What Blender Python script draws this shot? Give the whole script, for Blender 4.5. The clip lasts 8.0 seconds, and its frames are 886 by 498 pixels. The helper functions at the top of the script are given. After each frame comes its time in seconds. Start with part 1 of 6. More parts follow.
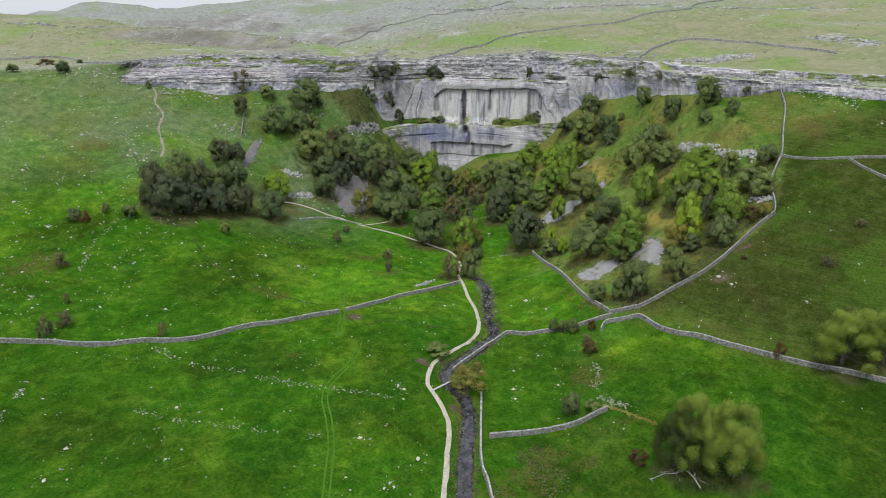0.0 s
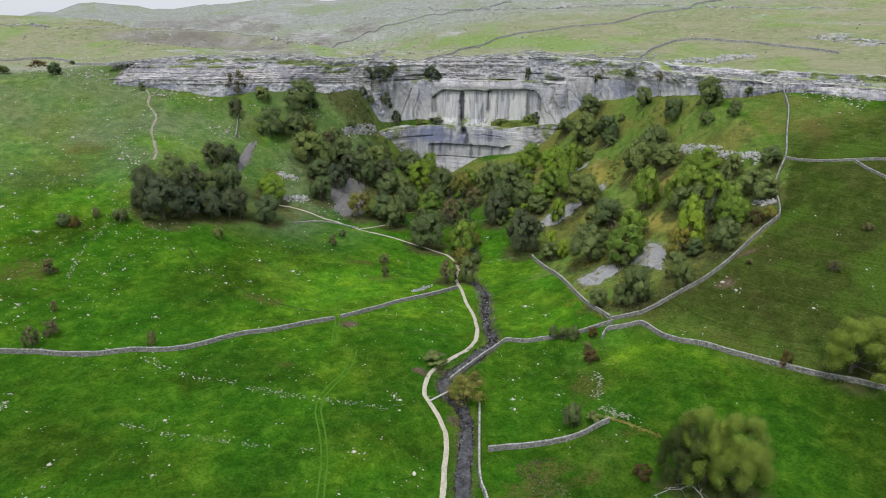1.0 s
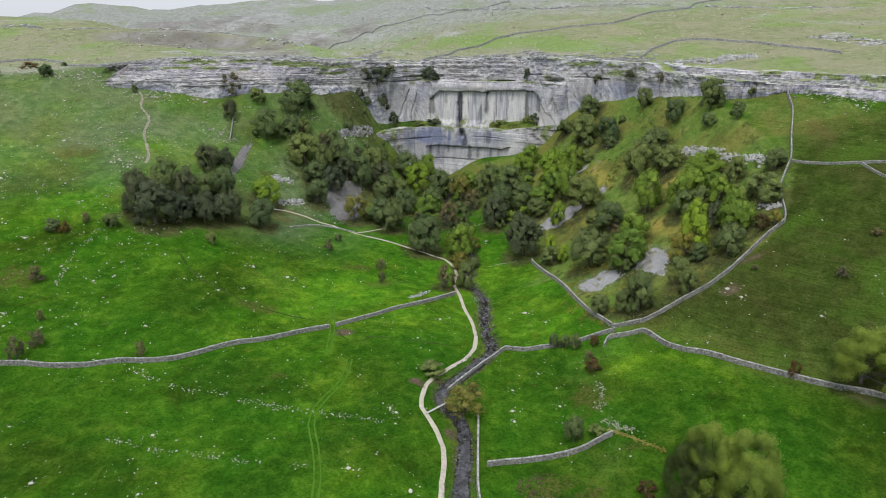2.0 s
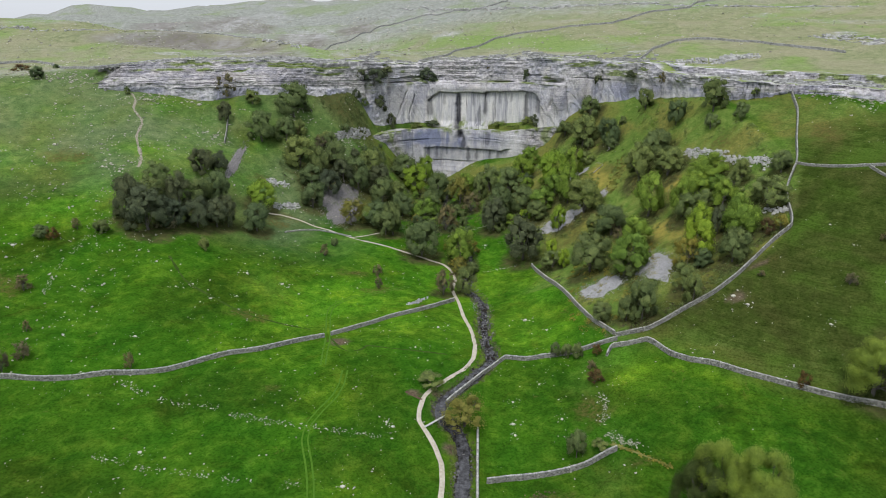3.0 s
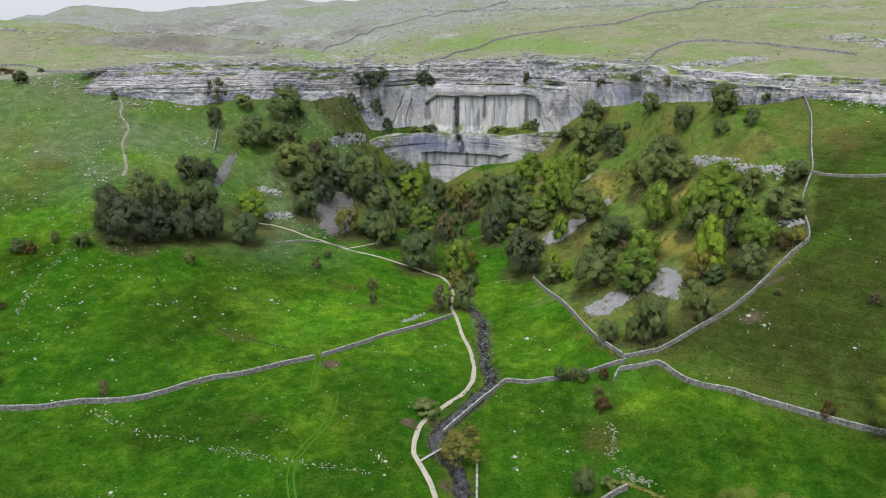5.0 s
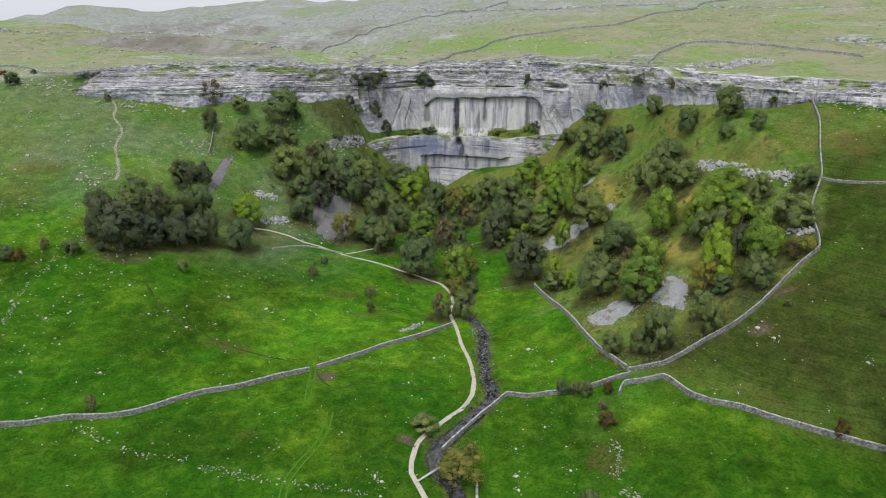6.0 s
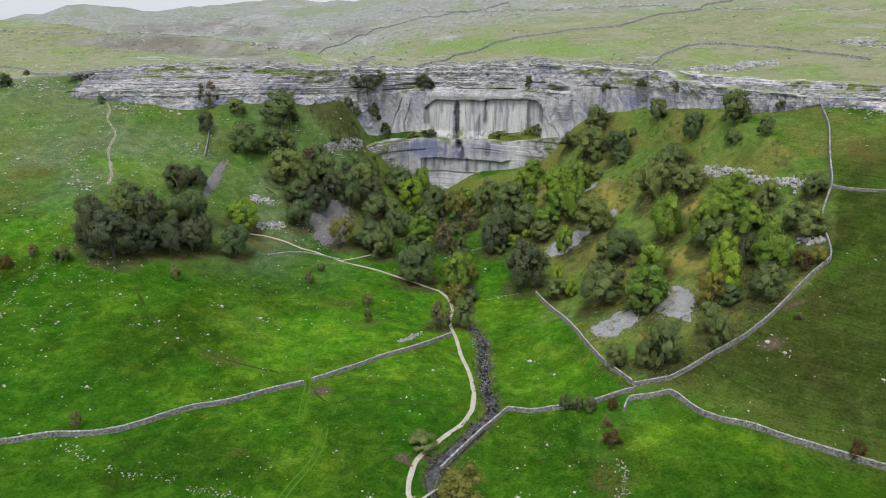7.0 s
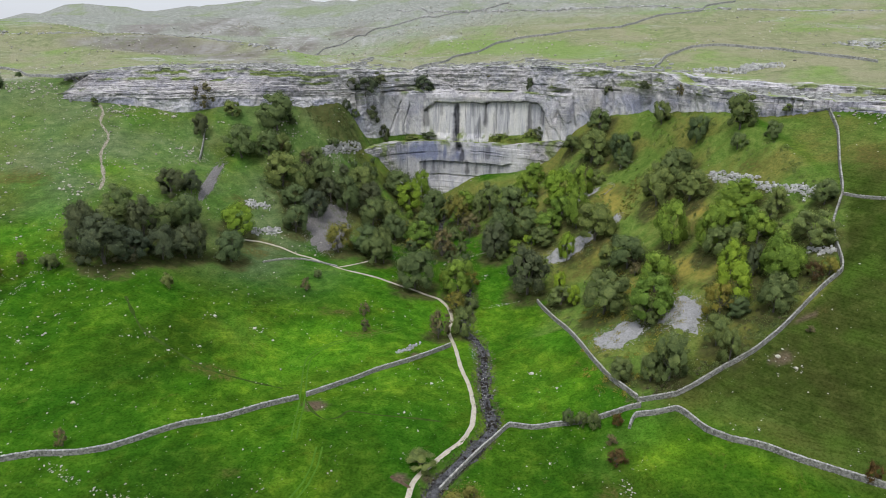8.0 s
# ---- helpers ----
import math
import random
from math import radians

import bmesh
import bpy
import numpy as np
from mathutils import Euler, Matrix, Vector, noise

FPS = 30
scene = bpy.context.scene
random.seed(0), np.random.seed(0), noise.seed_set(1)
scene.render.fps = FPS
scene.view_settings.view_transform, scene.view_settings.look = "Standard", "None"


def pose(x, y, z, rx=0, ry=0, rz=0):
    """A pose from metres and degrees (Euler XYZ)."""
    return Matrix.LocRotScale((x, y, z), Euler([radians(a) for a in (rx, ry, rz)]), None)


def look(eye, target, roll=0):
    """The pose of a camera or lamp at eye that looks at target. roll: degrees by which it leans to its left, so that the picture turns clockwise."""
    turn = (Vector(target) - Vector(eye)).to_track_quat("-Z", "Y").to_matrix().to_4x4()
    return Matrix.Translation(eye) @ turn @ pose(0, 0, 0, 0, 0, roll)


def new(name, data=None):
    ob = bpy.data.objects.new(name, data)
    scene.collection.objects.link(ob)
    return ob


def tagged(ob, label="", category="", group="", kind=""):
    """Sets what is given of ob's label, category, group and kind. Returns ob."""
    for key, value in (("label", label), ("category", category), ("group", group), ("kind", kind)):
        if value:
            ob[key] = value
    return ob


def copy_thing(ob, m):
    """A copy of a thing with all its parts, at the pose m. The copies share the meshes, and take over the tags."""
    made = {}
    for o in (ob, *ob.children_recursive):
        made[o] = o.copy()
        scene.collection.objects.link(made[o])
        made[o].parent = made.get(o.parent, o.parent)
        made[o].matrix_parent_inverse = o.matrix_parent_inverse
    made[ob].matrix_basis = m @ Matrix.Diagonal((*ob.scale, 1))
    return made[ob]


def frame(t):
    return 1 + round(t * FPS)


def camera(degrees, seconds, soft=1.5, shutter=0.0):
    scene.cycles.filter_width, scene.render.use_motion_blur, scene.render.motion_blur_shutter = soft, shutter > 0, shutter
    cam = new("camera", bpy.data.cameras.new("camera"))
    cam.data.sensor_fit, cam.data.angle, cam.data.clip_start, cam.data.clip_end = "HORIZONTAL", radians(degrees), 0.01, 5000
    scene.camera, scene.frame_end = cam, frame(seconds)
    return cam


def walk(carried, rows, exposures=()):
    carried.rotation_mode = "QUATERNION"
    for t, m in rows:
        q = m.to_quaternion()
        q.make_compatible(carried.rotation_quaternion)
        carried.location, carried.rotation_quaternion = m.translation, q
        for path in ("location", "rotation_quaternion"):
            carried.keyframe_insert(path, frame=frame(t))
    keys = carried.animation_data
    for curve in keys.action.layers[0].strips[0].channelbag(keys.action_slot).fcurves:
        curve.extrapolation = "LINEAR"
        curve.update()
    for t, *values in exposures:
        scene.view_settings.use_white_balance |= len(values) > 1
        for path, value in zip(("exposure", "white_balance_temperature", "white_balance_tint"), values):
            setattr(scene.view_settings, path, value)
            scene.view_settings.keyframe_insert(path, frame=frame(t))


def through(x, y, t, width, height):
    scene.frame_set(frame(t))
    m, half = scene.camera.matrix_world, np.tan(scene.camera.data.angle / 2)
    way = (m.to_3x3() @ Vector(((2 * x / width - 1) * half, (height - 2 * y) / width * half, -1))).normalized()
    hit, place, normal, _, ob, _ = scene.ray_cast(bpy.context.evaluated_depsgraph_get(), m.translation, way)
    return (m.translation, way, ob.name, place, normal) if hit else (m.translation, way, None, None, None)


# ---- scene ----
cam = camera(70.0, 8.0, soft=1.0)
walk(cam, [
    (0.0, pose(0.00, 0.00, 138.00, 71.453, -0.523, 0.176)),
    (0.5, pose(0.39, 3.67, 137.99, 71.443, -0.486, 0.112)),
    (1.0, pose(0.77, 7.45, 138.02, 71.482, -0.420, 0.041)),
    (1.5, pose(1.13, 11.34, 138.11, 71.499, -0.380, -0.016)),
    (3.0, pose(2.11, 23.55, 138.66, 71.492, -0.148, -0.207)),
    (3.5, pose(2.40, 27.78, 138.94, 71.503, -0.088, -0.239)),
    (4.0, pose(2.68, 32.08, 139.26, 71.528, -0.062, -0.277)),
    (4.5, pose(2.94, 36.43, 139.63, 71.533, -0.066, -0.287)),
    (6.0, pose(3.62, 49.73, 141.01, 71.520, -0.129, -0.280)),
    (6.5, pose(3.81, 54.23, 141.56, 71.516, -0.191, -0.239)),
    (7.0, pose(3.99, 58.74, 142.15, 71.514, -0.253, -0.232)),
    (7.5, pose(4.15, 63.26, 142.78, 71.494, -0.302, -0.221)),
    (8.0, pose(4.29, 67.78, 143.45, 71.474, -0.310, -0.227)),
])

# ---- world and light ----
world = bpy.data.worlds.new("overcast_sky")
scene.world = world
world.use_nodes = True
wn = world.node_tree
sky = wn.nodes.new("ShaderNodeTexSky")
sky.sky_type, sky.sun_disc = "NISHITA", False
sky.sun_elevation, sky.sun_rotation = radians(62), radians(200)
sky.air_density, sky.dust_density, sky.ozone_density = 1.0, 2.0, 1.0
cloud = wn.nodes.new("ShaderNodeMix")
cloud.data_type = "RGBA"
cloud.inputs[0].default_value = 0.85
way = wn.nodes.new("ShaderNodeTexCoord")
axes = wn.nodes.new("ShaderNodeSeparateXYZ")
veil = wn.nodes.new("ShaderNodeValToRGB")
veil.color_ramp.elements[0].position, veil.color_ramp.elements[0].color = 0.0, (0.545, 0.572, 0.63, 1)
veil.color_ramp.elements[1].position, veil.color_ramp.elements[1].color = 0.9, (1.0, 1.04, 1.14, 1)
wn.links.new(way.outputs["Generated"], axes.inputs[0])
wn.links.new(axes.outputs["Z"], veil.inputs["Fac"])
gain = wn.nodes.new("ShaderNodeVectorMath")
gain.operation = "SCALE"
gain.inputs["Scale"].default_value = 8.6
wn.links.new(veil.outputs["Color"], gain.inputs[0])
wn.links.new(gain.outputs[0], cloud.inputs[7])
wn.links.new(sky.outputs["Color"], cloud.inputs[6])
wn.links.new(cloud.outputs[2], wn.nodes["Background"].inputs["Color"])
wn.nodes["Background"].inputs["Strength"].default_value = 0.13
sun = new("sun", bpy.data.lights.new("sun", "SUN"))
sun.data.energy, sun.data.angle, sun.data.color = 1.9, radians(20), (1.0, 0.97, 0.955)
sun.matrix_world = look((-150, -400, 800), (0, 0, 0))
scene.view_settings.exposure = 0.25


# ---- materials ----
class Shade:
    """A small builder for node materials."""

    def __init__(self, name, rough=0.9):
        self.mat = bpy.data.materials.new(name)
        self.mat.use_nodes = True
        self.tree = self.mat.node_tree
        self.out = self.tree.nodes["Principled BSDF"]
        self.out.inputs["Roughness"].default_value = rough
        self.out.inputs["Specular IOR Level"].default_value = 0.25
        self.where = self.node("ShaderNodeNewGeometry").outputs["Position"]

    def node(self, kind, **values):
        n = self.tree.nodes.new(kind)
        for key, value in values.items():
            n.inputs[key].default_value = value
        return n

    def link(self, a, b):
        self.tree.links.new(a, b)

    def stretched(self, x, y, z, source=None):
        n = self.node("ShaderNodeVectorMath", )
        n.operation = "MULTIPLY"
        n.inputs[1].default_value = (x, y, z)
        self.link(source or self.where, n.inputs[0])
        return n.outputs[0]

    def noise(self, scale, detail=4.0, rough=0.6, at=None, warp=0.0):
        n = self.node("ShaderNodeTexNoise", Scale=scale, Detail=detail, Roughness=rough, Distortion=warp)
        self.link(at or self.where, n.inputs["Vector"])
        return n.outputs["Fac"]

    def ramp(self, fac, *stops):
        n = self.node("ShaderNodeValToRGB")
        while len(n.color_ramp.elements) < len(stops):
            n.color_ramp.elements.new(0.5)
        for e, (at, c) in zip(n.color_ramp.elements, stops):
            e.position, e.color = at, (*c, 1) if isinstance(c, tuple) else (c, c, c, 1)
        self.link(fac, n.inputs["Fac"])
        return n.outputs["Color"]

    def mix(self, fac, a, b, how="MIX"):
        n = self.node("ShaderNodeMix")
        n.data_type, n.blend_type = "RGBA", how
        for value, socket in ((fac, n.inputs[0]), (a, n.inputs[6]), (b, n.inputs[7])):
            if isinstance(value, (int, float)):
                socket.default_value = value
            elif isinstance(value, tuple):
                socket.default_value = (*value, 1)
            else:
                self.link(value, socket)
        return n.outputs[2]

    def times(self, a, b):
        n = self.node("ShaderNodeMath")
        n.operation = "MULTIPLY"
        for value, socket in ((a, n.inputs[0]), (b, n.inputs[1])):
            if isinstance(value, (int, float)):
                socket.default_value = value
            else:
                self.link(value, socket)
        return n.outputs[0]

    def attribute(self, name):
        n = self.node("ShaderNodeAttribute")
        n.attribute_name = name
        return n.outputs["Fac"]

    def colour(self, c):
        self.link(c, self.out.inputs["Base Color"])
        return self

    def bump(self, height, distance=0.3, strength=0.6):
        n = self.node("ShaderNodeBump", Strength=strength, Distance=distance)
        self.link(height, n.inputs["Height"])
        self.link(n.outputs["Normal"], self.out.inputs["Normal"])
        return self


def turf():
    s = Shade("turf", 0.95)
    fine, mid = s.noise(1.1, 6, 0.75), s.noise(0.16, 6, 0.7, warp=0.5)
    broad, dots = s.noise(0.022, 5, 0.62, warp=0.8), s.noise(2.6, 3, 0.7)
    tread = s.noise(1.0, 4, 0.65, s.stretched(0.10, 0.10, 1.3), 0.4)
    fresh = s.ramp(mid, (0.28, (0.0175, 0.064, 0.0052)), (0.5, (0.0305, 0.103, 0.0076)), (0.70, (0.063, 0.157, 0.0135)))
    fresh = s.mix(s.ramp(broad, (0.42, 0.0), (0.60, 0.9)), fresh, s.mix(1.0, fresh, (1.6, 1.2, 1.2), "MULTIPLY"))
    fresh = s.mix(s.ramp(s.noise(0.045, 6, 0.7, warp=1.0), (0.34, 0.8), (0.46, 0.0)), fresh, s.mix(1.0, fresh, (0.80, 0.66, 0.8), "MULTIPLY"))
    fresh = s.mix(s.ramp(s.noise(0.09, 6, 0.8, warp=1.2), (0.62, 0.0), (0.72, 0.55)), fresh, (0.115, 0.115, 0.030))
    fresh = s.mix(s.ramp(s.noise(0.0125, 4, 0.6, warp=0.8), (0.40, 0.65), (0.54, 0.0)), fresh, s.mix(1.0, fresh, (0.76, 0.66, 0.85), "MULTIPLY"))
    fresh = s.mix(s.ramp(s.noise(0.017, 5, 0.65, s.stretched(1.0, 0.7, 1.0), 1.2), (0.52, 0.0), (0.64, 0.8)), fresh, s.mix(1.0, fresh, (1.45, 1.28, 1.1), "MULTIPLY"))
    fresh = s.mix(s.times(s.attribute("old_sward"), 0.95), fresh, s.mix(1.0, fresh, (0.76, 0.56, 0.85), "MULTIPLY"))
    rough = s.ramp(mid, (0.3, (0.070, 0.126, 0.023)), (0.5, (0.118, 0.186, 0.037)), (0.7, (0.192, 0.240, 0.062)))
    rough = s.mix(s.ramp(broad, (0.44, 0.0), (0.60, 0.75)), rough, s.ramp(s.noise(0.5, 5, 0.7), (0.3, (0.100, 0.106, 0.030)), (0.55, (0.200, 0.178, 0.050)), (0.72, (0.29, 0.235, 0.066))))
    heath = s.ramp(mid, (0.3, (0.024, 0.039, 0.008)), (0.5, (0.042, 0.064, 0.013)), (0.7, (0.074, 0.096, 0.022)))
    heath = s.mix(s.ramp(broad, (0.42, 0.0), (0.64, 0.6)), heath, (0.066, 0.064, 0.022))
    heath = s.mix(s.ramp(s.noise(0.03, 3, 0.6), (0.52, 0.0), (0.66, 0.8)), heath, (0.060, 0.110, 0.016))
    # Moor grass, greyed a little: distance haze is part of its colour.
    bents = s.ramp(mid, (0.3, (0.145, 0.160, 0.084)), (0.5, (0.212, 0.232, 0.124)), (0.7, (0.31, 0.308, 0.192)))
    bents = s.mix(s.ramp(broad, (0.42, 0.0), (0.6, 0.75)), bents, (0.28, 0.265, 0.175))
    bents = s.mix(s.ramp(s.noise(0.012, 4, 0.6, warp=0.5), (0.5, 0.0), (0.62, 0.6)), bents, (0.165, 0.27, 0.06))
    # Far fell of grass and limestone, paled by haze mixed into the colour.
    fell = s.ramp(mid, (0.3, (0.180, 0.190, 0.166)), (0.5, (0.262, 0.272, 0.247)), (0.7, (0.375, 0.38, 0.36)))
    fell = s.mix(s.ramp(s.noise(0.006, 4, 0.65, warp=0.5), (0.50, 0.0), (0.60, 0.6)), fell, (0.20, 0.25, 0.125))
    bents = s.mix(s.attribute("hazed_fell"), bents, fell)
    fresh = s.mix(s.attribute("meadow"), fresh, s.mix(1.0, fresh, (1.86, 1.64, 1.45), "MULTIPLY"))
    # Hill turf turned greyer to hold distance haze in its colour.
    hazed_sward = s.ramp(mid, (0.3, (0.084, 0.112, 0.060)), (0.5, (0.130, 0.164, 0.088)), (0.7, (0.203, 0.222, 0.136)))
    fresh = s.mix(s.attribute("hazed_hill"), fresh, hazed_sward)
    c = s.mix(s.attribute("rough_grass"), fresh, rough)
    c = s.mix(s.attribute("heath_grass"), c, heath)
    c = s.mix(s.attribute("moor_grass"), c, bents)
    c = s.mix(s.ramp(fine, (0.38, 0.8), (0.55, 0.0)), c, s.mix(1.0, c, (0.46, 0.53, 0.46), "MULTIPLY"))
    c = s.mix(s.ramp(tread, (0.36, 0.28), (0.5, 0.0)), c, s.mix(1.0, c, (0.55, 0.58, 0.5), "MULTIPLY"))
    ribs = s.noise(1.0, 3, 0.6, s.stretched(0.05, 0.05, 2.0), 0.5)
    c = s.mix(s.times(s.ramp(ribs, (0.40, 0.45), (0.50, 0.0)), s.ramp(s.attribute("heath_grass"), (0.2, 0.0), (0.6, 1.0))), c, s.mix(1.0, c, (0.58, 0.60, 0.55), "MULTIPLY"))
    c = s.mix(s.ramp(dots, (0.62, 0.0), (0.78, 0.4)), c, s.mix(1.0, c, (2.3, 1.7, 2.2), "MULTIPLY"))
    stone = s.ramp(s.noise(0.5, 6, 0.75), (0.3, (0.18, 0.18, 0.18)), (0.5, (0.36, 0.36, 0.36)), (0.7, (0.55, 0.55, 0.54)))
    stone = s.mix(s.ramp(s.noise(1.0, 4, 0.7, s.stretched(0.03, 0.25, 0.9)), (0.42, 0.85), (0.54, 0.0)), stone, s.mix(0.5, c, (0.10, 0.11, 0.08)))
    thin = s.ramp(s.noise(0.04, 6, 0.75), (0.35, (0.115, 0.105, 0.088)), (0.5, (0.165, 0.155, 0.14)), (0.66, (0.25, 0.245, 0.235)))
    c = s.mix(s.times(s.attribute("thin_turf"), s.ramp(mid, (0.34, 0.6), (0.56, 1.0))), c, thin)
    c = s.mix(s.times(s.attribute("bare_rock"), s.ramp(s.noise(0.33, 6, 0.8), (0.42, 0.12), (0.54, 1.0))), c, stone)
    fern = s.ramp(s.noise(0.9, 6, 0.75), (0.3, (0.036, 0.040, 0.012)), (0.5, (0.078, 0.070, 0.022)), (0.7, (0.155, 0.122, 0.042)))
    c = s.mix(s.times(s.attribute("bracken"), s.ramp(s.noise(0.55, 6, 0.8), (0.42, 0.05), (0.53, 0.9))), c, fern)
    dry = s.ramp(s.noise(0.7, 6, 0.75), (0.3, (0.150, 0.140, 0.034)), (0.5, (0.250, 0.215, 0.050)), (0.7, (0.34, 0.265, 0.070)))
    c = s.mix(s.times(s.attribute("straw_grass"), s.ramp(mid, (0.36, 0.45), (0.56, 1.0))), c, dry)
    # Brown litter and the shade under the trees, both put into the ground colour.
    shaded_mould = s.ramp(mid, (0.3, (0.026, 0.030, 0.012)), (0.5, (0.052, 0.056, 0.021)), (0.7, (0.092, 0.088, 0.036)))
    c = s.mix(s.times(s.attribute("litter_and_shade"), s.ramp(s.noise(0.3, 5, 0.7), (0.36, 0.5), (0.5, 0.95))), c, shaded_mould)
    earth = s.ramp(fine, (0.3, (0.045, 0.036, 0.022)), (0.7, (0.145, 0.115, 0.075)))
    c = s.mix(s.attribute("bare_soil"), c, earth)
    s.colour(c)
    s.out.inputs["Specular IOR Level"].default_value = 0.0
    return s.bump(s.mix(0.4, fine, dots), 0.6, 0.9).mat


def limestone():
    s = Shade("limestone_cliff", 0.9)
    thin = s.noise(1.0, 5, 0.75, s.stretched(0.035, 0.035, 1.15), 0.15)
    drips = s.noise(1.0, 5, 0.7, s.stretched(0.20, 0.20, 0.010), 0.25)
    runs = s.noise(1.0, 4, 0.7, s.stretched(0.45, 0.45, 0.02), 0.35)
    broad, fine, pits = s.noise(0.05, 5, 0.65), s.noise(0.6, 7, 0.8), s.noise(0.22, 5, 0.7)
    wet = s.attribute("seepage")
    c = s.ramp(fine, (0.28, (0.345, 0.338, 0.356)), (0.5, (0.55, 0.538, 0.558)), (0.70, (0.72, 0.708, 0.72)))
    slab = s.noise(1.0, 5, 0.6, s.stretched(0.10, 0.10, 0.05), 0.9)
    c = s.mix(s.ramp(slab, (0.40, 0.55), (0.49, 0.0)), c, s.mix(1.0, c, (0.60, 0.61, 0.66), "MULTIPLY"))
    c = s.mix(s.ramp(slab, (0.53, 0.0), (0.60, 0.45)), c, s.mix(1.0, c, (1.28, 1.27, 1.24), "MULTIPLY"))
    blotch = s.noise(0.11, 6, 0.72, warp=0.6)
    c = s.mix(s.ramp(broad, (0.46, 0.0), (0.58, 0.75)), c, s.mix(1.0, c, (0.60, 0.63, 0.71), "MULTIPLY"))
    c = s.mix(s.ramp(blotch, (0.36, 0.25), (0.47, 0.0)), c, s.mix(1.0, c, (0.58, 0.58, 0.61), "MULTIPLY"))
    c = s.mix(s.ramp(blotch, (0.56, 0.0), (0.68, 0.3)), c, (0.72, 0.70, 0.66))
    c = s.mix(s.ramp(s.noise(0.035, 3, 0.5, warp=0.4), (0.56, 0.0), (0.7, 0.45)), c, (0.58, 0.54, 0.46))
    c = s.mix(s.attribute("weathered"), c, s.mix(1.0, c, (0.65, 0.63, 0.62), "MULTIPLY"))
    c = s.mix(s.times(s.attribute("weathered"), s.ramp(s.noise(0.9, 6, 0.85, s.stretched(0.6, 0.6, 1.2)), (0.40, 0.8), (0.49, 0.0))), c, (0.11, 0.108, 0.10))
    c = s.mix(s.times(s.attribute("weathered"), s.ramp(s.noise(0.7, 6, 0.85), (0.55, 0.0), (0.64, 0.55))), c, (0.66, 0.645, 0.61))
    c = s.mix(s.times(s.ramp(thin, (0.36, 0.26), (0.46, 0.0)), s.times(s.ramp(s.noise(0.06, 4, 0.7), (0.42, 0.0), (0.58, 1.0)), s.ramp(wet, (0.25, 1.0), (0.75, 0.1)))), c, (0.15, 0.15, 0.16))
    c = s.mix(s.times(s.attribute("weathered"), s.ramp(thin, (0.53, 0.0), (0.60, 0.8))), c, (0.63, 0.615, 0.59))
    c = s.mix(s.ramp(pits, (0.30, 0.45), (0.38, 0.0)), c, (0.12, 0.12, 0.13))
    curtain = s.noise(1.0, 6, 0.66, s.stretched(0.15, 0.15, 0.016), 0.5)
    hung = s.ramp(curtain, (0.33, (0.30, 0.305, 0.335)), (0.43, (0.47, 0.47, 0.495)), (0.51, (0.63, 0.625, 0.615)), (0.60, (0.70, 0.685, 0.645)), (0.70, (0.50, 0.495, 0.50)))
    hung = s.mix(s.ramp(fine, (0.32, 0.35), (0.46, 0.0)), hung, s.mix(1.0, hung, (0.62, 0.62, 0.64), "MULTIPLY"))
    c = s.mix(s.ramp(wet, (0.35, 0.0), (0.8, 0.9)), c, hung)
    c = s.mix(s.attribute("blue_stain"), c, s.mix(1.0, c, (0.38, 0.43, 0.62), "MULTIPLY"))
    c = s.mix(s.times(s.ramp(runs, (0.56, 0.0), (0.70, 0.45)), wet), c, (0.20, 0.205, 0.23))
    c = s.mix(s.times(s.ramp(drips, (0.57, 0.0), (0.64, 0.7)), wet), c, (0.075, 0.078, 0.095))
    # Water streaks, plus the shade painted below the overhanging lips.
    c = s.mix(s.times(s.attribute("streak_and_lip_shade"), s.ramp(runs, (0.42, 1.0), (0.68, 0.6))), c, (0.040, 0.041, 0.052))
    tuft = s.ramp(s.noise(0.8, 4, 0.7), (0.3, (0.085, 0.125, 0.028)), (0.7, (0.215, 0.27, 0.075)))
    c = s.mix(s.attribute("ledge_grass"), c, tuft)
    crisp = s.noise(1.7, 5, 0.8)
    c = s.mix(s.ramp(crisp, (0.36, 0.75), (0.47, 0.0)), c, s.mix(1.0, c, (0.50, 0.50, 0.53), "MULTIPLY"))
    c = s.mix(s.ramp(crisp, (0.54, 0.0), (0.66, 0.6)), c, s.mix(1.0, c, (1.30, 1.29, 1.26), "MULTIPLY"))
    s.colour(c)
    return s.bump(s.mix(0.25, fine, thin), 0.7, 0.8).mat


def rubble(name, dark, pale, grime=0.5, tone=1.0):
    """Loose limestone, walls and boulders."""
    s = Shade(name, 0.92)
    isle = s.node("ShaderNodeNewGeometry").outputs["Random Per Island"]
    c = s.ramp(isle, (0.0, dark), (1.0, pale))
    c = s.mix(s.ramp(s.noise(2.2, 5, 0.7), (0.45, grime), (0.65, 0.0)), c, s.mix(1.0, c, (0.42, 0.44, 0.40), "MULTIPLY"))
    c = s.mix(s.ramp(s.noise(0.25, 3), (0.55, 0.0), (0.75, 0.35)), c, (0.14, 0.16, 0.08))
    s.colour(c)
    return s.bump(s.noise(4.0, 5, 0.7), 0.08, 0.7).mat


def loose(name, *stops, scale=0.8, bump=0.15):
    s = Shade(name, 0.95)
    c = s.ramp(s.noise(scale, 6, 0.75), *stops)
    c = s.mix(s.ramp(s.noise(0.12, 3), (0.5, 0.0), (0.75, 0.4)), c, s.mix(1.0, c, (0.6, 0.6, 0.5), "MULTIPLY"))
    s.colour(c)
    s.out.inputs["Specular IOR Level"].default_value = 0.05
    return s.bump(s.noise(scale * 4, 4, 0.7), bump, 0.7).mat


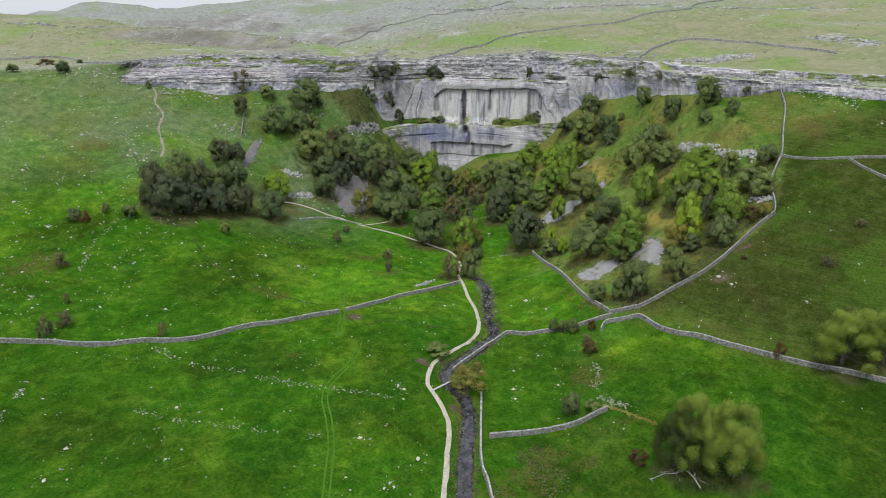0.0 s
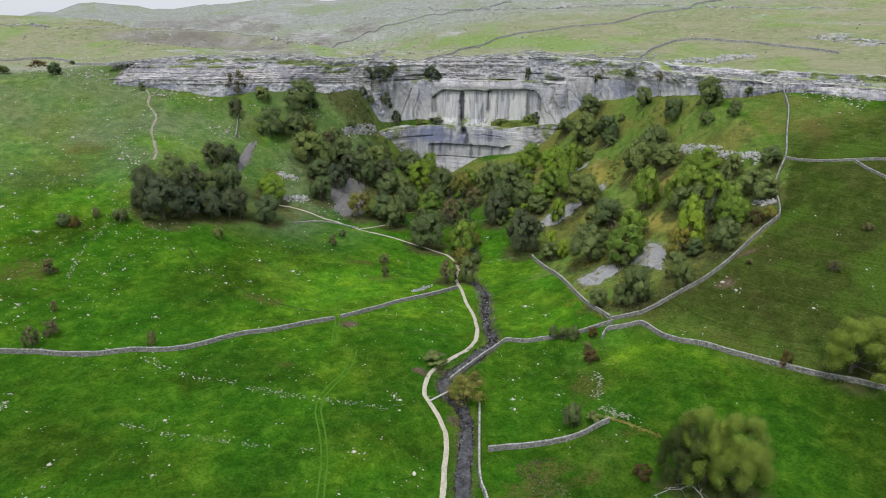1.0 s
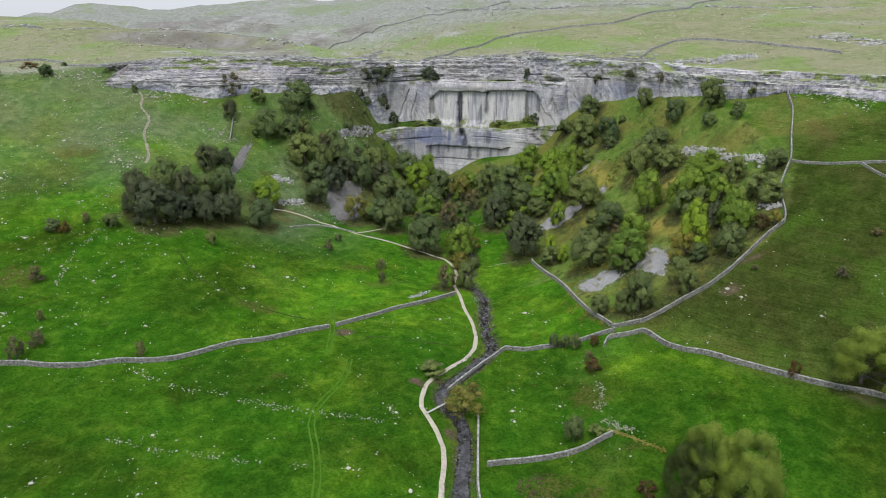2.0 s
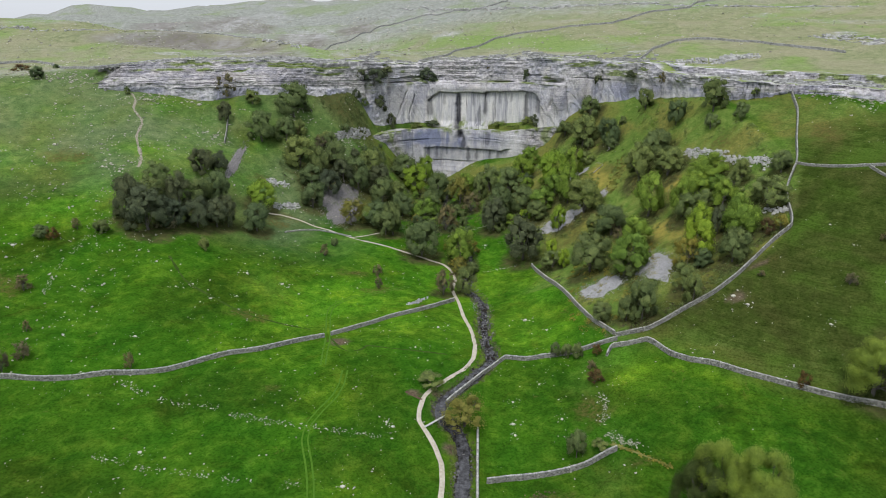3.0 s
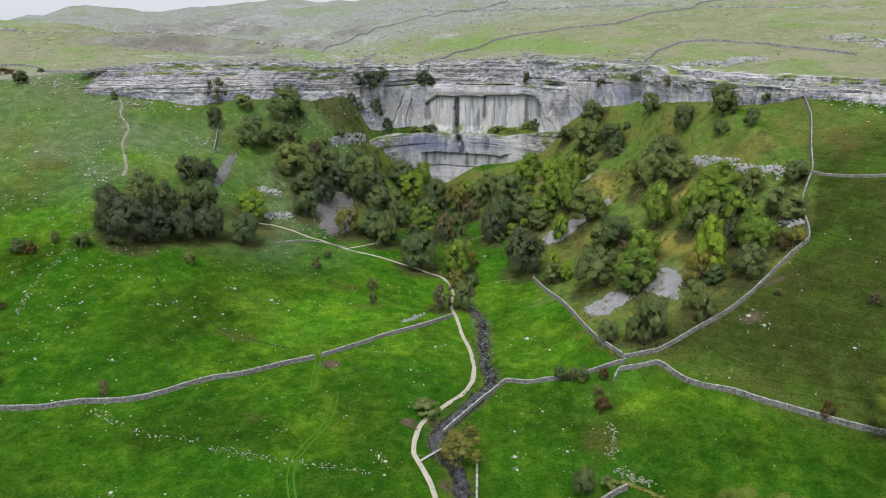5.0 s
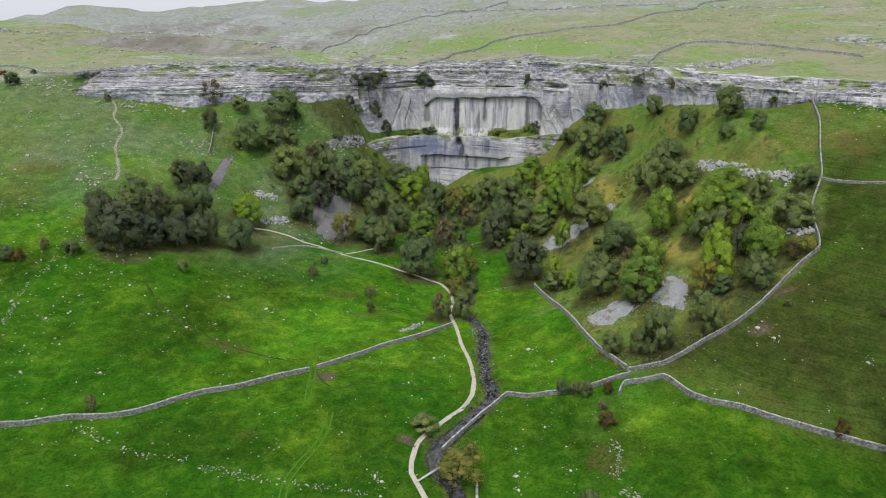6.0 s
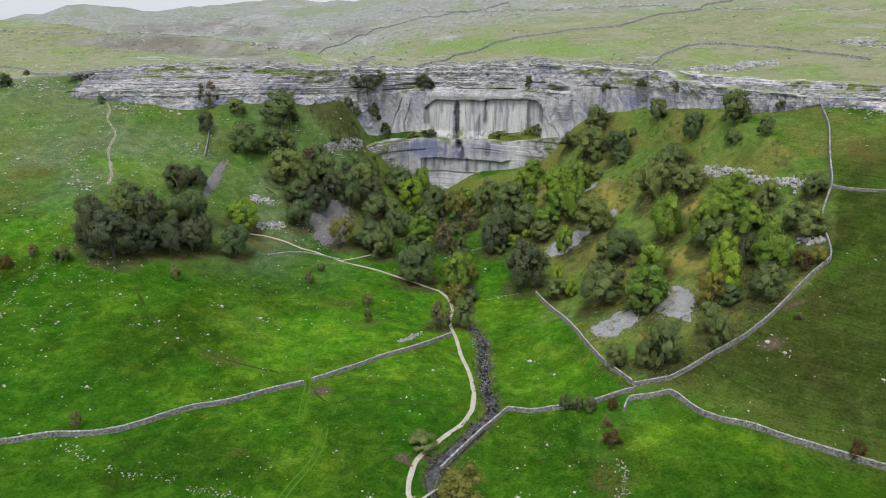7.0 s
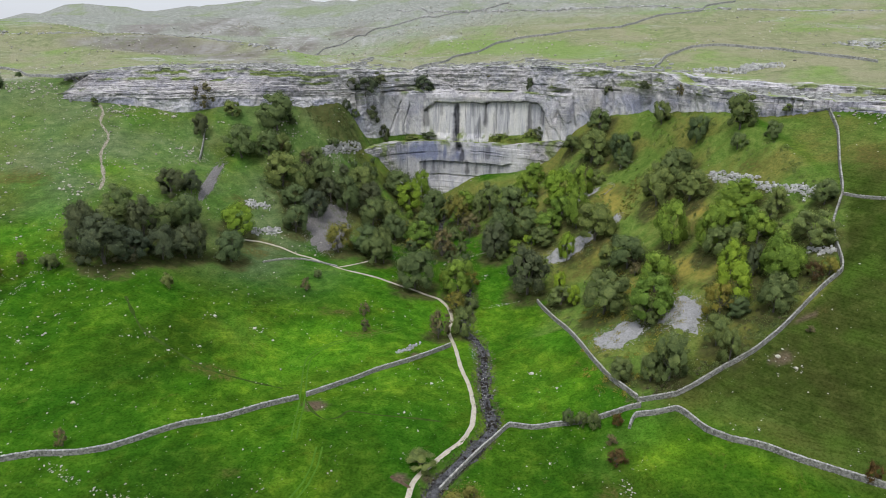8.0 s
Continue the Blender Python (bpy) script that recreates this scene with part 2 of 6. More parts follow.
def foliage(name, deep, mid, light, through=0.22):
    s = Shade(name, 0.75)
    isle = s.node("ShaderNodeNewGeometry").outputs["Random Per Island"]
    own = s.node("ShaderNodeObjectInfo").outputs["Random"]
    c = s.ramp(isle, (0.0, tuple(0.8 * a + 0.2 * b for a, b in zip(deep, mid))), (0.55, mid), (1.0, tuple(0.85 * a + 0.15 * b for a, b in zip(light, mid))))
    c = s.mix(s.ramp(own, (0.0, 0.0), (1.0, 0.45)), c, s.mix(1.0, c, (1.30, 1.12, 0.75), "MULTIPLY"))
    c = s.mix(s.ramp(own, (0.2, 0.5), (0.55, 0.0)), c, s.mix(1.0, c, (0.68, 0.74, 0.85), "MULTIPLY"))
    clump = s.noise(0.30, 3, 0.6)
    c = s.mix(s.ramp(clump, (0.36, 0.7), (0.5, 0.0)), c, s.mix(1.0, c, (0.58, 0.62, 0.66), "MULTIPLY"))
    c = s.mix(s.ramp(clump, (0.52, 0.0), (0.66, 0.6)), c, s.mix(1.0, c, (1.28, 1.22, 1.05), "MULTIPLY"))
    s.colour(c)
    s.out.inputs["Specular IOR Level"].default_value = 0.06
    glow = s.node("ShaderNodeBsdfTranslucent")
    s.link(c, glow.inputs["Color"])
    both = s.node("ShaderNodeMixShader", Fac=through)
    s.link(s.out.outputs[0], both.inputs[1])
    s.link(glow.outputs[0], both.inputs[2])
    s.link(both.outputs[0], s.tree.nodes["Material Output"].inputs["Surface"])
    return s.mat


def stream_water():
    s = Shade("stream_water", 0.10)
    s.out.inputs["IOR"].default_value = 1.33
    s.out.inputs["Specular IOR Level"].default_value = 0.5
    foam = s.ramp(s.noise(1.3, 5, 0.75), (0.64, 0.0), (0.72, 0.35))
    bed = s.ramp(s.noise(0.35, 5, 0.75), (0.38, (0.010, 0.010, 0.010)), (0.5, (0.038, 0.038, 0.040)), (0.66, (0.082, 0.084, 0.090)))
    s.colour(s.mix(foam, bed, (0.42, 0.43, 0.43)))
    s.link(s.ramp(s.noise(0.5, 4, 0.7), (0.42, 0.06), (0.62, 0.35)), s.out.inputs["Roughness"])
    return s.bump(s.noise(2.4, 4, 0.65), 0.10, 0.6).mat


TURF = turf()
CLIFF = limestone()
# Pale coping, darker body: top light and face shade put into the colours.
WALLSTONE = rubble("drystone", (0.135, 0.133, 0.123), (0.37, 0.364, 0.345), 0.6)
COPING = rubble("drystone_coping", (0.27, 0.266, 0.25), (0.66, 0.65, 0.62), 0.55)
PALE_SCAR = rubble("pale_limestone_scar", (0.34, 0.34, 0.335), (0.60, 0.595, 0.58), 0.4)
BOULDER = rubble("limestone_boulder", (0.23, 0.222, 0.18), (0.55, 0.53, 0.44), 0.45)
SCAR = rubble("limestone_scar", (0.22, 0.22, 0.22), (0.48, 0.48, 0.47), 0.6)
GRAVEL = loose("pale_gravel", (0.3, (0.25, 0.225, 0.175)), (0.5, (0.37, 0.34, 0.275)), (0.7, (0.47, 0.435, 0.36)), scale=0.9, bump=0.04)
WORN = loose("worn_path", (0.34, (0.055, 0.085, 0.022)), (0.46, (0.19, 0.17, 0.125)), (0.7, (0.38, 0.355, 0.30)), scale=0.6, bump=0.1)
SCREE = loose("grey_scree", (0.3, (0.17, 0.17, 0.175)), (0.5, (0.28, 0.28, 0.285)), (0.72, (0.40, 0.40, 0.40)), scale=1.0, bump=0.25)
OLD_SCREE = loose("weathered_scree", (0.3, (0.080, 0.075, 0.074)), (0.5, (0.148, 0.141, 0.140)), (0.72, (0.26, 0.252, 0.25)), scale=1.0, bump=0.25)
SOIL = loose("bare_soil", (0.3, (0.045, 0.034, 0.022)), (0.7, (0.125, 0.092, 0.060)), scale=0.9)
BANK = loose("bank_grass", (0.3, (0.075, 0.10, 0.024)), (0.5, (0.15, 0.16, 0.05)), (0.7, (0.25, 0.24, 0.10)), scale=0.8, bump=0.1)
RANK = loose("rank_grass", (0.3, (0.018, 0.046, 0.006)), (0.7, (0.050, 0.085, 0.014)), scale=0.5, bump=0.1)
PRESSED = loose("pressed_grass", (0.3, (0.040, 0.112, 0.009)), (0.7, (0.070, 0.152, 0.016)), scale=0.7, bump=0.05)
BARK = loose("bark", (0.3, (0.055, 0.05, 0.042)), (0.7, (0.15, 0.14, 0.125)), scale=3.0, bump=0.05)
DEADWOOD = loose("dead_wood", (0.3, (0.26, 0.25, 0.23)), (0.7, (0.42, 0.41, 0.39)), scale=3.0, bump=0.03)
WATER = stream_water()
# Near black, for the added bank shade and for stones in the beck.
BANK_SHADE_AND_STONE = loose("bank_shade_and_stone", (0.3, (0.010, 0.009, 0.007)), (0.7, (0.036, 0.031, 0.024)), scale=1.2, bump=0.1)
WET_STONE = rubble("wet_limestone", (0.022, 0.022, 0.023), (0.16, 0.158, 0.155), 0.5)
LEAVES = (
    # Sycamore and dark ash greens include some grey-blue distance haze.
    foliage("leaves_dark_sycamore", (0.054, 0.072, 0.042), (0.083, 0.106, 0.060), (0.122, 0.148, 0.082)),
    foliage("leaves_dark_ash", (0.070, 0.102, 0.042), (0.110, 0.154, 0.062), (0.162, 0.212, 0.086)),
    foliage("leaves_green", (0.094, 0.158, 0.027), (0.148, 0.238, 0.040), (0.22, 0.325, 0.058)),
    foliage("leaves_lime", (0.130, 0.212, 0.025), (0.206, 0.315, 0.037), (0.302, 0.42, 0.056)),
    foliage("leaves_olive", (0.088, 0.122, 0.044), (0.142, 0.190, 0.066), (0.215, 0.272, 0.094)),
    foliage("leaves_yellowing", (0.120, 0.122, 0.026), (0.200, 0.196, 0.044), (0.29, 0.27, 0.072)),
    foliage("leaves_rust", (0.062, 0.042, 0.018), (0.108, 0.072, 0.030), (0.16, 0.108, 0.046)),
    foliage("leaves_brown", (0.092, 0.086, 0.046), (0.138, 0.128, 0.066), (0.19, 0.172, 0.09)),
    foliage("leaves_pale_ash", (0.148, 0.224, 0.044), (0.222, 0.320, 0.064), (0.315, 0.412, 0.096), 0.42),
    # Dark ash green, lowered further to hold the shade beneath the canopy.
    foliage("leaves_shaded_ash", (0.038, 0.058, 0.018), (0.062, 0.092, 0.027), (0.100, 0.138, 0.042), 0.2),
)


# ---- building helpers ----
def mesh_of(name, verts, faces, material, smooth=False):
    me = bpy.data.meshes.new(name)
    me.from_pydata(np.asarray(verts, float).reshape(-1, 3).tolist(), [], faces if isinstance(faces, list) else faces.tolist())
    me.materials.append(material)
    if smooth:
        me.polygons.foreach_set("use_smooth", [True] * len(me.polygons))
    me.update()
    return me


def part(name, me, parent, label=""):
    ob = new(name, me)
    ob.parent = parent
    return tagged(ob, label)


def grid_faces(rows, cols):
    a = (np.arange(rows - 1)[:, None] * cols + np.arange(cols - 1)).ravel()
    return np.stack([a, a + 1, a + cols + 1, a + cols], 1)


def smooth_line(line, step):
    """Points every step metres along a rounded line."""
    p = np.array(line, float)
    s = np.concatenate([[0], np.cumsum(np.hypot(*np.diff(p, axis=0).T))])
    at = np.linspace(0, s[-1], max(2, int(s[-1] / step) + 1))
    if len(p) > 2:
        w = spline_weights(s, at)
        q = 0.5 * (w @ p) + 0.5 * np.stack([np.interp(at, s, p[:, 0]), np.interp(at, s, p[:, 1])], 1)
    else:
        q = np.stack([np.interp(at, s, p[:, 0]), np.interp(at, s, p[:, 1])], 1)
    t = np.gradient(q, axis=0)
    t /= np.maximum(np.hypot(t[:, 0], t[:, 1]), 1e-6)[:, None]
    return q, t, at


# ---- plan of the dale ----
WALLS = {}
WALLS["field_west_a"] = ((-180.1, 231.7), (-161.6, 234.9), (-148.2, 235.6), (-137.4, 237.1), (-126.2, 241.0), (-113.9, 243.0), (-105.4, 246.1), (-95.4, 252.9), (-85.0, 260.0), (-73.5, 265.0), (-62.3, 273.7), (-50.3, 281.8))
WALLS["field_west_b"] = ((-47.4, 284.6), (-37.8, 292.8), (-24.6, 305.4), (-10.2, 317.5), (7.3, 337.8), (9.6, 341.0))
WALLS["stream_side"] = ((4.8, 236.6), (11.9, 248.0), (20.0, 260.0), (27.3, 269.5), (30.8, 272.7), (39.4, 270.5), (47.3, 270.5), (57.5, 268.8), (65.3, 268.9), (73.1, 269.5), (78.0, 268.9))
WALLS["spur_foot"] = ((78.2, 273.9), (72.4, 291.4), (68.5, 315.4), (66.2, 336.6), (62.3, 361.8), (58.2, 387.7))
WALLS["spur_east"] = ((78.3, 272.1), (90.7, 269.2), (98.8, 271.1), (107.0, 273.7), (120.5, 276.9), (132.4, 282.5), (145.4, 290.3), (153.5, 294.9), (161.4, 298.7), (166.3, 312.5), (171.5, 325.8), (181.3, 338.8), (191.2, 359.8), (205.0, 389.1), (209.2, 404.2), (217.0, 422.3))
WALLS["field_east"] = ((71.6, 259.3), (74.9, 264.3), (81.6, 262.7), (88.3, 262.0), (93.6, 249.3), (99.7, 242.4), (106.4, 238.3), (116.1, 230.6), (126.9, 224.3), (135.7, 219.5), (144.3, 215.1), (152.9, 211.5), (163.1, 205.1))
WALLS["short"] = ((17.7, 194.5), (24.4, 195.9), (34.7, 196.5), (44.9, 197.1), (51.2, 198.4), (57.9, 201.4), (60.7, 202.1))
WALLS["beck"] = ((15.8, 220.2), (14.9, 205.5), (13.8, 186.0), (14.1, 176.0), (15.1, 172.0), (16.0, 163.9), (17.2, 156.1))
WALLS["bank_a"] = ((181.7, 338.4), (194.1, 325.4), (204.2, 318.6), (218.0, 310.8))
WALLS["bank_b"] = ((204.4, 317.3), (205.4, 310.5), (210.4, 296.6))
WALLS["fell"] = ((-161.2, 519.0), (-157.7, 500.3), (-154.4, 483.8))
WALLS["path_side"] = ((-97.0, 410.5), (-87.3, 419.2), (-76.5, 423.8), (-56.4, 420.1))
WALLS["moor_mid"] = ((-18, 651), (-6, 666), (7, 671), (15, 693), (44, 732), (57, 751), (76, 770), (89, 779), (108, 784), (140, 794), (169, 788), (196, 778), (223, 808), (243, 825), (261, 833), (283, 832), (299, 840), (324, 880), (340, 886), (374, 918))
WALLS["moor_east"] = ((163, 557), (175, 578), (194, 619), (206, 629), (223, 649), (234, 653), (252, 648), (266, 635), (283, 620), (290, 607), (301, 584), (312, 565), (322, 547))
WALLS["moor_west"] = ((-409.9, 606.8), (-391.8, 620.0), (-371.4, 631.0), (-345.7, 613.3), (-295.4, 556.8), (-260.7, 538.8), (-253.3, 535.1), (-254.1, 519.0), (-250.9, 515.6))
WALLS["moor_north"] = ((-156, 925), (-138, 952), (-118, 976), (-104, 1061), (-73, 1092), (-47, 1086), (-21, 1084), (8, 1095), (38, 1066), (62, 1041), (86, 1039), (107, 1090))
WALL_LABELS = {
    "field_west_a": "long grey drystone wall between two pastures", "field_west_b": "grey drystone wall running from a gap to the path",
    "stream_side": "grey drystone wall following the beck", "spur_foot": "grey drystone wall along the foot of the wood",
    "spur_east": "grey drystone wall climbing the hill to the cliff", "field_east": "pale drystone wall below the steep pasture",
    "short": "short pale drystone wall with a broken end", "beck": "low drystone wall on the bank of the beck",
    "bank_a": "grey drystone wall across the upper hillside", "bank_b": "pale drystone wall branching down the hillside",
    "fell": "short drystone wall below the western cliff", "path_side": "low drystone wall beside the footpath",
    "moor_mid": "long dark drystone wall across the moor", "moor_east": "drystone wall bounding the moor pasture",
    "moor_west": "drystone wall above the western hillside", "moor_north": "far drystone wall over the moor",
}
PATH = ((0.6, 156.9), (0.9, 162.3), (1.5, 170.3), (2.2, 184.2), (2.9, 193.4), (2.5, 201.4), (-0.3, 211.1), (-3.7, 218.2), (-5.6, 222.7), (-5.1, 232.9), (-3.4, 239.0), (1.9, 247.0), (7.0, 254.9), (12.3, 261.8), (16.7, 271.7), (18.2, 285.1), (16.8, 303.7), (13.9, 320.1), (12.5, 336.0), (10.5, 348.3), (9.0, 359.1), (11.1, 373.9), (8.9, 388.0), (4.1, 396.3), (-1.5, 399.4), (-9.1, 403.6), (-20.7, 407.8), (-32.5, 412.9), (-48.3, 416.6), (-56.3, 418.9), (-64.7, 423.6), (-73.2, 427.6), (-81.2, 428.7), (-91.6, 432.0), (-105.0, 431.0), (-112.0, 427.5))
PATHB = ((-56.3, 418.9), (-47.4, 427.2), (-38.3, 437.0))
PATHL = ((-189.2, 420.2), (-190.8, 429.5), (-198.2, 444.0), (-206.1, 460.5), (-212.3, 484.3), (-221.7, 494.7), (-226.0, 508.4), (-232.5, 517.5))
PATHS = ((-11.3, 239.1), (-7.6, 236.9), (-4.7, 235.1))
STREAM = ((8.0, 157.7), (7.8, 163.1), (7.9, 176.6), (8.8, 188.3), (10.2, 201.3), (10.2, 211.7), (7.5, 220.3), (2.6, 226.8), (1.4, 231.8), (4.3, 239.0), (12.0, 250.9), (19.7, 262.7), (24.8, 272.2), (23.9, 286.4), (23.5, 301.3), (24.3, 318.3), (25.5, 337.1), (22.4, 351.6), (18.0, 360.7), (19.8, 385.2), (21.6, 412.0), (19.3, 435.8), (12.9, 454.4), (5.5, 480.7), (5.4, 528.6), (7.6, 558.4), (9.6, 602.8))
TRACK = ((-34.5, 152.8), (-34.8, 157.9), (-36.1, 170.5), (-37.0, 181.3), (-40.5, 196.2), (-44.5, 209.6), (-44.0, 217.1), (-40.9, 225.2), (-36.7, 236.2), (-36.3, 248.2), (-36.6, 254.4))
TRACKB = ((-46.0, 254.8), (-47.2, 267.2), (-48.2, 279.0), (-49.4, 286.8), (-52.9, 308.9), (-53.1, 322.2), (-45.9, 334.1), (-27.6, 345.4), (-14.8, 355.4))
BRIDGE = ((-3.5, 218.7), (4.2, 226.1))
RUIN_A = ((-122.3, 239.1), (-112.3, 232.9), (-104.1, 229.6), (-93.9, 226.4), (-82.1, 225.1), (-71.8, 220.4), (-62.3, 218.1), (-53.0, 215.8), (-39.5, 213.7), (-28.5, 212.2), (-17.6, 210.9))
RUIN_B = ((-112.5, 197.9), (-98.5, 193.5), (-87.7, 191.3), (-75.2, 189.5), (-64.8, 187.7), (-54.9, 187.0), (-41.2, 186.8))
RUIN_C = ((-154.6, 188.1), (-154.7, 196.0), (-155.7, 202.4), (-157.6, 210.7))
RUIN_D = ((-182.0, 367.6), (-181.6, 347.6), (-186.0, 345.4), (-185.3, 333.8), (-186.1, 322.6), (-183.0, 307.5), (-178.7, 290.7))
RUIN_E = ((63.3, 236.2), (62.7, 225.1), (60.0, 215.9))
RUIN_F = ((60.1, 211.3), (64.1, 206.1), (68.3, 202.5))
RUIN_G = ((-437.2, 728.8), (-410.9, 687.8), (-378.9, 639.5))
SCAR_SPUR = ((151.2, 410.6), (155.2, 395.3), (160.3, 377.4), (166.1, 360.0), (172.7, 346.9))
SCAR_WALL = ((156.9, 316.9), (160.3, 312.0), (164.7, 309.4))
SCAR_MOOR = ((191.6, 548.5), (206.9, 545.7), (220.0, 543.7), (241.0, 549.9), (257.1, 549.5))
SCAR_FAR = ((338.9, 613.8), (354.4, 614.1), (361.4, 599.2), (362.4, 575.3))
SCAR_W = ((-107.8, 435.1), (-103.0, 440.6), (-94.5, 448.4))
SCAR_W2 = ((-118.6, 458.5), (-111.2, 461.8), (-105.5, 464.2))
SCAR_MID = ((-15.2, 327.1), (-10.6, 330.2), (-4.4, 340.7))
RIM = ((-135, 690), (-170, 715), (-210, 742), (-260, 762), (-330, 775), (-420, 790), (-540, 800))
SCAR_HILL_TOP = ((-487.2, 732.7), (-456.7, 744.2), (-424.5, 742.1), (-392.9, 753.7), (-361.5, 768.0))
SCAR_NORTH = ((-73, 1229), (22, 1096), (97, 989), (163, 928), (231, 914), (302, 876), (370, 832), (421, 778), (450, 749))
TROD_A = ((-139.6, 336.5), (-130.5, 323.6), (-123.1, 314.0), (-113.3, 307.1), (-101.8, 300.8), (-88.5, 294.7), (-74.5, 292.5), (-58.1, 289.6))
TROD_B = ((-47.5, 281.5), (-37.4, 267.8), (-32.5, 269.5), (-30.0, 273.6), (-20.3, 272.2), (-7.7, 272.2), (5.0, 272.7))
SCAR_W3 = ((-87.6, 513.7), (-75.6, 528.8), (-63.5, 549.8), (-56.2, 562.8))
RUIN_H = ((-167.1, 470.2), (-159.6, 479.6), (-151.3, 488.2))
FALL_A = ((-225.2, 515.4), (-216.4, 516.9), (-206.4, 518.9))
FALL_G = ((-64.8, 576.7), (-60.3, 603.9), (-53.0, 610.8))
FALL_B = ((-191.7, 532.1), (-184.3, 522.4))
FALL_C = ((-124.1, 528.2), (-112.3, 529.9), (-99.6, 539.1))
FALL_D = ((-76.9, 562.0), (-64.4, 598.7))
FALL_E = ((-171.3, 492.6), (-160.8, 491.3))
FALL_F = ((-209.4, 415.1), (-203.4, 422.9), (-192.0, 422.6))
GRASS_BANK = ((60.2, 205.7), (64.3, 201.7), (68.6, 197.4), (75.3, 190.3))
FALL_J = ((-66, 594), (-58, 600), (-50, 606))
FALL_K = ((-88, 518), (-78, 530), (-70, 538), (-66, 552))
FALL_H = ((-332.4, 535.8), (-306.5, 528.8), (-279.3, 518.0), (-259.0, 518.8))
FALL_I = ((216, 405), (226, 394), (236, 382), (243, 374))
STONES_WEST = ((-28.1, 186.6, 1.9), (-7.7, 179.0, 2.1), (-142.7, 328.4, 1.5), (-164.5, 297.3, 1.4), (-127.3, 266.5, 1.5), (-146.0, 201.6, 1.0), (-121.1, 160.1, 1.7), (-123.1, 175.5, 1.5), (-88.8, 171.6, 1.2), (-96.5, 199.7, 1.6), (-81.5, 335.1, 2.3), (-100.2, 337.4, 2.0), (-107.0, 301.7, 1.4), (-97.2, 309.4, 1.4), (-125.4, 307.4, 1.2), (-118.8, 311.9, 1.2), (44.5, 310.7, 2.4), (52.5, 294.8, 1.4), (30.6, 239.0, 1.3), (29.2, 225.1, 1.5), (29.2, 218.8, 1.4), (47.1, 224.9, 1.3), (42.4, 250.0, 1.2), (-16.1, 166.5, 1.1), (-17.7, 163.9, 1.1), (-14.8, 165.0, 1.1), (-30.2, 167.3, 0.9), (-17.1, 219.0, 1.4))
STONES_EAST = ((-14.7, 216.8, 1.6), (-8.8, 275.4, 1.1), (1.2, 300.5, 1.4), (5.9, 304.2, 0.9), (153.1, 245.7, 1.5), (133.3, 231.9, 0.7), (109.0, 244.7, 0.8), (126.5, 271.2, 2.5), (129.6, 264.3, 2.0), (173.9, 290.8, 0.9), (176.5, 276.4, 0.8), (179.1, 256.7, 1.0), (177.8, 249.1, 0.8), (32.0, 424.0, 1.9), (-261.7, 387.4, 2.8), (-247.4, 353.1, 2.6), (-216.5, 331.8, 2.5), (-199.6, 323.3, 1.2), (-187.0, 265.2, 1.8), (-184.6, 524.4, 3.7), (-190.7, 525.4, 2.9), (-272.0, 485.2, 2.0), (-262.4, 428.8, 1.5), (-250.4, 438.9, 3.1), (154.0, 506.1, 2.8), (126.2, 487.9, 3.1), (224.1, 406.9, 2.3), (231.6, 386.6, 2.4), (232.9, 368.7, 2.1), (235.4, 344.8, 1.9))
SCREES = ((83, 318, 23, 20), (107, 315, 18, 33), (-69, 467, 27, 58), (78.9, 425.6, 23.6, 15.9), (92.8, 429.7, 19.7, 10.7), (108.9, 431.9, 9.4, 9.8), (-142, 466, 7.5, 54), (98.8, 476.6, 21.5, 7.8))
SOILS = ((-42.9, 278.0, 9.8, 9.0), (1.9, 240.5, 7.2, 4.5), (-5.8, 325.9, 6.3, 7.9), (128.1, 270.3, 10.3, 5.8), (6.2, 210.1, 5.6, 6.4), (-7.7, 238.7, 4.8, 4.4), (140.6, 284.2, 13.4, 4.0), (40.4, 364.5, 0.3, 1.0))
PAVEMENTS = ((-200, 1040, 40, 101), (-315, 1178, 59, 121), (-323, 1100, 32, 74), (-348, 983, 25, 121), (-455, 776, 26, 16), (-426, 1036, 17, 20), (-43, 696, 13, 17), (9, 845, 25, 35), (-89, 977, 21, 63), (-100, 699, 15, 15), (-193, 670, 34, 15), (-261, 668, 23, 10), (41, 663, 11, 10), (120, 631, 30, 11), (176, 603, 15, 8), (244, 568, 12, 10), (367, 628, 16, 16), (167, 946, 47, 19), (351, 759, 19, 15), (269, 892, 22, 18), (-271, 1424, 54, 34), (2, 1134, 28, 44))
CLIFF_SHRUBS = ((-68, 586, 109, 9.1, 13.1, 0), (-56, 594, 104, 14.4, 18.5, 0), (-45, 603, 110, 9.3, 11.4, 0), (-10, 624, 105, 12.9, 16.1, 0), (-70, 578, 91, 9.1, 7.5, 0), (-53, 596, 81, 13.5, 12.5, 0), (-42, 606, 65, 12.8, 9.1, 0), (-134, 570, 114, 9.8, 8.8, 7), (-106, 568, 109, 8.8, 8.8, 7), (-229, 558, 115, 4.3, 5.3, 0), (77, 595, 106, 11.3, 6.7, 0))
CLIFF_SHRUBS += ((129, 550, 106, 8.5, 5.7, 0), (147, 524, 112, 5.4, 7.2, 0), (162, 496, 111, 8.6, 6.0, 7), (85, 587, 69, 9.3, 10.3, 0), (-22, 616, 61, 4.9, 14.1, 4), (-6, 619, 62, 5.5, 14.2, 0), (55, 604, 64, 3.7, 12.8, 4), (80, 592, 68, 7.3, 12.5, 4), (-64, 584, 84, 7.1, 7.1, 4), (44, 614, 113, 4.7, 8.4, 7), (106, 561, 64, 7.9, 7.9, 0), (195, 422, 107, 4.4, 4.4, 4))
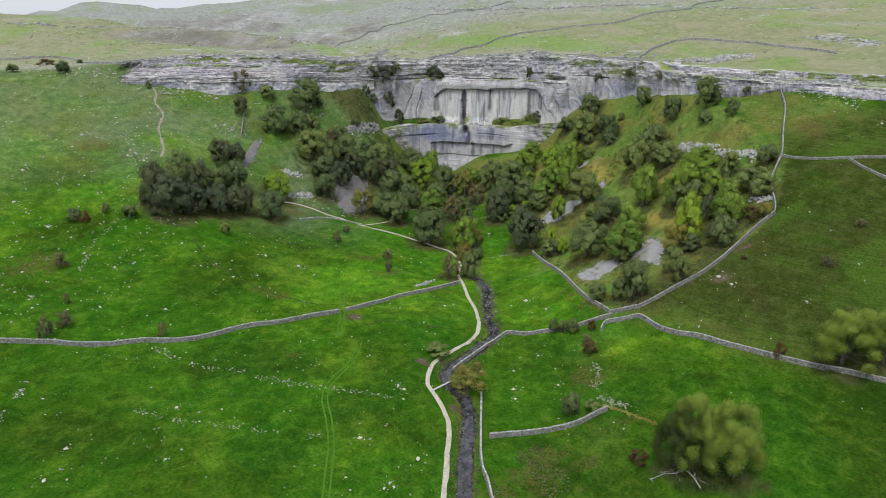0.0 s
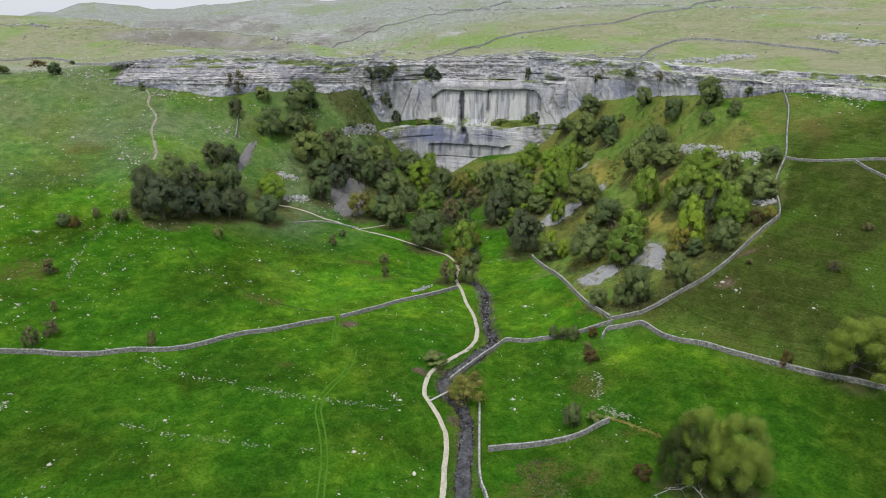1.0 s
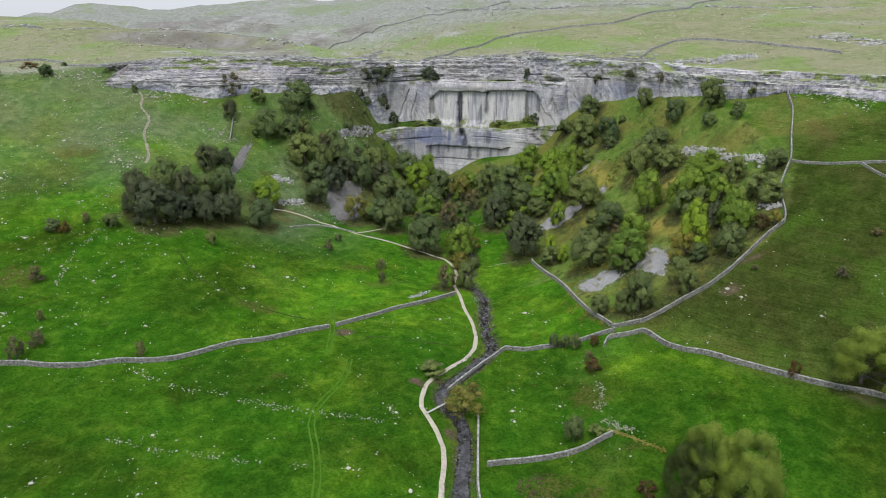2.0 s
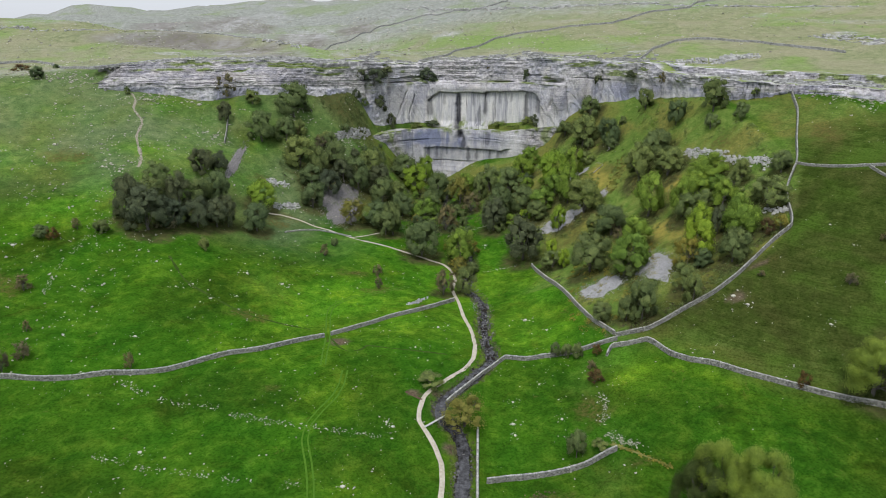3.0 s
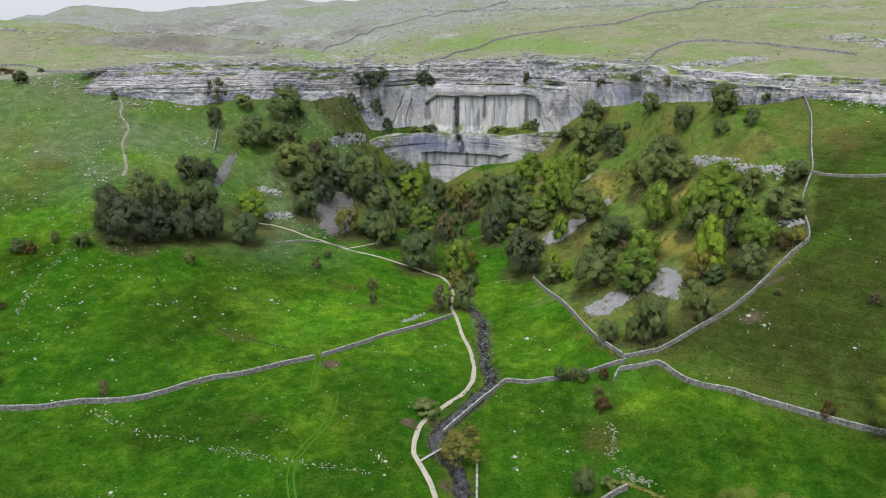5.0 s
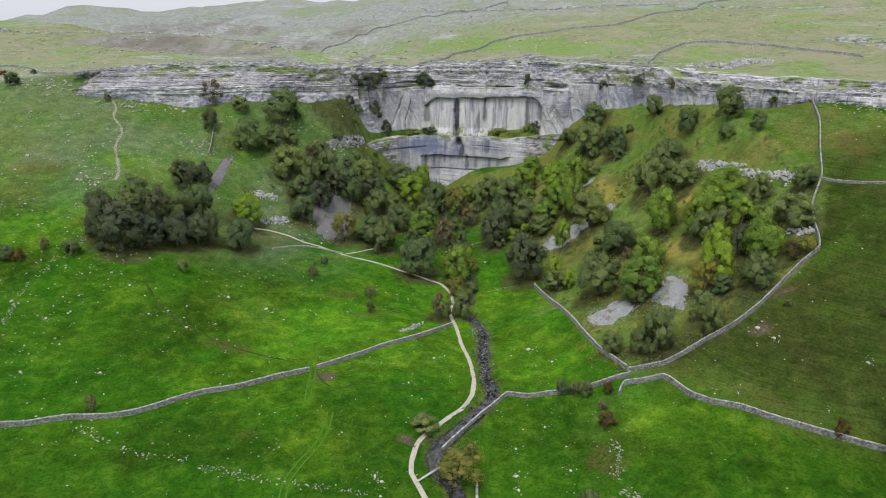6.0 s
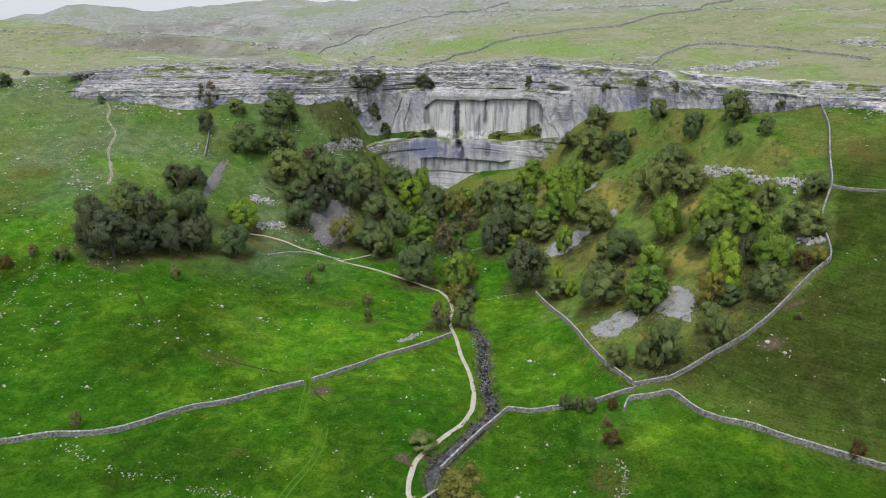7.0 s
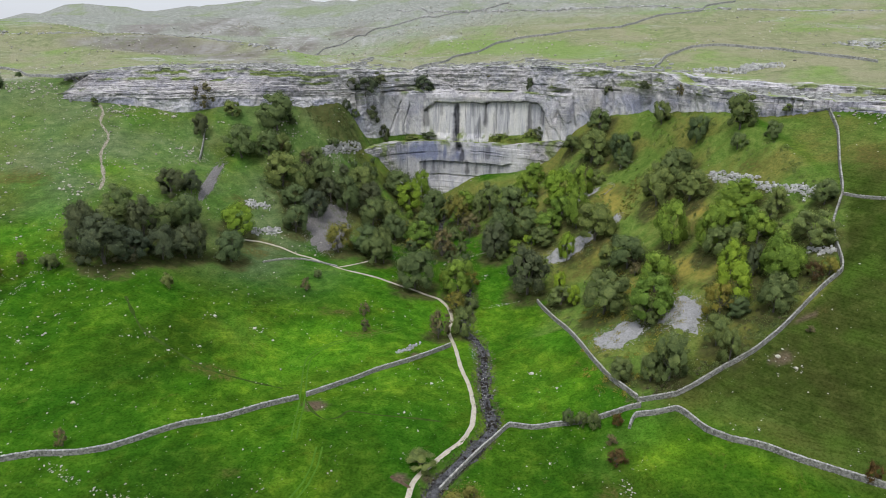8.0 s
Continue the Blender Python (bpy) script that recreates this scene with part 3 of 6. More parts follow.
FERNS = ((-84, 560, 46, 26), (-121, 458, 26, 16), (-103, 420, 26, 12), (30, 171, 30, 19), (36, 184, 18, 9), (21, 165, 13, 9), (48, 178, 14, 8), (141, 284, 19, 5), (-31, 347, 27, 14), (-64, 237, 9, 7), (125, 336, 19, 37), (127, 380, 17, 27), (85, 405, 23, 27), (165, 391, 21, 19), (113, 455, 25, 32), (-235, 427, 31, 21), (206, 356, 19, 21), (-201, 291, 25, 26), (57, 226, 14, 20), (64, 195, 12, 4), (-86, 294, 34, 9), (-105, 430, 47, 11), (-76, 478, 74, 26), (-100, 491, 40, 17), (-38, 493, 41, 42), (66, 469, 39, 53), (-50, 365, 21, 8))
# lusher and duller stretches of pasture: centre and half spans
LUSH = ((-60, 320, 45, 45), (48, 320, 22, 55), (76, 248, 9, 22), (-290, 500, 60, 16), (-240, 300, 26, 30))
STRAW = ((112, 452, 8, 28), (121, 348, 11, 20), (128, 412, 7, 18), (98, 415, 8, 16), (84, 421, 6, 14), (100, 352, 9, 20), (135, 331, 8, 16), (140, 390, 7, 14))
DULL = ((60, 166, 16, 9), (30, 168, 14, 8), (-112, 302, 26, 34), (-75, 232, 30, 18), (-100, 525, 42, 26), (-72, 566, 22, 20), (-150, 500, 16, 20), (-235, 395, 30, 24), (-205, 330, 22, 26), (-128, 182, 30, 16))
DEAD_BOUGH = ((79.6, 160.4), (79.0, 164.5), (77.3, 167.9), (74.0, 166.9), (70.7, 167.5), (66.2, 165.9))
THIN_TURF = ((-300, 735, 75, 32), (-240, 715, 62, 32), (-190, 685, 50, 34), (-155, 660, 32, 24), (-340, 1120, 75, 110), (-200, 985, 55, 70), (-130, 1080, 43, 88), (-420, 1040, 50, 60))
FELL_WEST = ((-340, 516, 6.3, 9.0, 1), (-300, 516, 9.9, 9.9, 1), (-339, 560, 5.9, 14.9, 6), (-304, 548, 3.8, 4.8, 1), (-234, 514, 6.3, 4.5, 1))
FELL_EAST = ((-168, 541, 19.5, 17.6, 7), (-161, 511, 15.6, 11.5, 0), (-146, 533, 11.9, 12.8, 4), (-114, 531, 26.7, 28.1, 1), (-132, 500, 22.8, 22.8, 4), (-115, 508, 19.1, 19.1, 4), (-107, 516, 13.5, 13.5, 4), (-102, 489, 23.4, 24.7, 4), (-154, 434, 18.1, 17.4, 0), (-147, 445, 14.3, 12.6, 0))
BAY_WEST = ((-88, 489, 21.9, 17.4, 1), (-77, 502, 23.4, 17.8, 1), (-71, 494, 17.6, 17.6, 0), (-79, 473, 19.2, 17.0, 0), (-54, 520, 20.7, 23.2, 4), (-60, 494, 24.6, 19.0, 1), (-45, 512, 19.2, 20.7, 0), (-91, 473, 17.8, 17.4, 1), (-87, 453, 18.0, 17.2, 1), (-59, 442, 19.4, 18.5, 5), (-85, 519, 13.7, 14.6, 4), (-46, 617, 21.5, 13.4, 1))
CLUMP = ((-172, 368, 26.4, 17.3, 0), (-160, 361, 25.2, 25.2, 0), (-170, 403, 18.0, 17.3, 4), (-169, 388, 15.5, 18.1, 1), (-155, 394, 22.3, 16.0, 0), (-150, 370, 18.2, 17.5, 0), (-146, 403, 18.2, 17.0, 1), (-138, 414, 21.8, 17.5, 1), (-140, 380, 18.7, 17.3, 0), (-132, 389, 18.1, 17.0, 0), (-127, 394, 20.2, 11.5, 0), (-153, 367, 8.3, 13.3, 7), (-116, 430, 18.5, 20.6, 3), (-112, 402, 18.8, 17.6, 1))
FIELD_WEST = ((-207, 341, 7.0, 8.3, 1), (-201, 341, 6.4, 7.0, 6), (-194, 352, 6.7, 5.2, 7), (-180, 350, 7.9, 9.1, 1), (-188, 292, 8.6, 7.8, 7), (-170, 263, 5.4, 3.6, 7), (-165, 238, 10.6, 6.7, 7), (-162, 247, 7.6, 7.3, 7), (-120, 246, 7.4, 4.4, 7), (-127, 353, 8.2, 6.6, 4), (-67, 382, 8.2, 5.8, 7), (-64, 400, 5.4, 5.3, 4), (-34, 366, 7.2, 6.3, 7), (-32, 349, 7.0, 4.7, 7), (-2, 246, 5.8, 10.8, 4))
BECK = ((-42, 489, 20.0, 18.1, 1), (-32, 499, 18.1, 17.1, 4), (-29, 560, 22.5, 24.0, 1), (-11, 600, 26.2, 16.7, 2), (-20, 551, 23.3, 23.8, 3), (0, 545, 25.3, 20.7, 1), (-41, 449, 17.4, 20.5, 1), (-30, 436, 23.4, 13.6, 1), (-10, 478, 17.1, 20.4, 2), (-35, 435, 17.5, 17.9, 1), (-10, 405, 24.4, 24.0, 1), (6, 456, 18.9, 16.7, 7), (15, 401, 23.5, 19.0, 2), (-26, 478, 18.2, 18.2, 1), (-5, 510, 18.5, 18.5, 4), (14, 383, 12.2, 9.5, 5), (16, 355, 16.7, 11.7, 4), (4, 349, 14.8, 12.2, 7))
BECK_HEAD = ((18, 525, 23.5, 19.0, 5), (25, 544, 16.6, 17.1, 2), (34, 523, 20.1, 13.2, 4), (42, 530, 22.5, 19.0, 4), (43, 454, 27.4, 18.2, 1), (39, 445, 23.9, 19.5, 0), (54, 399, 28.4, 24.7, 0), (56, 505, 21.8, 22.7, 4), (68, 521, 20.5, 20.9, 2), (59, 461, 19.2, 19.6, 1), (72, 451, 17.0, 18.4, 2), (68, 441, 13.0, 16.0, 1), (26, 500, 15.9, 15.9, 7))
BAY_EAST = ((84, 478, 25.7, 24.8, 3), (89, 444, 26.5, 15.2, 2), (98, 476, 23.2, 14.8, 2), (96, 424, 22.1, 23.8, 4), (79, 418, 18.0, 10.7, 3), (82, 458, 17.4, 16.5, 2), (76, 544, 16.9, 16.4, 2), (113, 516, 24.4, 25.4, 4), (127, 492, 20.4, 16.4, 1), (104, 544, 12.3, 14.3, 1), (122, 538, 17.7, 19.6, 4), (128, 419, 25.2, 19.4, 4), (141, 430, 18.9, 20.4, 1), (140, 401, 17.7, 20.3, 4))
SPUR = ((121, 373, 26.4, 18.9, 2), (103, 381, 18.7, 20.2, 1), (97, 393, 13.2, 14.4, 4), (105, 342, 19.6, 18.2, 2), (83, 343, 21.5, 22.6, 1), (96, 320, 21.9, 21.9, 2), (94, 319, 12.9, 14.2, 4), (70, 390, 12.6, 7.9, 3), (74, 371, 11.3, 7.6, 3), (69, 377, 10.9, 15.7, 4), (111, 287, 12.8, 10.7, 4), (112, 277, 13.5, 8.3, 4), (91, 278, 20.2, 13.6, 1), (85, 281, 12.9, 9.6, 1), (76, 289, 9.2, 9.8, 1))
BROW = ((172, 424, 20.5, 17.5, 1), (157, 445, 16.6, 13.9, 1), (166, 411, 10.0, 10.0, 4), (178, 399, 10.0, 9.3, 1), (152, 494, 15.3, 13.6, 1))
SPUR_TOP = ((131, 350, 21.6, 13.3, 2), (139, 357, 18.6, 16.6, 2), (150, 366, 16.0, 22.1, 2), (146, 336, 14.5, 13.9, 2), (132, 344, 14.3, 14.3, 4), (130, 323, 17.6, 13.5, 3), (124, 305, 19.4, 14.0, 3), (118, 303, 14.7, 12.8, 5), (142, 308, 20.8, 18.7, 2), (146, 307, 14.3, 11.7, 2), (134, 292, 15.7, 13.9, 1), (136, 316, 15.3, 8.0, 0), (160, 319, 15.2, 19.4, 4), (159, 348, 12.4, 9.9, 4), (174, 338, 11.6, 11.3, 1), (152, 300, 7.9, 7.6, 6), (157, 299, 7.9, 7.6, 5), (123, 298, 9.3, 9.3, 1))
NEAR = ((153, 216, 25.0, 22.0, 8), (167, 214, 22.0, 19.3, 8), (132, 222, 7.1, 4.9, 6), (167, 260, 5.0, 5.9, 7), (188, 274, 3.8, 5.1, 7), (140, 277, 2.6, 3.7, 7), (52, 269, 7.5, 4.8, 1), (56, 267, 6.5, 4.8, 1), (60, 264, 7.3, 5.2, 1), (68, 262, 5.5, 4.7, 6), (63, 243, 6.5, 7.3, 6), (64, 254, 3.6, 4.5, 7), (48, 203, 11.0, 6.8, 1), (56, 204, 4.7, 5.9, 4), (91, 164.5, 26.0, 19.0, 8), (82, 169, 28.0, 16.0, 8), (74.5, 170.5, 23.0, 14.0, 9), (64, 174, 5.0, 6.5, 6), (11, 223, 12.1, 17.4, 5))


# ---- the lie of the land ----
def lattice(ix, iy, seed):
    """Repeatable values from 0 to 1 on a whole-number lattice."""
    n = (ix.astype(np.int64) * 374761393 + iy.astype(np.int64) * 668265263 + seed * 982451653) & 0xFFFFFFFF
    n = ((n ^ (n >> 13)) * 1274126177) & 0xFFFFFFFF
    return ((n ^ (n >> 16)) & 0xFFFF) / 65535.0


def grain(x, y, size, seed=0, octaves=3):
    """Smooth noise from -1 to 1 with features of about that size."""
    x, y = np.broadcast_arrays(np.asarray(x, float), np.asarray(y, float))
    total, weight = np.zeros(x.shape), 0.0
    for o in range(octaves):
        u, v = x / size * 2 ** o + 17.3 * o, y / size * 2 ** o - 9.1 * o
        iu, iv = np.floor(u), np.floor(v)
        fu, fv = u - iu, v - iv
        fu, fv = fu * fu * (3 - 2 * fu), fv * fv * (3 - 2 * fv)
        a, b = lattice(iu, iv, seed + o), lattice(iu + 1, iv, seed + o)
        c, d = lattice(iu, iv + 1, seed + o), lattice(iu + 1, iv + 1, seed + o)
        total += ((a * (1 - fu) + b * fu) * (1 - fv) + (c * (1 - fu) + d * fu) * fv - 0.5) * 2 * 0.5 ** o
        weight += 0.5 ** o
    return total / weight


def spline_weights(knots, x):
    """How much each knot of a natural cubic spline counts at x."""
    k = np.asarray(knots, float)
    n, h = len(k), np.diff(k)
    a_m, r_m = np.eye(n), np.zeros((n, n))
    for i in range(1, n - 1):
        a_m[i, i - 1:i + 2] = h[i - 1], 2 * (h[i - 1] + h[i]), h[i]
        r_m[i, i - 1:i + 2] = 6 / h[i - 1], -6 / h[i - 1] - 6 / h[i], 6 / h[i]
    bend = np.linalg.solve(a_m, r_m)
    xc = np.clip(np.asarray(x, float), k[0], k[-1])
    i = np.clip(np.searchsorted(k, xc) - 1, 0, n - 2)
    a = (k[i + 1] - xc) / h[i]
    b, unit = 1 - a, np.eye(n)
    return (a[..., None] * unit[i] + b[..., None] * unit[i + 1]
            + ((a ** 3 - a) * h[i] ** 2 / 6)[..., None] * bend[i] + ((b ** 3 - b) * h[i] ** 2 / 6)[..., None] * bend[i + 1])


# heights of the dale's cross sections: distance up the dale, then heights from west to east
DALE_X = (-320, -240, -170, -110, -55, -10, 30, 75, 125, 180, 260)
DALE = {
    150: (25, 15, 9, 8, 6, 2, 0, 5, 10, 18, 33),
    210: (40, 24, 14, 10, 9, 6, 2, 12, 16, 24, 58),
    270: (52, 34, 23, 17, 11, 9, 4, 14, 34, 54, 79),
    330: (61, 40, 33, 23, 8, 6, 2, 16, 43, 75, 98),
    390: (74, 54, 46, 22, 13, 5, 2, 12, 46, 88, 96),
    450: (88, 74, 64, 34, 16, 9, 10, 26, 55, 96, 115),
    510: (100, 96, 75, 62, 32, 8, 12, 33, 65, 99, 144),
    580: (117, 113, 96, 107, 62, 10, 27, 42, 82, 123, 178),
}
# the moor above the cliffs
MOOR_X = (-900, -320, -160, 0, 160, 340, 900)
MOOR = {
    400: (150, 112, 112, 108, 106, 112, 150),
    540: (132, 112, 114, 110, 116, 128, 160),
    640: (140, 118, 119, 114, 128, 143, 180),
    780: (152, 145, 128, 134, 149, 165, 200),
    1000: (158, 150, 138, 160, 188, 200, 240),
    1500: (166, 206, 218, 232, 250, 270, 300),
}
# foot of the upper cliff and face of the lower one, from west to east
UPPER = ((-330, 492), (-255, 519), (-195, 533), (-134, 553), (-80, 570), (-60, 592), (-45, 607), (-25, 619), (-3, 621), (22, 611),
         (50, 610), (76, 597), (97, 573), (130, 553), (147, 532), (157, 512), (172, 478), (186, 438), (221, 401), (260, 378), (340, 345))
LOWER = ((-76, 552), (-57, 567), (-42, 592), (-24, 607), (8, 613), (38, 604), (55, 591), (80, 578), (106, 562))


def rounded(line, pieces=9):
    """The same line with its corners rounded off."""
    p = np.array(line, float)
    s = np.concatenate([[0], np.cumsum(np.hypot(*np.diff(p, axis=0).T))])
    at = np.linspace(0, s[-1], len(p) * pieces)
    q = 0.5 * spline_weights(s, at) @ p + 0.5 * np.stack([np.interp(at, s, p[:, 0]), np.interp(at, s, p[:, 1])], 1)
    return tuple(map(tuple, q))


UPPER, LOWER = rounded(UPPER), rounded(LOWER)


def along(line, x):
    xs, ys = zip(*line)
    return np.interp(x, xs, ys)


def off_line(line, x, y):
    """Distance behind (above nought) or in front of a cliff line."""
    slope = (along(line, x + 4) - along(line, x - 4)) / 8
    return (y - along(line, x)) / np.sqrt(1 + slope * slope)


def ease(a, b, v):
    s = np.clip((v - a) / (b - a), 0, 1)
    return s * s * (3 - 2 * s)


def near_line(line, x, y):
    """Distance to the nearest stretch of a line of (x, y)."""
    best = np.full(np.shape(x), 1e9)
    for (ax, ay), (bx, by) in zip(line, line[1:]):
        dx, dy = bx - ax, by - ay
        s = np.clip(((x - ax) * dx + (y - ay) * dy) / (dx * dx + dy * dy), 0, 1)
        best = np.minimum(best, np.hypot(x - ax - s * dx, y - ay - s * dy))
    return best


BAND = ((140, 545), (161, 517), (191, 479), (216, 461), (245, 449), (267, 435), (300, 418), (360, 392))
DRY_VALLEY = ((-120, 790), (-200, 860), (-330, 905), (-560, 960), (-1000, 1030))


# how far the ground banks up against the cliff's foot, and how the moor's edge rises, from west to east
FOOT_BANK = ((-245, 0), (-225, 2), (-203, 5.7), (-160, 5.2), (-137, 0), (-106, 3), (-80, 2.8), (-60, 0), (92, 0), (110, 11), (142, 9.6), (163, 10), (176, 7.4), (185, 3.2), (200, 3), (209, 6), (229, 8.9), (320, 9))
MOOR_EDGE = ((-330, 0), (-260, 3), (-220, 5.5), (-75, 5), (-45, 3), (-25, 1.5), (15, 5.5), (60, 4.5), (100, 5.5), (137, 3), (182, 4), (210, 4), (320, 3))


def dale(x, y):
    grid = np.array([DALE[k] for k in DALE], float)
    z = np.einsum("...i,ij,...j->...", spline_weights(list(DALE), y), grid, spline_weights(DALE_X, x))
    z = z + 7.5 * np.exp(-((x + 148) / 30) ** 2 - ((y - 538) / 26) ** 2)
    z = z + 11 * np.exp(-((x + 73) / 17) ** 2 - ((y - 572) / 15) ** 2)
    # banks of old scree and turf against the foot of the upper cliff
    xs, rise = zip(*FOOT_BANK)
    z = z + np.interp(x, xs, rise) * (1 - ease(6, 50, -off_line(UPPER, x, y)))
    return z + np.maximum(x - 260, 0) * 0.12 + np.maximum(-320 - x, 0) * 0.1


def moor(x, y):
    grid = np.array([MOOR[k] for k in MOOR], float)
    z = np.einsum("...i,ij,...j->...", spline_weights(list(MOOR), y), grid, spline_weights(MOOR_X, x))
    gill = np.exp(-(near_line(DRY_VALLEY, x, y) / 85) ** 2)
    z = z - 32 * gill * ease(735, 800, y)
    z = z + 9 * np.exp(-(near_line(RIM, x, y) / 24) ** 2) * ease(-400, -250, x)
    # a second, lower scar steps up behind the eastern cliff
    d = off_line(BAND, x, y)
    z = z + 5 * (ease(3, 8, d) - np.clip((d + 45) / 90, 0, 1)) * ease(150, 180, x)
    xs, rise = zip(*MOOR_EDGE)
    z = z + np.interp(x, xs, rise) * (1 - ease(15, 120, off_line(UPPER, x, y)))
    far = np.maximum(y - 1500, 0)
    z = z + far * 0.012 - np.maximum(-x - 900, 0) * 0.012
    z = z - 42 * ease(1600, 2300, y) * (1 - ease(-1150, -650, x))
    for hx, hy, wide, high in ((-1810, 3000, 100, 92), (-1570, 2950, 100, 100), (-1400, 3000, 120, 74), (-1100, 3250, 220, 80), (-800, 3300, 350, 52), (-300, 3200, 500, 50)):
        z = z + high * np.exp(-((x - hx) ** 2 + (y - hy) ** 2) / (2 * wide * wide))
    return z


def shelf(x, y):
    """The grassy ledge between the lower and the upper cliff."""
    return 60 + 0.35 * np.clip(off_line(LOWER, x, y), 0, 14) + 7 * ease(60, 100, x)


def lean(x):
    """How far the upper cliff steps back from foot to brow."""
    return 20 * (1 - ease(-150, -95, x)) * ease(-275, -225, x) + 8 * ease(195, 230, x) + 3


def land(x, y):
    """Height of the ground, without its small bumps."""
    x, y = np.broadcast_arrays(np.asarray(x, float), np.asarray(y, float))
    low, top = dale(x, y), moor(x, y)
    back = off_line(UPPER, x, y)
    front = off_line(LOWER, x, y)
    in_bay = ease(-80, -66, x) * (1 - ease(96, 112, x))
    low = low + (np.maximum(shelf(x, y), low) - low) * in_bay * ease(4.0, 7.0, front)
    soft = 60 * (1 - ease(-285, -235, x))
    step = ease(lean(x) + 4 - soft, lean(x) + 10 + soft, back)
    return low + (top - low) * step


# ---- the ground: one sheet to the horizon ----
def spread(fine_a, fine_b, step, far_a, far_b, growth=1.09):
    mid = np.arange(fine_a, fine_b + step, step)
    out, d = [], step
    v = mid[-1]
    while v < far_b:
        d = min(d * growth, 75)
        v += d
        out.append(v)
    low, d, v = [], step, mid[0]
    while v > far_a:
        d = min(d * growth, 75)
        v -= d
        low.append(v)
    return np.concatenate([low[::-1], mid, out])


GX = spread(-300, 290, 1.9, -4300, 4300)
# east edge of the wooded spur, by distance up the dale
SPUR_EDGE = ((250, 84), (271, 90), (277, 121), (295, 154), (313, 166), (339, 181), (389, 205), (418, 215))
GY = spread(145, 680, 1.9, -2500, 4600)


def build_ground():
    x, y = np.meshgrid(GX, GY)
    z = land(x, y)
    slope = np.hypot(np.gradient(z, axis=1) / np.gradient(x, axis=1), np.gradient(z, axis=0) / np.gradient(y, axis=0))
    back = off_line(UPPER, x, y) - lean(x)
    up = np.where(x < -258, ease(18, 40, back), ease(-2, 4, back))
    near = near_line(STREAM, x, y)
    inside = (np.abs(x) < 400) & (y < 700) & (y > 100)
    z = z + inside * (0.45 * grain(x, y, 26, 3) + 0.16 * grain(x, y, 7, 4))
    z = z + up * 2.2 * grain(x, y, 45, 6) + up * ease(850, 1500, y) * 22 * grain(x, y, 240, 7)
    # stepped limestone scars on the moor
    beds = up * ease(620, 760, y)
    z = z + beds * (1.5 + 2.5 * ease(850, 1200, y)) * np.sin((z + 5 * grain(x, y, 120, 8)) * 0.42)
    z = z - 1.25 * (1 - ease(2.2, 5.5, near)) * ease(100, 150, y) * (1 - ease(590, 606, y))
    rough = ease(0.24, 0.46, slope + 0.10 * grain(x, y, 30, 11)) * np.where(x < -60, 0.25, np.where(x < -20, 0.55, 1.0))
    wood = ease(58, 76, x) * ease(270, 300, y) * (1 - ease(170, 200, x))
    foot = sorted((b, a) for a, b in WALLS["spur_foot"])
    wood = wood * ease(0, 3, x - np.interp(y, [p[0] for p in foot], [p[1] for p in foot]))
    rough = np.where((x > 15) & (x < 110) & (y > 262) & (y < 345), rough * ease(-2, 2, x - np.interp(y, [p[0] for p in foot], [p[1] for p in foot])), rough)
    rough = np.maximum(rough, 0.8 * wood * ease(0.12, 0.3, slope))
    rough = np.maximum(rough, np.where(x < -40, 0.22, 0.5) * ease(440, 520, y) * (1 - ease(-60, -40, x) * (1 - ease(40, 60, x))))
    rough = np.maximum(rough, 0.65 * ease(0.15, 0.6, grain(x, y, 45, 12)) * ease(170, 260, np.abs(x + 20)))
    rough = np.maximum(rough, 0.35 * (1 - ease(2.5, 5.5, near + 3 * grain(x, y, 9, 13))))
    stone = ease(0.05, 0.4, grain(x * 0.35, y, 16, 14, 4) + 0.5 * (x < 95)) * np.exp(-np.maximum(back - 10, 0) / np.where(x < -60, 60, 30))
    crest = np.sin((moor(x, y) + 5 * grain(x, y, 120, 8)) * 0.42)
    stone = np.maximum(stone, (0.4 + 0.4 * ease(900, 1200, y)) * ease(0.55, 0.9, crest) * ease(-0.1, 0.25, grain(x * 0.4, y, 40, 15, 5)) * ease(600, 700, y)) * up
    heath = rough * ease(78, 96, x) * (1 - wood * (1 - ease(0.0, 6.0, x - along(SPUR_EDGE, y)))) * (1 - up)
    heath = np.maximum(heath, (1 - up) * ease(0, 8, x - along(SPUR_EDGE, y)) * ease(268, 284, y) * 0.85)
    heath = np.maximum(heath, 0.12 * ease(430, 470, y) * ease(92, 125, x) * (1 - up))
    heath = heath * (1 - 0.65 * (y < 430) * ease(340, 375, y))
    sward = ease(20, 50, x) * (1 - rough) * (1 - ease(262, 274, y)) * (0.12 + 0.88 * ease(95, 160, x + 12 * grain(x, y, 40, 24)))
    for px, py, rx, ry in PAVEMENTS:
        d = np.hypot((x - px) / rx, (y - py) / ry) + 0.5 * grain(x, y, 12, 16, 4)
        stone = np.maximum(stone, up * (1 - ease(0.55, 0.95, d)) * (0.3 + 0.7 * (grain(x * 0.3, y, 7, 17, 3) > -0.05)))
    fence = np.where(y > 270, np.interp(y, [p[0] for p in foot], [p[1] for p in foot]), 88)
    meadow = ease(-75, -25, x) * (1 - ease(-1, 1, x - fence)) * ease(250, 330, y) * (1 - ease(400, 430, y)) * np.clip(0.75 + 0.7 * grain(x, y, 30, 22), 0, 1)
    meadow = np.maximum(meadow, np.clip(0.75 + 0.8 * grain(x, y, 42, 26), 0, 1) * ease(120, 165, -x) * ease(330, 400, y) * (1 - up))
    bare = np.zeros(x.shape)
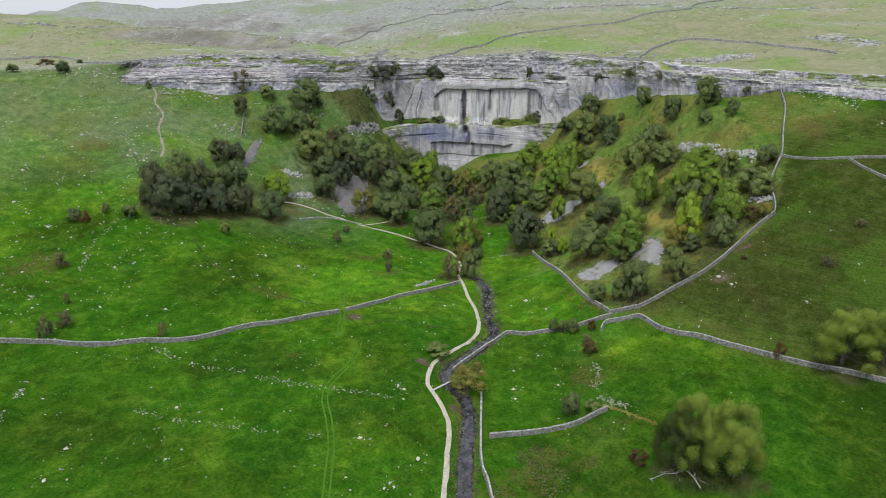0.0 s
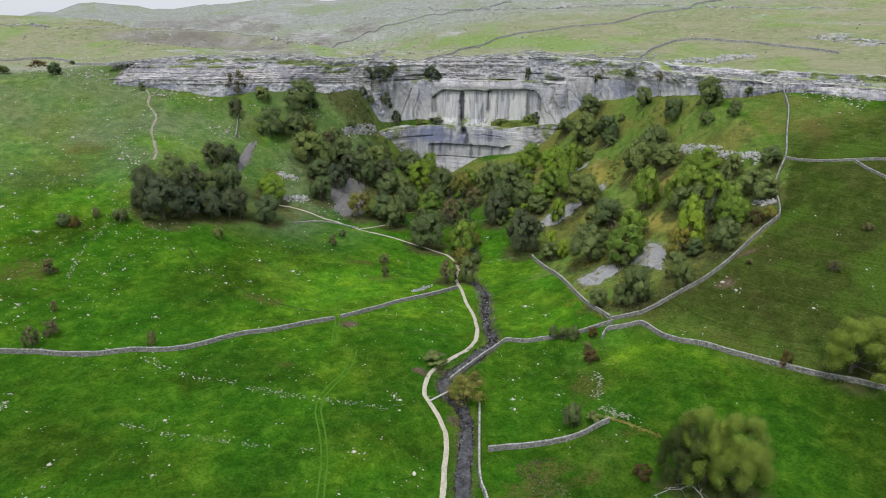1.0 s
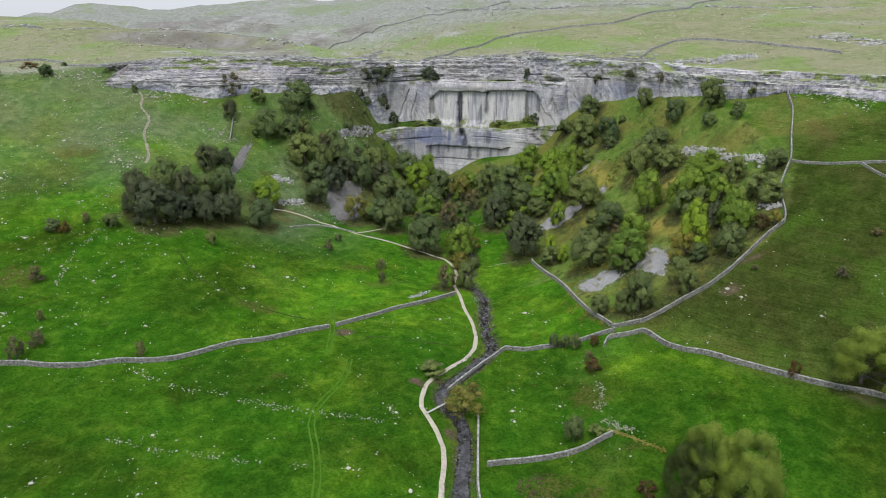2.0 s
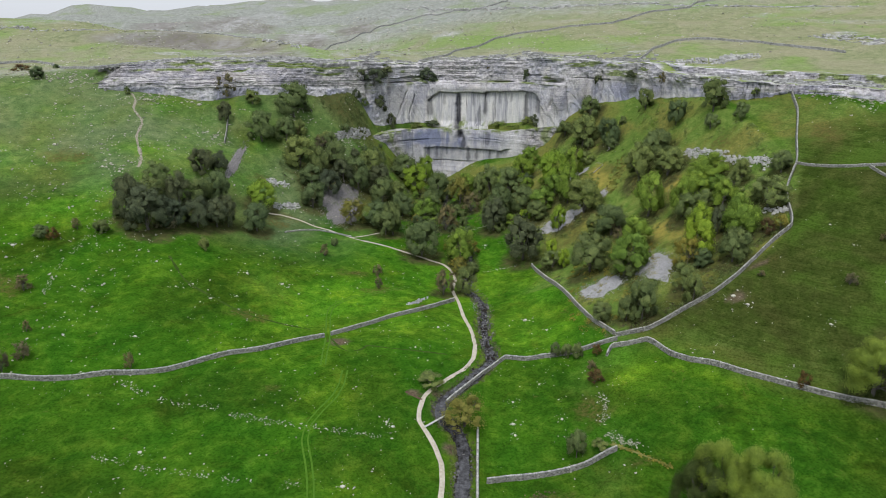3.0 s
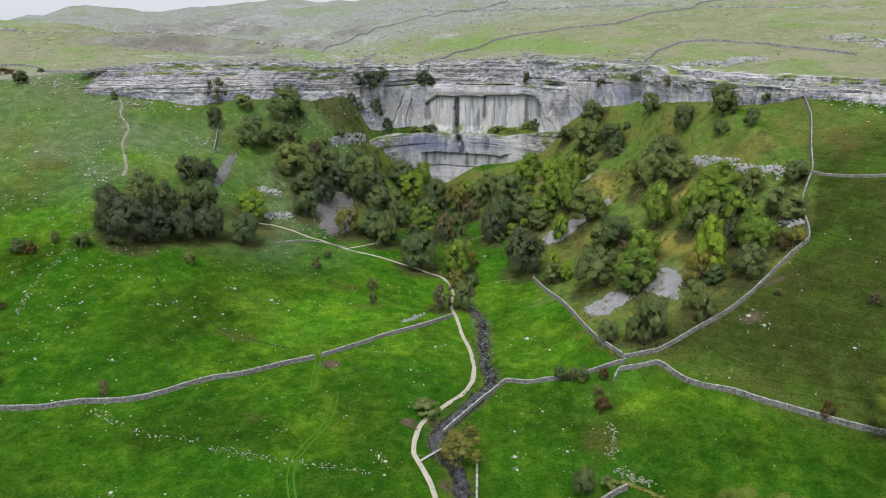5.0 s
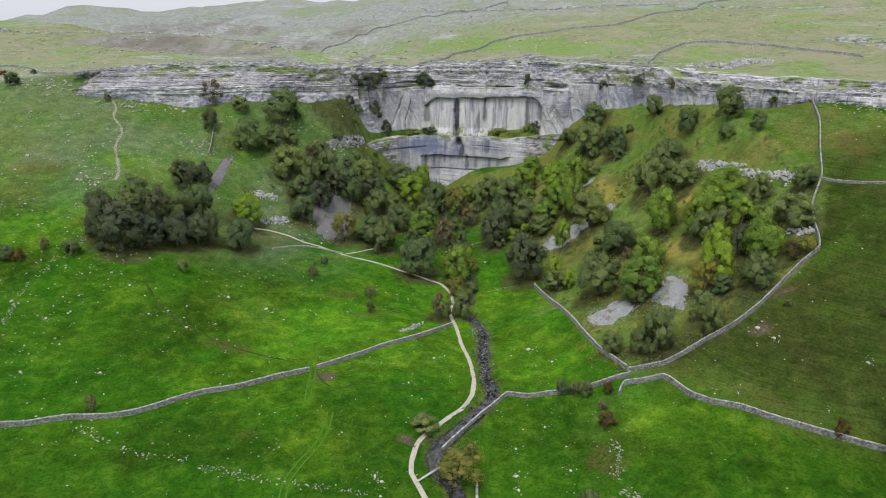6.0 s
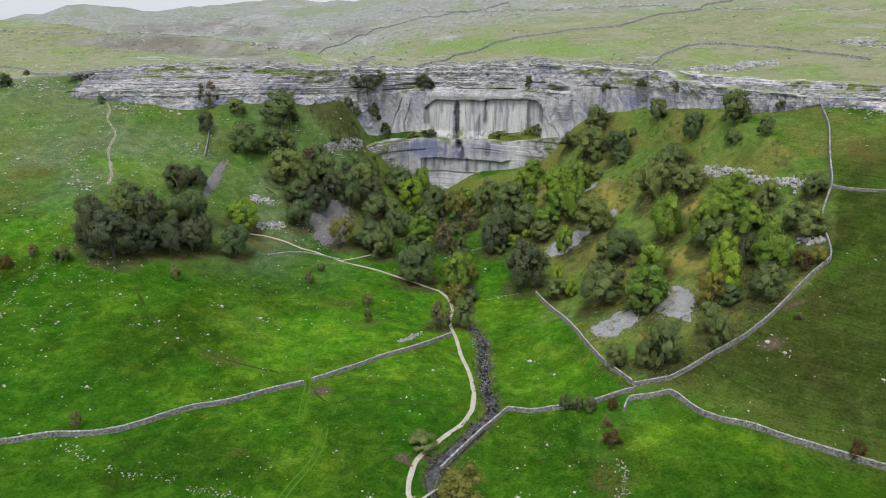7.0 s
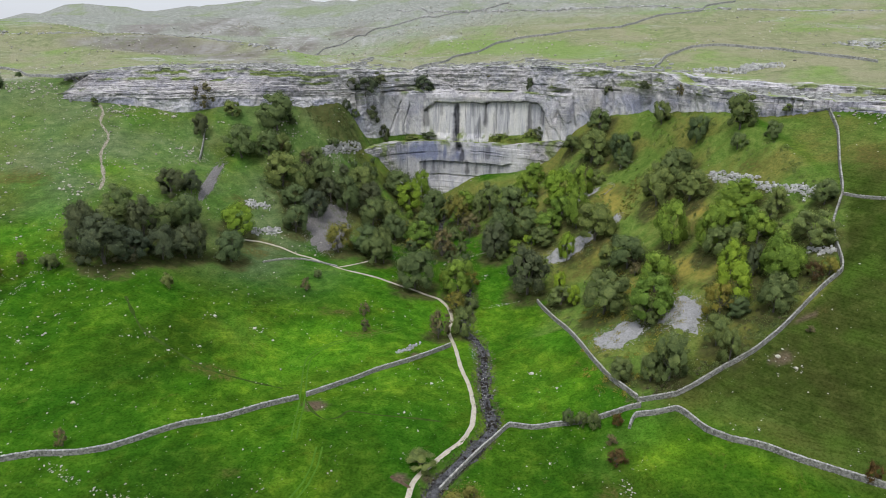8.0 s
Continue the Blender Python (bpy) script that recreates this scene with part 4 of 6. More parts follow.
    for px, py, rx, ry in THIN_TURF:
        bare = np.maximum(bare, up * (1 - ease(0.5, 1.1, np.hypot((x - px) / rx, (y - py) / ry) + 0.45 * grain(x, y, 40, 19, 4))))
    # Dark rounds beneath each tree: litter with canopy shade painted in.
    litter_shade = np.zeros(x.shape)
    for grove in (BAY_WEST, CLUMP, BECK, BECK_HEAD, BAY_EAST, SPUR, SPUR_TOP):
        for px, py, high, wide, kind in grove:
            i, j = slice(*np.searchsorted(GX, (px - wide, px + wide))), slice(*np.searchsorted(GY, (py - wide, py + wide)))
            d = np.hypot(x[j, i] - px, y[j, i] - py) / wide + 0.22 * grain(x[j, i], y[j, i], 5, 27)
            litter_shade[j, i] = np.maximum(litter_shade[j, i], 1 - ease(0.42, 0.72, d))
    # Painted canopy shade on the ground below the large ash trees.
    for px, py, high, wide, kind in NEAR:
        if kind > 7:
            litter_shade = np.maximum(litter_shade, 1 - ease(0.25, 0.55, np.hypot(x - px, y - py) / wide + 0.22 * grain(x, y, 5, 27)))
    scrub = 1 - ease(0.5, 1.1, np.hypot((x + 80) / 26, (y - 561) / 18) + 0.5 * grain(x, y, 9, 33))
    litter_shade = np.maximum(litter_shade, 0.65 * scrub)
    straw = np.zeros(x.shape)
    for px, py, rx, ry in STRAW:
        straw = np.maximum(straw, 1 - ease(0.4, 1.1, np.hypot((x - px) / rx, (y - py) / ry) + 0.6 * grain(x, y, 9, 30, 4)))
    for px, py, rx, ry in LUSH:
        meadow = np.maximum(meadow, 0.85 * (1 - ease(0.5, 1.15, np.hypot((x - px) / rx, (y - py) / ry) + 0.5 * grain(x, y, 14, 28))))
    for px, py, rx, ry in DULL:
        dull = 1 - ease(0.45, 1.15, np.hypot((x - px) / rx, (y - py) / ry) + 0.5 * grain(x, y, 16, 29))
        sward, meadow = np.maximum(sward, 0.55 * dull), meadow * (1 - dull)
    soil, fern = np.zeros(x.shape), np.zeros(x.shape)
    ragged = 0.7 * grain(x, y, 5, 18, 3)
    for px, py, wide, deep in SOILS:
        soil = np.maximum(soil, 1 - ease(0.45, 1.0, np.hypot((x - px) / (wide / 2), (y - py) / (deep / 2)) + ragged))
    for px, py, wide, deep in FERNS:
        fern = np.maximum(fern, 0.85 * (1 - ease(0.3, 1.1, np.hypot((x - px) / (wide / 2), (y - py) / (deep / 2)) + 1.2 * ragged)))
    soil = np.maximum(soil, 0.8 * (1 - ease(1.8, 3.2, near + 1.8 * ragged)) * ease(0.0, 0.4, grain(x, y, 14, 25)) * ease(120, 150, y))
    step_face = (back > -lean(x) - 2) & (back < 3) & (x > -262)
    stone = np.where(step_face & (slope > 1.2), 1.0, stone)
    n, m = z.shape
    me = mesh_of("ground", np.stack([x, y, z], -1), grid_faces(n, m), TURF, True)
    # The fell and hill masks spread the painted haze with distance.
    for name, values in (("rough_grass", rough), ("moor_grass", up), ("bare_rock", stone), ("heath_grass", heath), ("old_sward", sward), ("hazed_fell", up * ease(760, 1050, y)), ("bare_soil", soil), ("litter_and_shade", litter_shade), ("bracken", fern), ("straw_grass", straw), ("thin_turf", bare), ("meadow", meadow), ("hazed_hill", (1 - up) * np.clip(0.55 * ease(350, 460, y) * (1 - ease(-70, -30, x)) * (1 + 1.3 * grain(x, y, 34, 23)) + 0.3 * ease(-230, -300, x), 0, 0.8))):
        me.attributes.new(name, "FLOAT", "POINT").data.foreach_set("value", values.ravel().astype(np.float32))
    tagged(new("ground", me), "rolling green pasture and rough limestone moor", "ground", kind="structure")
    return z


def ground_at(x, y):
    """Height of the finished sheet."""
    x, y = np.asarray(x, float), np.asarray(y, float)
    i = np.clip(np.searchsorted(GX, x) - 1, 0, len(GX) - 2)
    j = np.clip(np.searchsorted(GY, y) - 1, 0, len(GY) - 2)
    u, v = (x - GX[i]) / (GX[i + 1] - GX[i]), (y - GY[j]) / (GY[j + 1] - GY[j])
    return (GZ[j, i] * (1 - u) + GZ[j, i + 1] * u) * (1 - v) + (GZ[j + 1, i] * (1 - u) + GZ[j + 1, i + 1] * u) * v


GZ = build_ground()


# ---- cliffs ----
def rock_face(name, line, foot, brow, bulge, label, setback, step=0.8, rise=0.62, tread=0.4):
    """A bedded rock wall along a line; foot and brow give heights, bulge how far it stands out."""
    q, t, s = smooth_line(line, step)
    out = np.stack([t[:, 1], -t[:, 0]], 1)
    back = (setback(q[:, 0]) + 13)[:, None] * out
    lo, hi = foot(q[:, 0] + 3.5 * out[:, 0], q[:, 1] + 3.5 * out[:, 1]), brow(q[:, 0] - back[:, 0], q[:, 1] - back[:, 1])
    hi = lo + (hi - lo) * (0.15 + 0.85 * ease(-272, -240, q[:, 0]))
    rows = int(np.max(hi - lo) / rise) + 2
    v = np.linspace(0, 1, rows)[:, None]
    z = lo + (hi - lo) * v
    x, sz = np.broadcast_to(q[:, 0], z.shape), np.broadcast_to(s, z.shape)
    o, seep, green, worn, blue, black = bulge(x, sz, z, v)
    px, py = q[:, 0] + out[:, 0] * o, q[:, 1] + out[:, 1] * o
    # the brow runs back level, to meet the ground behind
    last = [np.stack([px[-1] - out[:, 0] * k, py[-1] - out[:, 1] * k, z[-1] + 0.7 * grain(s, s * 0 + k, 4, 5)], -1) for k in (1.2, 3.0, 6.0, 11.0, 17.0)]
    verts = np.concatenate([np.stack([px, py, z], -1)] + [a[None] for a in last])
    me = mesh_of(name, verts, grid_faces(rows + 5, len(s)), CLIFF)
    pad = np.zeros((5, len(s)))
    turfed = np.clip(tread + 1.6 * grain(s[None, :], np.arange(5)[:, None] * 3.0, 9, 95), 0, 1)
    for key, values in (("seepage", np.concatenate([seep, pad])), ("ledge_grass", np.concatenate([green, turfed])),
                        ("weathered", np.concatenate([worn, pad + 0.6])), ("blue_stain", np.concatenate([blue, pad])), ("streak_and_lip_shade", np.concatenate([black, pad]))):
        me.attributes.new(key, "FLOAT", "POINT").data.foreach_set("value", values.ravel().astype(np.float32))
    return tagged(new(name, me), label, "cliff", kind="structure")


def bed_table(seed, low, high, thin, thick):
    rng = np.random.default_rng(seed)
    return low + np.cumsum(rng.uniform(thin, thick, int((high - low) / thin) + 2))


def bedded(s, z, table, seed, depth, joint):
    """Uneven beds cut into blocks, with open joints here and there."""
    u = z + 1.3 * grain(s, s * 0, 70, seed) + 0.2 * grain(s, z * 0.2, 13, seed + 1) + 0.08 * grain(s, s * 0, 3, seed + 6)
    i = np.clip(np.searchsorted(table, u), 1, len(table) - 1)
    gap = np.minimum(u - table[i - 1], table[i] - u)
    length = 3.5 + 10 * lattice(i, i * 0, seed + 2)
    w = s / length + 9 * lattice(i, i * 0 + 1, seed + 2)
    k = np.floor(w)
    crack = np.minimum(w - k, k + 1 - w) * length
    block = lattice(k, i, seed + 3)
    shown = lattice(np.floor(s / 13 + 3 * lattice(i, i * 0 + 2, seed)), i, seed + 4) > 0.55
    o = depth * (2 * lattice(i, i * 0 + 5, seed) - 1) + depth * 0.9 * (block - 0.5)
    return o - joint * shown * np.exp(-(gap / 0.32) ** 2) - 0.6 * joint * (block > 0.35) * np.exp(-(crack / 0.4) ** 2)


def streaks(x, z, seed, marks):
    """Dark water marks: where, half width, top, bottom and strength."""
    out = np.zeros(x.shape)
    for at, half, top, low, dark in marks:
        half = half * 1.8
        drift = at + 0.7 * grain(z, z * 0 + at, 6, seed)
        wide = half * (0.75 + 0.5 * grain(z, z * 0 + at, 3, seed + 1) + 0.5 * ease(top, low, z))
        out = np.maximum(out, np.minimum(dark, 1.7 * dark * np.exp(-((x - drift) / np.maximum(wide, 0.3)) ** 2) * ease(low - 2, low + 3, z) * (1 - ease(top - 0.5, top + 1.5, z))))
    return out


def slot(x, z, a, b, level, deep, thick=0.55, wave=0.5, seed=1):
    """A dark open bedding plane from a to b."""
    return deep * ease(a, a + 3, x) * (1 - ease(b - 3, b, x)) * np.exp(-((z - level - wave * grain(x, x * 0, 9, seed)) / thick) ** 4)


def upper_bulge(x, s, z, v):
    bay = ease(-10.2, -8.2, x + 0.5 * grain(z, z * 0, 4, 45)) * (1 - ease(88.5, 90.5, x + 0.6 * grain(z, z * 0, 5, 46)))
    high = 95 + 10 * ease(95, 120, x)
    wall = ease(-58, -42, x) * (1 - 0.5 * ease(190, 220, x)) * (1 - ease(high, high + 5, z))
    massive = np.maximum(np.maximum(wall, 0.9 * ease(90, 105, x) * (1 - ease(160, 185, x))), 0.75 * ease(25, 45, x) * (1 - ease(90, 100, x)) * (1 - ease(0.9, 0.95, v)))
    o = 3.2 + 2.6 * grain(s, z * 0.35, 34, 21) + 1.8 * grain(s, z * 0.15, 9, 22) * (1 - 0.5 * wall) + (0.9 - 0.55 * wall) * grain(s, z * 0.9, 2.6, 23) * (1 - 0.85 * bay * (z < 93)) + 0.35 * grain(s, z * 0.10, 4.2, 67) * wall + 0.9 * grain(s, z * 1.4, 5, 20) * (1 - wall)
    # leaning buttresses and the rounded dome beside the recess
    o += 1.8 * grain(s + 0.35 * z, z * 0.12, 6.5, 47) * (1 - bay) * wall + 2.6 * np.exp(-((x - 103) / 6.5) ** 2 - ((z - 88) / 10) ** 2)
    o += (1 - bay) * wall * 1.6 * np.floor(3 * grain(s + 0.5 * z, z * 0.3, 16, 91)) / 3
    # open clefts in the shoulders: where, half width, foot, head, depth and lean
    for at, half, low, top, deep, slant in ((-63, 1.0, 90, 107, 3.4, 0.0), (-56, 1.5, 84, 104, 3.6, 0.05), (-50.5, 0.8, 80, 99, 3.0, -0.08), (-38, 0.7, 68, 92, 2.2, 0.35), (-27, 0.6, 72, 90, 1.6, 0.3), (97, 1.0, 82, 104, 2.8, 0.1), (110, 0.8, 78, 100, 2.0, -0.12), (121, 0.9, 82, 110, 2.2, 0.05), (134, 0.8, 90, 114, 2.0, 0.0), (151, 1.0, 92, 116, 2.6, 0.05)):
        off = x - at - slant * (z - low) - 0.6 * grain(z, z * 0 + at, 6, 94)
        o -= deep * np.exp(-(off / half) ** 2) * ease(low - 3, low + 2, z) * (1 - ease(top - 2, top + 2, z))
    # open gullies in the western shoulder
    o -= 3.0 * np.exp(-((x + 45) / 1.6) ** 2) * ease(70, 80, z)
    west = 1 - ease(-60, -45, x)
    o += bedded(s, z, bed_table(3, 50, 150, 0.8, 2.9), 24, 0.55 - 0.25 * west, 0.5 - 0.2 * west) * (1 - 0.97 * massive) * (1 + 0.6 * ease(97, 100, z)) * (1 - 0.8 * west * (1 - ease(0.32, 0.38, v)))
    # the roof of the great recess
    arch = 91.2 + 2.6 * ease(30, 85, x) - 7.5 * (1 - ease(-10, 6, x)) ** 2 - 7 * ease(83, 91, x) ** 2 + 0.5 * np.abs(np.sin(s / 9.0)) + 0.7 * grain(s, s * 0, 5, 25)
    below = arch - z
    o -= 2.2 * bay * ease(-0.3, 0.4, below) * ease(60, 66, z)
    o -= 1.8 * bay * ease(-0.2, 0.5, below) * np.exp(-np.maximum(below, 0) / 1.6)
    o += 1.2 * bay * np.exp(-((z - 95.5) / 4.0) ** 2)
    # a shelf above the roof with open bedding planes, and the fluted joint down the middle
    o -= 3.6 * ease(-34, -18, x) * (1 - ease(66, 92, x)) * ease(100.5, 101.4, z + 0.8 * grain(s, s * 0, 18, 26))
    for k, (a, b, level, deep) in enumerate(((-46, -17, 100.3, 3.2), (15, 36, 100.8, 2.6), (50, 68, 101.0, 3.2), (-30, -8, 104.5, 1.6), (112, 140, 107, 1.8), (70, 92, 108, 1.5), (-68, -48, 103.5, 2.5))):
        o -= slot(x, z, a, b, level, deep, 0.6, 0.6, 48 + k)
    o -= 2.6 * np.exp(-((x - 18.5 + (z - 75) * 0.04) / 1.5) ** 2) * (1 - ease(88, 91, z))
    # undercuts and a shallow cave high in the east flank
    o -= 6.0 * np.exp(-((x - 99) / 6.0) ** 4 - ((z - 104.3) / 1.7) ** 4)
    o -= 2.5 * np.exp(-((x + 26) / 9.0) ** 2 - ((z - 104) / 0.9) ** 2)
    # western and eastern flanks rise in terraces above a sheer foot
    climb = ease(0.0, 1.0, np.clip((v - 0.38) / 0.62, 0, 1))
    tread = np.floor(climb * 11 + 0.9 * grain(s, s * 0, 34, 27) + 0.5 * grain(s, s * 0, 9, 29)) / 11
    o -= (lean(x) - 3) * np.clip(0.85 * tread + 0.15 * climb, 0, 1)
    # the low eastern edge is split into pillars
    u = s / 2.7 + 0.6 * grain(s, z * 0.1, 6, 61)
    gap = np.minimum(u - np.floor(u), np.ceil(u) - u) * 2.7
    o += ease(180, 195, x) * (1.3 * (lattice(np.floor(u), np.floor(u) * 0, 62) - 0.5) - 1.1 * np.exp(-(gap / 0.35) ** 2) + 0.8 * grain(s, z, 3, 63))
    seep = np.clip(0.1 + 0.3 * wall + 0.6 * bay * (1 - ease(90, 94, z)) + 0.3 * (1 - bay) * (1 - ease(0.2, 0.4, v)), 0, 1)
    green = ease(0.05, 0.4, grain(s, z * 3, 16, 28)) * (0.85 * (1 - bay) * ease(0.45, 0.7, v) * (grain(s, z * 6, 9, 29) > 0.1) * (1 - wall) + bay * np.exp(-((z - 101.2) / 0.9) ** 2))
    green = np.maximum(green, 0.9 * bay * ease(0.2, 0.5, grain(s, z, 7, 30)) * np.exp(-np.maximum(z - 66, 0) / 2.5))
    # turf on the set-back ledges under the western brow
    for a, b, level in ((-215, -95, 0.93), (-150, -60, 0.86), (-240, -170, 0.80), (-110, -70, 0.70), (110, 150, 0.93)):
        green = np.maximum(green, 0.95 * ease(a, a + 12, x) * (1 - ease(b - 12, b, x)) * np.exp(-((v - level - 0.02 * grain(s, s * 0, 20, 31)) / 0.035) ** 4) * ease(-0.35, 0.05, grain(s, z * 2, 11, 32)))
    old = 0.5 * ease(97.5, 100.5, z + 1.5 * grain(s, z * 0, 12, 56)) * (0.75 - 0.35 * ease(20, 50, x)) + 0.55 * bay * ease(91, 92.5, z)
    old = np.clip(old * (0.75 + 0.6 * grain(s, z, 14, 57)) + 0.62 * west * ease(0.30, 0.38, v) * (0.8 + 0.5 * grain(s, z * 4, 24, 58)), 0, 0.9)
    old = np.maximum(old, 0.5 * west * (1 - ease(0.28, 0.36, v)) * ease(-0.3, 0.3, grain(s, z, 13, 96)))
    old = np.maximum(old, wall * (1 - bay) * np.clip(0.45 + 0.9 * grain(s, z * 0.7, 13, 68), 0, 0.85))
    old = np.maximum(old, ease(96, 112, x) * np.maximum(0.4 * ease(-0.2, 0.4, grain(s, z * 0.6, 12, 66)), 0.6 * ease(0.42, 0.6, v + 0.1 * grain(s, z * 0, 20, 93))))
    blue = 0.42 * (1 - ease(-62, -50, x)) * (1 - ease(0.28, 0.36, v)) * ease(-0.35, 0.2, grain(s, z, 16, 59))
    blue = np.clip(blue + 0.6 * ease(100, 112, x) * (1 - ease(0.5, 0.65, v)) * ease(-0.2, 0.3, grain(s, z, 14, 60)), 0, 1)
    black = streaks(x, z, 64, ((18.2, 1.25, 90, 58, 1.0), (43, 0.75, 92, 72, 0.85), (79, 0.9, 93, 70, 0.8), (-7.5, 1.5, 87, 70, 0.75), (87.6, 0.9, 91, 76, 0.7), (6, 0.6, 90, 80, 0.5), (56, 0.5, 92, 82, 0.5), (66, 0.5, 93, 84, 0.5), (32, 0.5, 91, 80, 0.45), (-22, 0.8, 88, 72, 0.35)))
    # Dark line under the roof: stain and overhang shade, both painted on.
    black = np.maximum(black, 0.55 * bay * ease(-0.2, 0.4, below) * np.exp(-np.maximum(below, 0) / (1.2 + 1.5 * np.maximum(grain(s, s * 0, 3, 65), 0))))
    return o, seep, green, old, blue, np.clip(black, 0, 1)


def lower_bulge(x, s, z, v):
    ends = 1 - ease(-46, -30, x) * (1 - ease(70, 90, x))
    o = 3.4 + 1.8 * grain(s, z * 0.4, 30, 31) + 1.2 * grain(s, z * 0.12, 7, 32) + 0.25 * grain(s, z * 0.8, 2.4, 33) + 0.35 * grain(s, z * 0.1, 4.0, 40) + 1.6 * ends * grain(s, z, 5, 38)
    edge = ease(55, 60, z) + (1 - ease(20, 27, z))
    o += bedded(s, z, bed_table(7, 0, 80, 1.6, 5.5), 34, 0.5, 0.5) * (0.25 + 0.75 * np.clip(edge + ends, 0, 1))
    lip = 42.0 + 0.9 * grain(s, s * 0, 14, 35) + 0.5 * grain(s, s * 0, 3, 39) + 2.5 * ease(55, 64, x) - z
    span = ease(-15, -11, x) * (1 - ease(60, 66, x))
    o -= span * (2.4 * ease(-0.3, 0.3, lip) + 1.8 * ease(-0.2, 0.3, lip) * np.exp(-np.maximum(lip, 0) / 1.2))
    # a hollow under the fall line, and a blocky plinth
    o -= 3.2 * np.exp(-((x - 21.5) / 2.6) ** 2 - ((z - 54) / 3.0) ** 2) + 1.6 * np.exp(-((x - 25 + (z - 45) * 0.1) / 1.4) ** 2) * ease(40, 44, z) * (1 - ease(50, 53, z))
    o -= slot(x, z, -6, 40, 29.6, 1.3, 0.5, 0.5, 81) + slot(x, z, -40, -8, 50, 1.5, 0.5, 1.2, 82) + slot(x, z, 30, 58, 51.5, 1.0, 0.4, 1.0, 83)
    o += 2.2 * (1 - ease(18, 29, z))
    green = 0.8 * ends * ease(0.0, 0.35, grain(s, z, 8, 36)) + 0.9 * ease(0.85, 1.0, v) * ease(0.0, 0.4, grain(s, z, 6, 37))
    blue = np.clip(np.exp(-((x + 2) / 30) ** 2 - ((z - 50) / 9) ** 2) * (1.35 + 1.6 * grain(s, z * 0.5, 7, 84) + 0.8 * grain(s, z * 0.1, 2.5, 88)) + 0.5 * np.exp(-((x - 50) / 14) ** 2 - ((z - 52) / 6) ** 2), 0, 1)
    black = streaks(x, z, 85, ((20.8, 2.0, 60, 51, 1.0), (24, 1.0, 51, 41, 0.8), (28, 0.8, 43, 30, 0.7), (46, 1.0, 57, 46, 0.6), (-9, 0.8, 43, 34, 0.7), (-1, 0.6, 42, 33, 0.6), (8, 0.5, 42, 35, 0.5), (36, 0.7, 42, 32, 0.6), (47, 0.6, 42, 33, 0.6), (54, 0.6, 43, 35, 0.5)))
    # Shade below the lower lip, put into the colour the same way.
    black = np.maximum(black, 0.5 * span * ease(-0.2, 0.4, lip) * np.exp(-np.maximum(lip, 0) / (0.8 + 1.2 * np.maximum(grain(s, s * 0, 3, 86), 0))))
    old = np.clip(0.35 * ends + 0.25 + 0.55 * ease(-0.1, 0.4, grain(s, z * 0.6, 11, 87)) * ease(40, 44, z), 0, 0.8)
    return o - 2.0 * (1 - ease(-66, -50, x) * (1 - ease(84, 100, x))), np.clip(0.55 - 0.4 * ends, 0, 1) + 0 * z, np.clip(green, 0, 1), old, blue, np.clip(black, 0, 1)


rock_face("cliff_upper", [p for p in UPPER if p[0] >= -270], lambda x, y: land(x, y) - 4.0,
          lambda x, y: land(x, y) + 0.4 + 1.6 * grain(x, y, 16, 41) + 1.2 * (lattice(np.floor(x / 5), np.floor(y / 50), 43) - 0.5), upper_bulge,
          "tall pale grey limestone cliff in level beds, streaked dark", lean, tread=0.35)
rock_face("cliff_lower", LOWER, lambda x, y: dale(x, y) - 4.0,
          lambda x, y: shelf(x, y) + 0.3 - 3.5 + 1.2 * grain(x, y, 9, 42), lower_bulge,
          "lower grey limestone cliff below a grassy ledge", lambda x: 0 * x - 6, tread=0.9)


def band_bulge(x, s, z, v):
    u = s / 3.1 + 0.6 * grain(s, z * 0.1, 6, 71)
    gap = np.minimum(u - np.floor(u), np.ceil(u) - u) * 3.1
    o = 2.4 + 1.8 * grain(s, z * 0, 16, 72) + 1.4 * (lattice(np.floor(u), np.floor(z / 1.6), 73) - 0.5) - 0.9 * np.exp(-(gap / 0.35) ** 2) + 0.6 * grain(s, z, 2.5, 74)
    o -= 4.0 * np.floor(v * 4) / 4
    return o, 0.1 + 0 * z, 0.9 * ease(0.1, 0.4, grain(s, z * 2, 9, 75)), 0.35 + 0.3 * grain(s, z, 9, 77), 0 * z, 0 * z


rock_face("cliff_band", BAND[1:], lambda x, y: land(x, y) - 2.5, lambda x, y: land(x, y) + 0.3 + 0.8 * grain(x, y, 8, 76), band_bulge,
          "low stepped grey limestone band behind the cliff", lambda x: 0 * x - 1, tread=0.5)


# ---- ribbons and patches laid on the ground ----
def ribbon(name, line, width, material, label, lift=0.07, wobble=0.25, step=1.0, height=None, category="path", taper=None):
    q, t, s = smooth_line(line, step)
    n = np.stack([-t[:, 1], t[:, 0]], 1)
    across = np.linspace(-0.5, 0.5, 5)
    w = width * (1 + wobble * grain(s, s * 0, 6, int(width * 10)))
    if taper is not None:
        w = w * taper(q[:, 1])
    x = q[:, 0:1] + n[:, 0:1] * across * w[:, None] + 0.1 * width * grain(s, s * 0 + 5, 4, 2)[:, None]
    y = q[:, 1:2] + n[:, 1:2] * across * w[:, None]
    z = ground_at(x, y) + lift if height is None else np.broadcast_to(height(q, s)[:, None], x.shape)
    z = z - 0.12 * (np.abs(across) > 0.45) * (height is None)
    me = mesh_of(name, np.stack([x, y, z], -1), grid_faces(len(s), 5), material, True)
    return tagged(new(name, me), label, category, kind="structure")


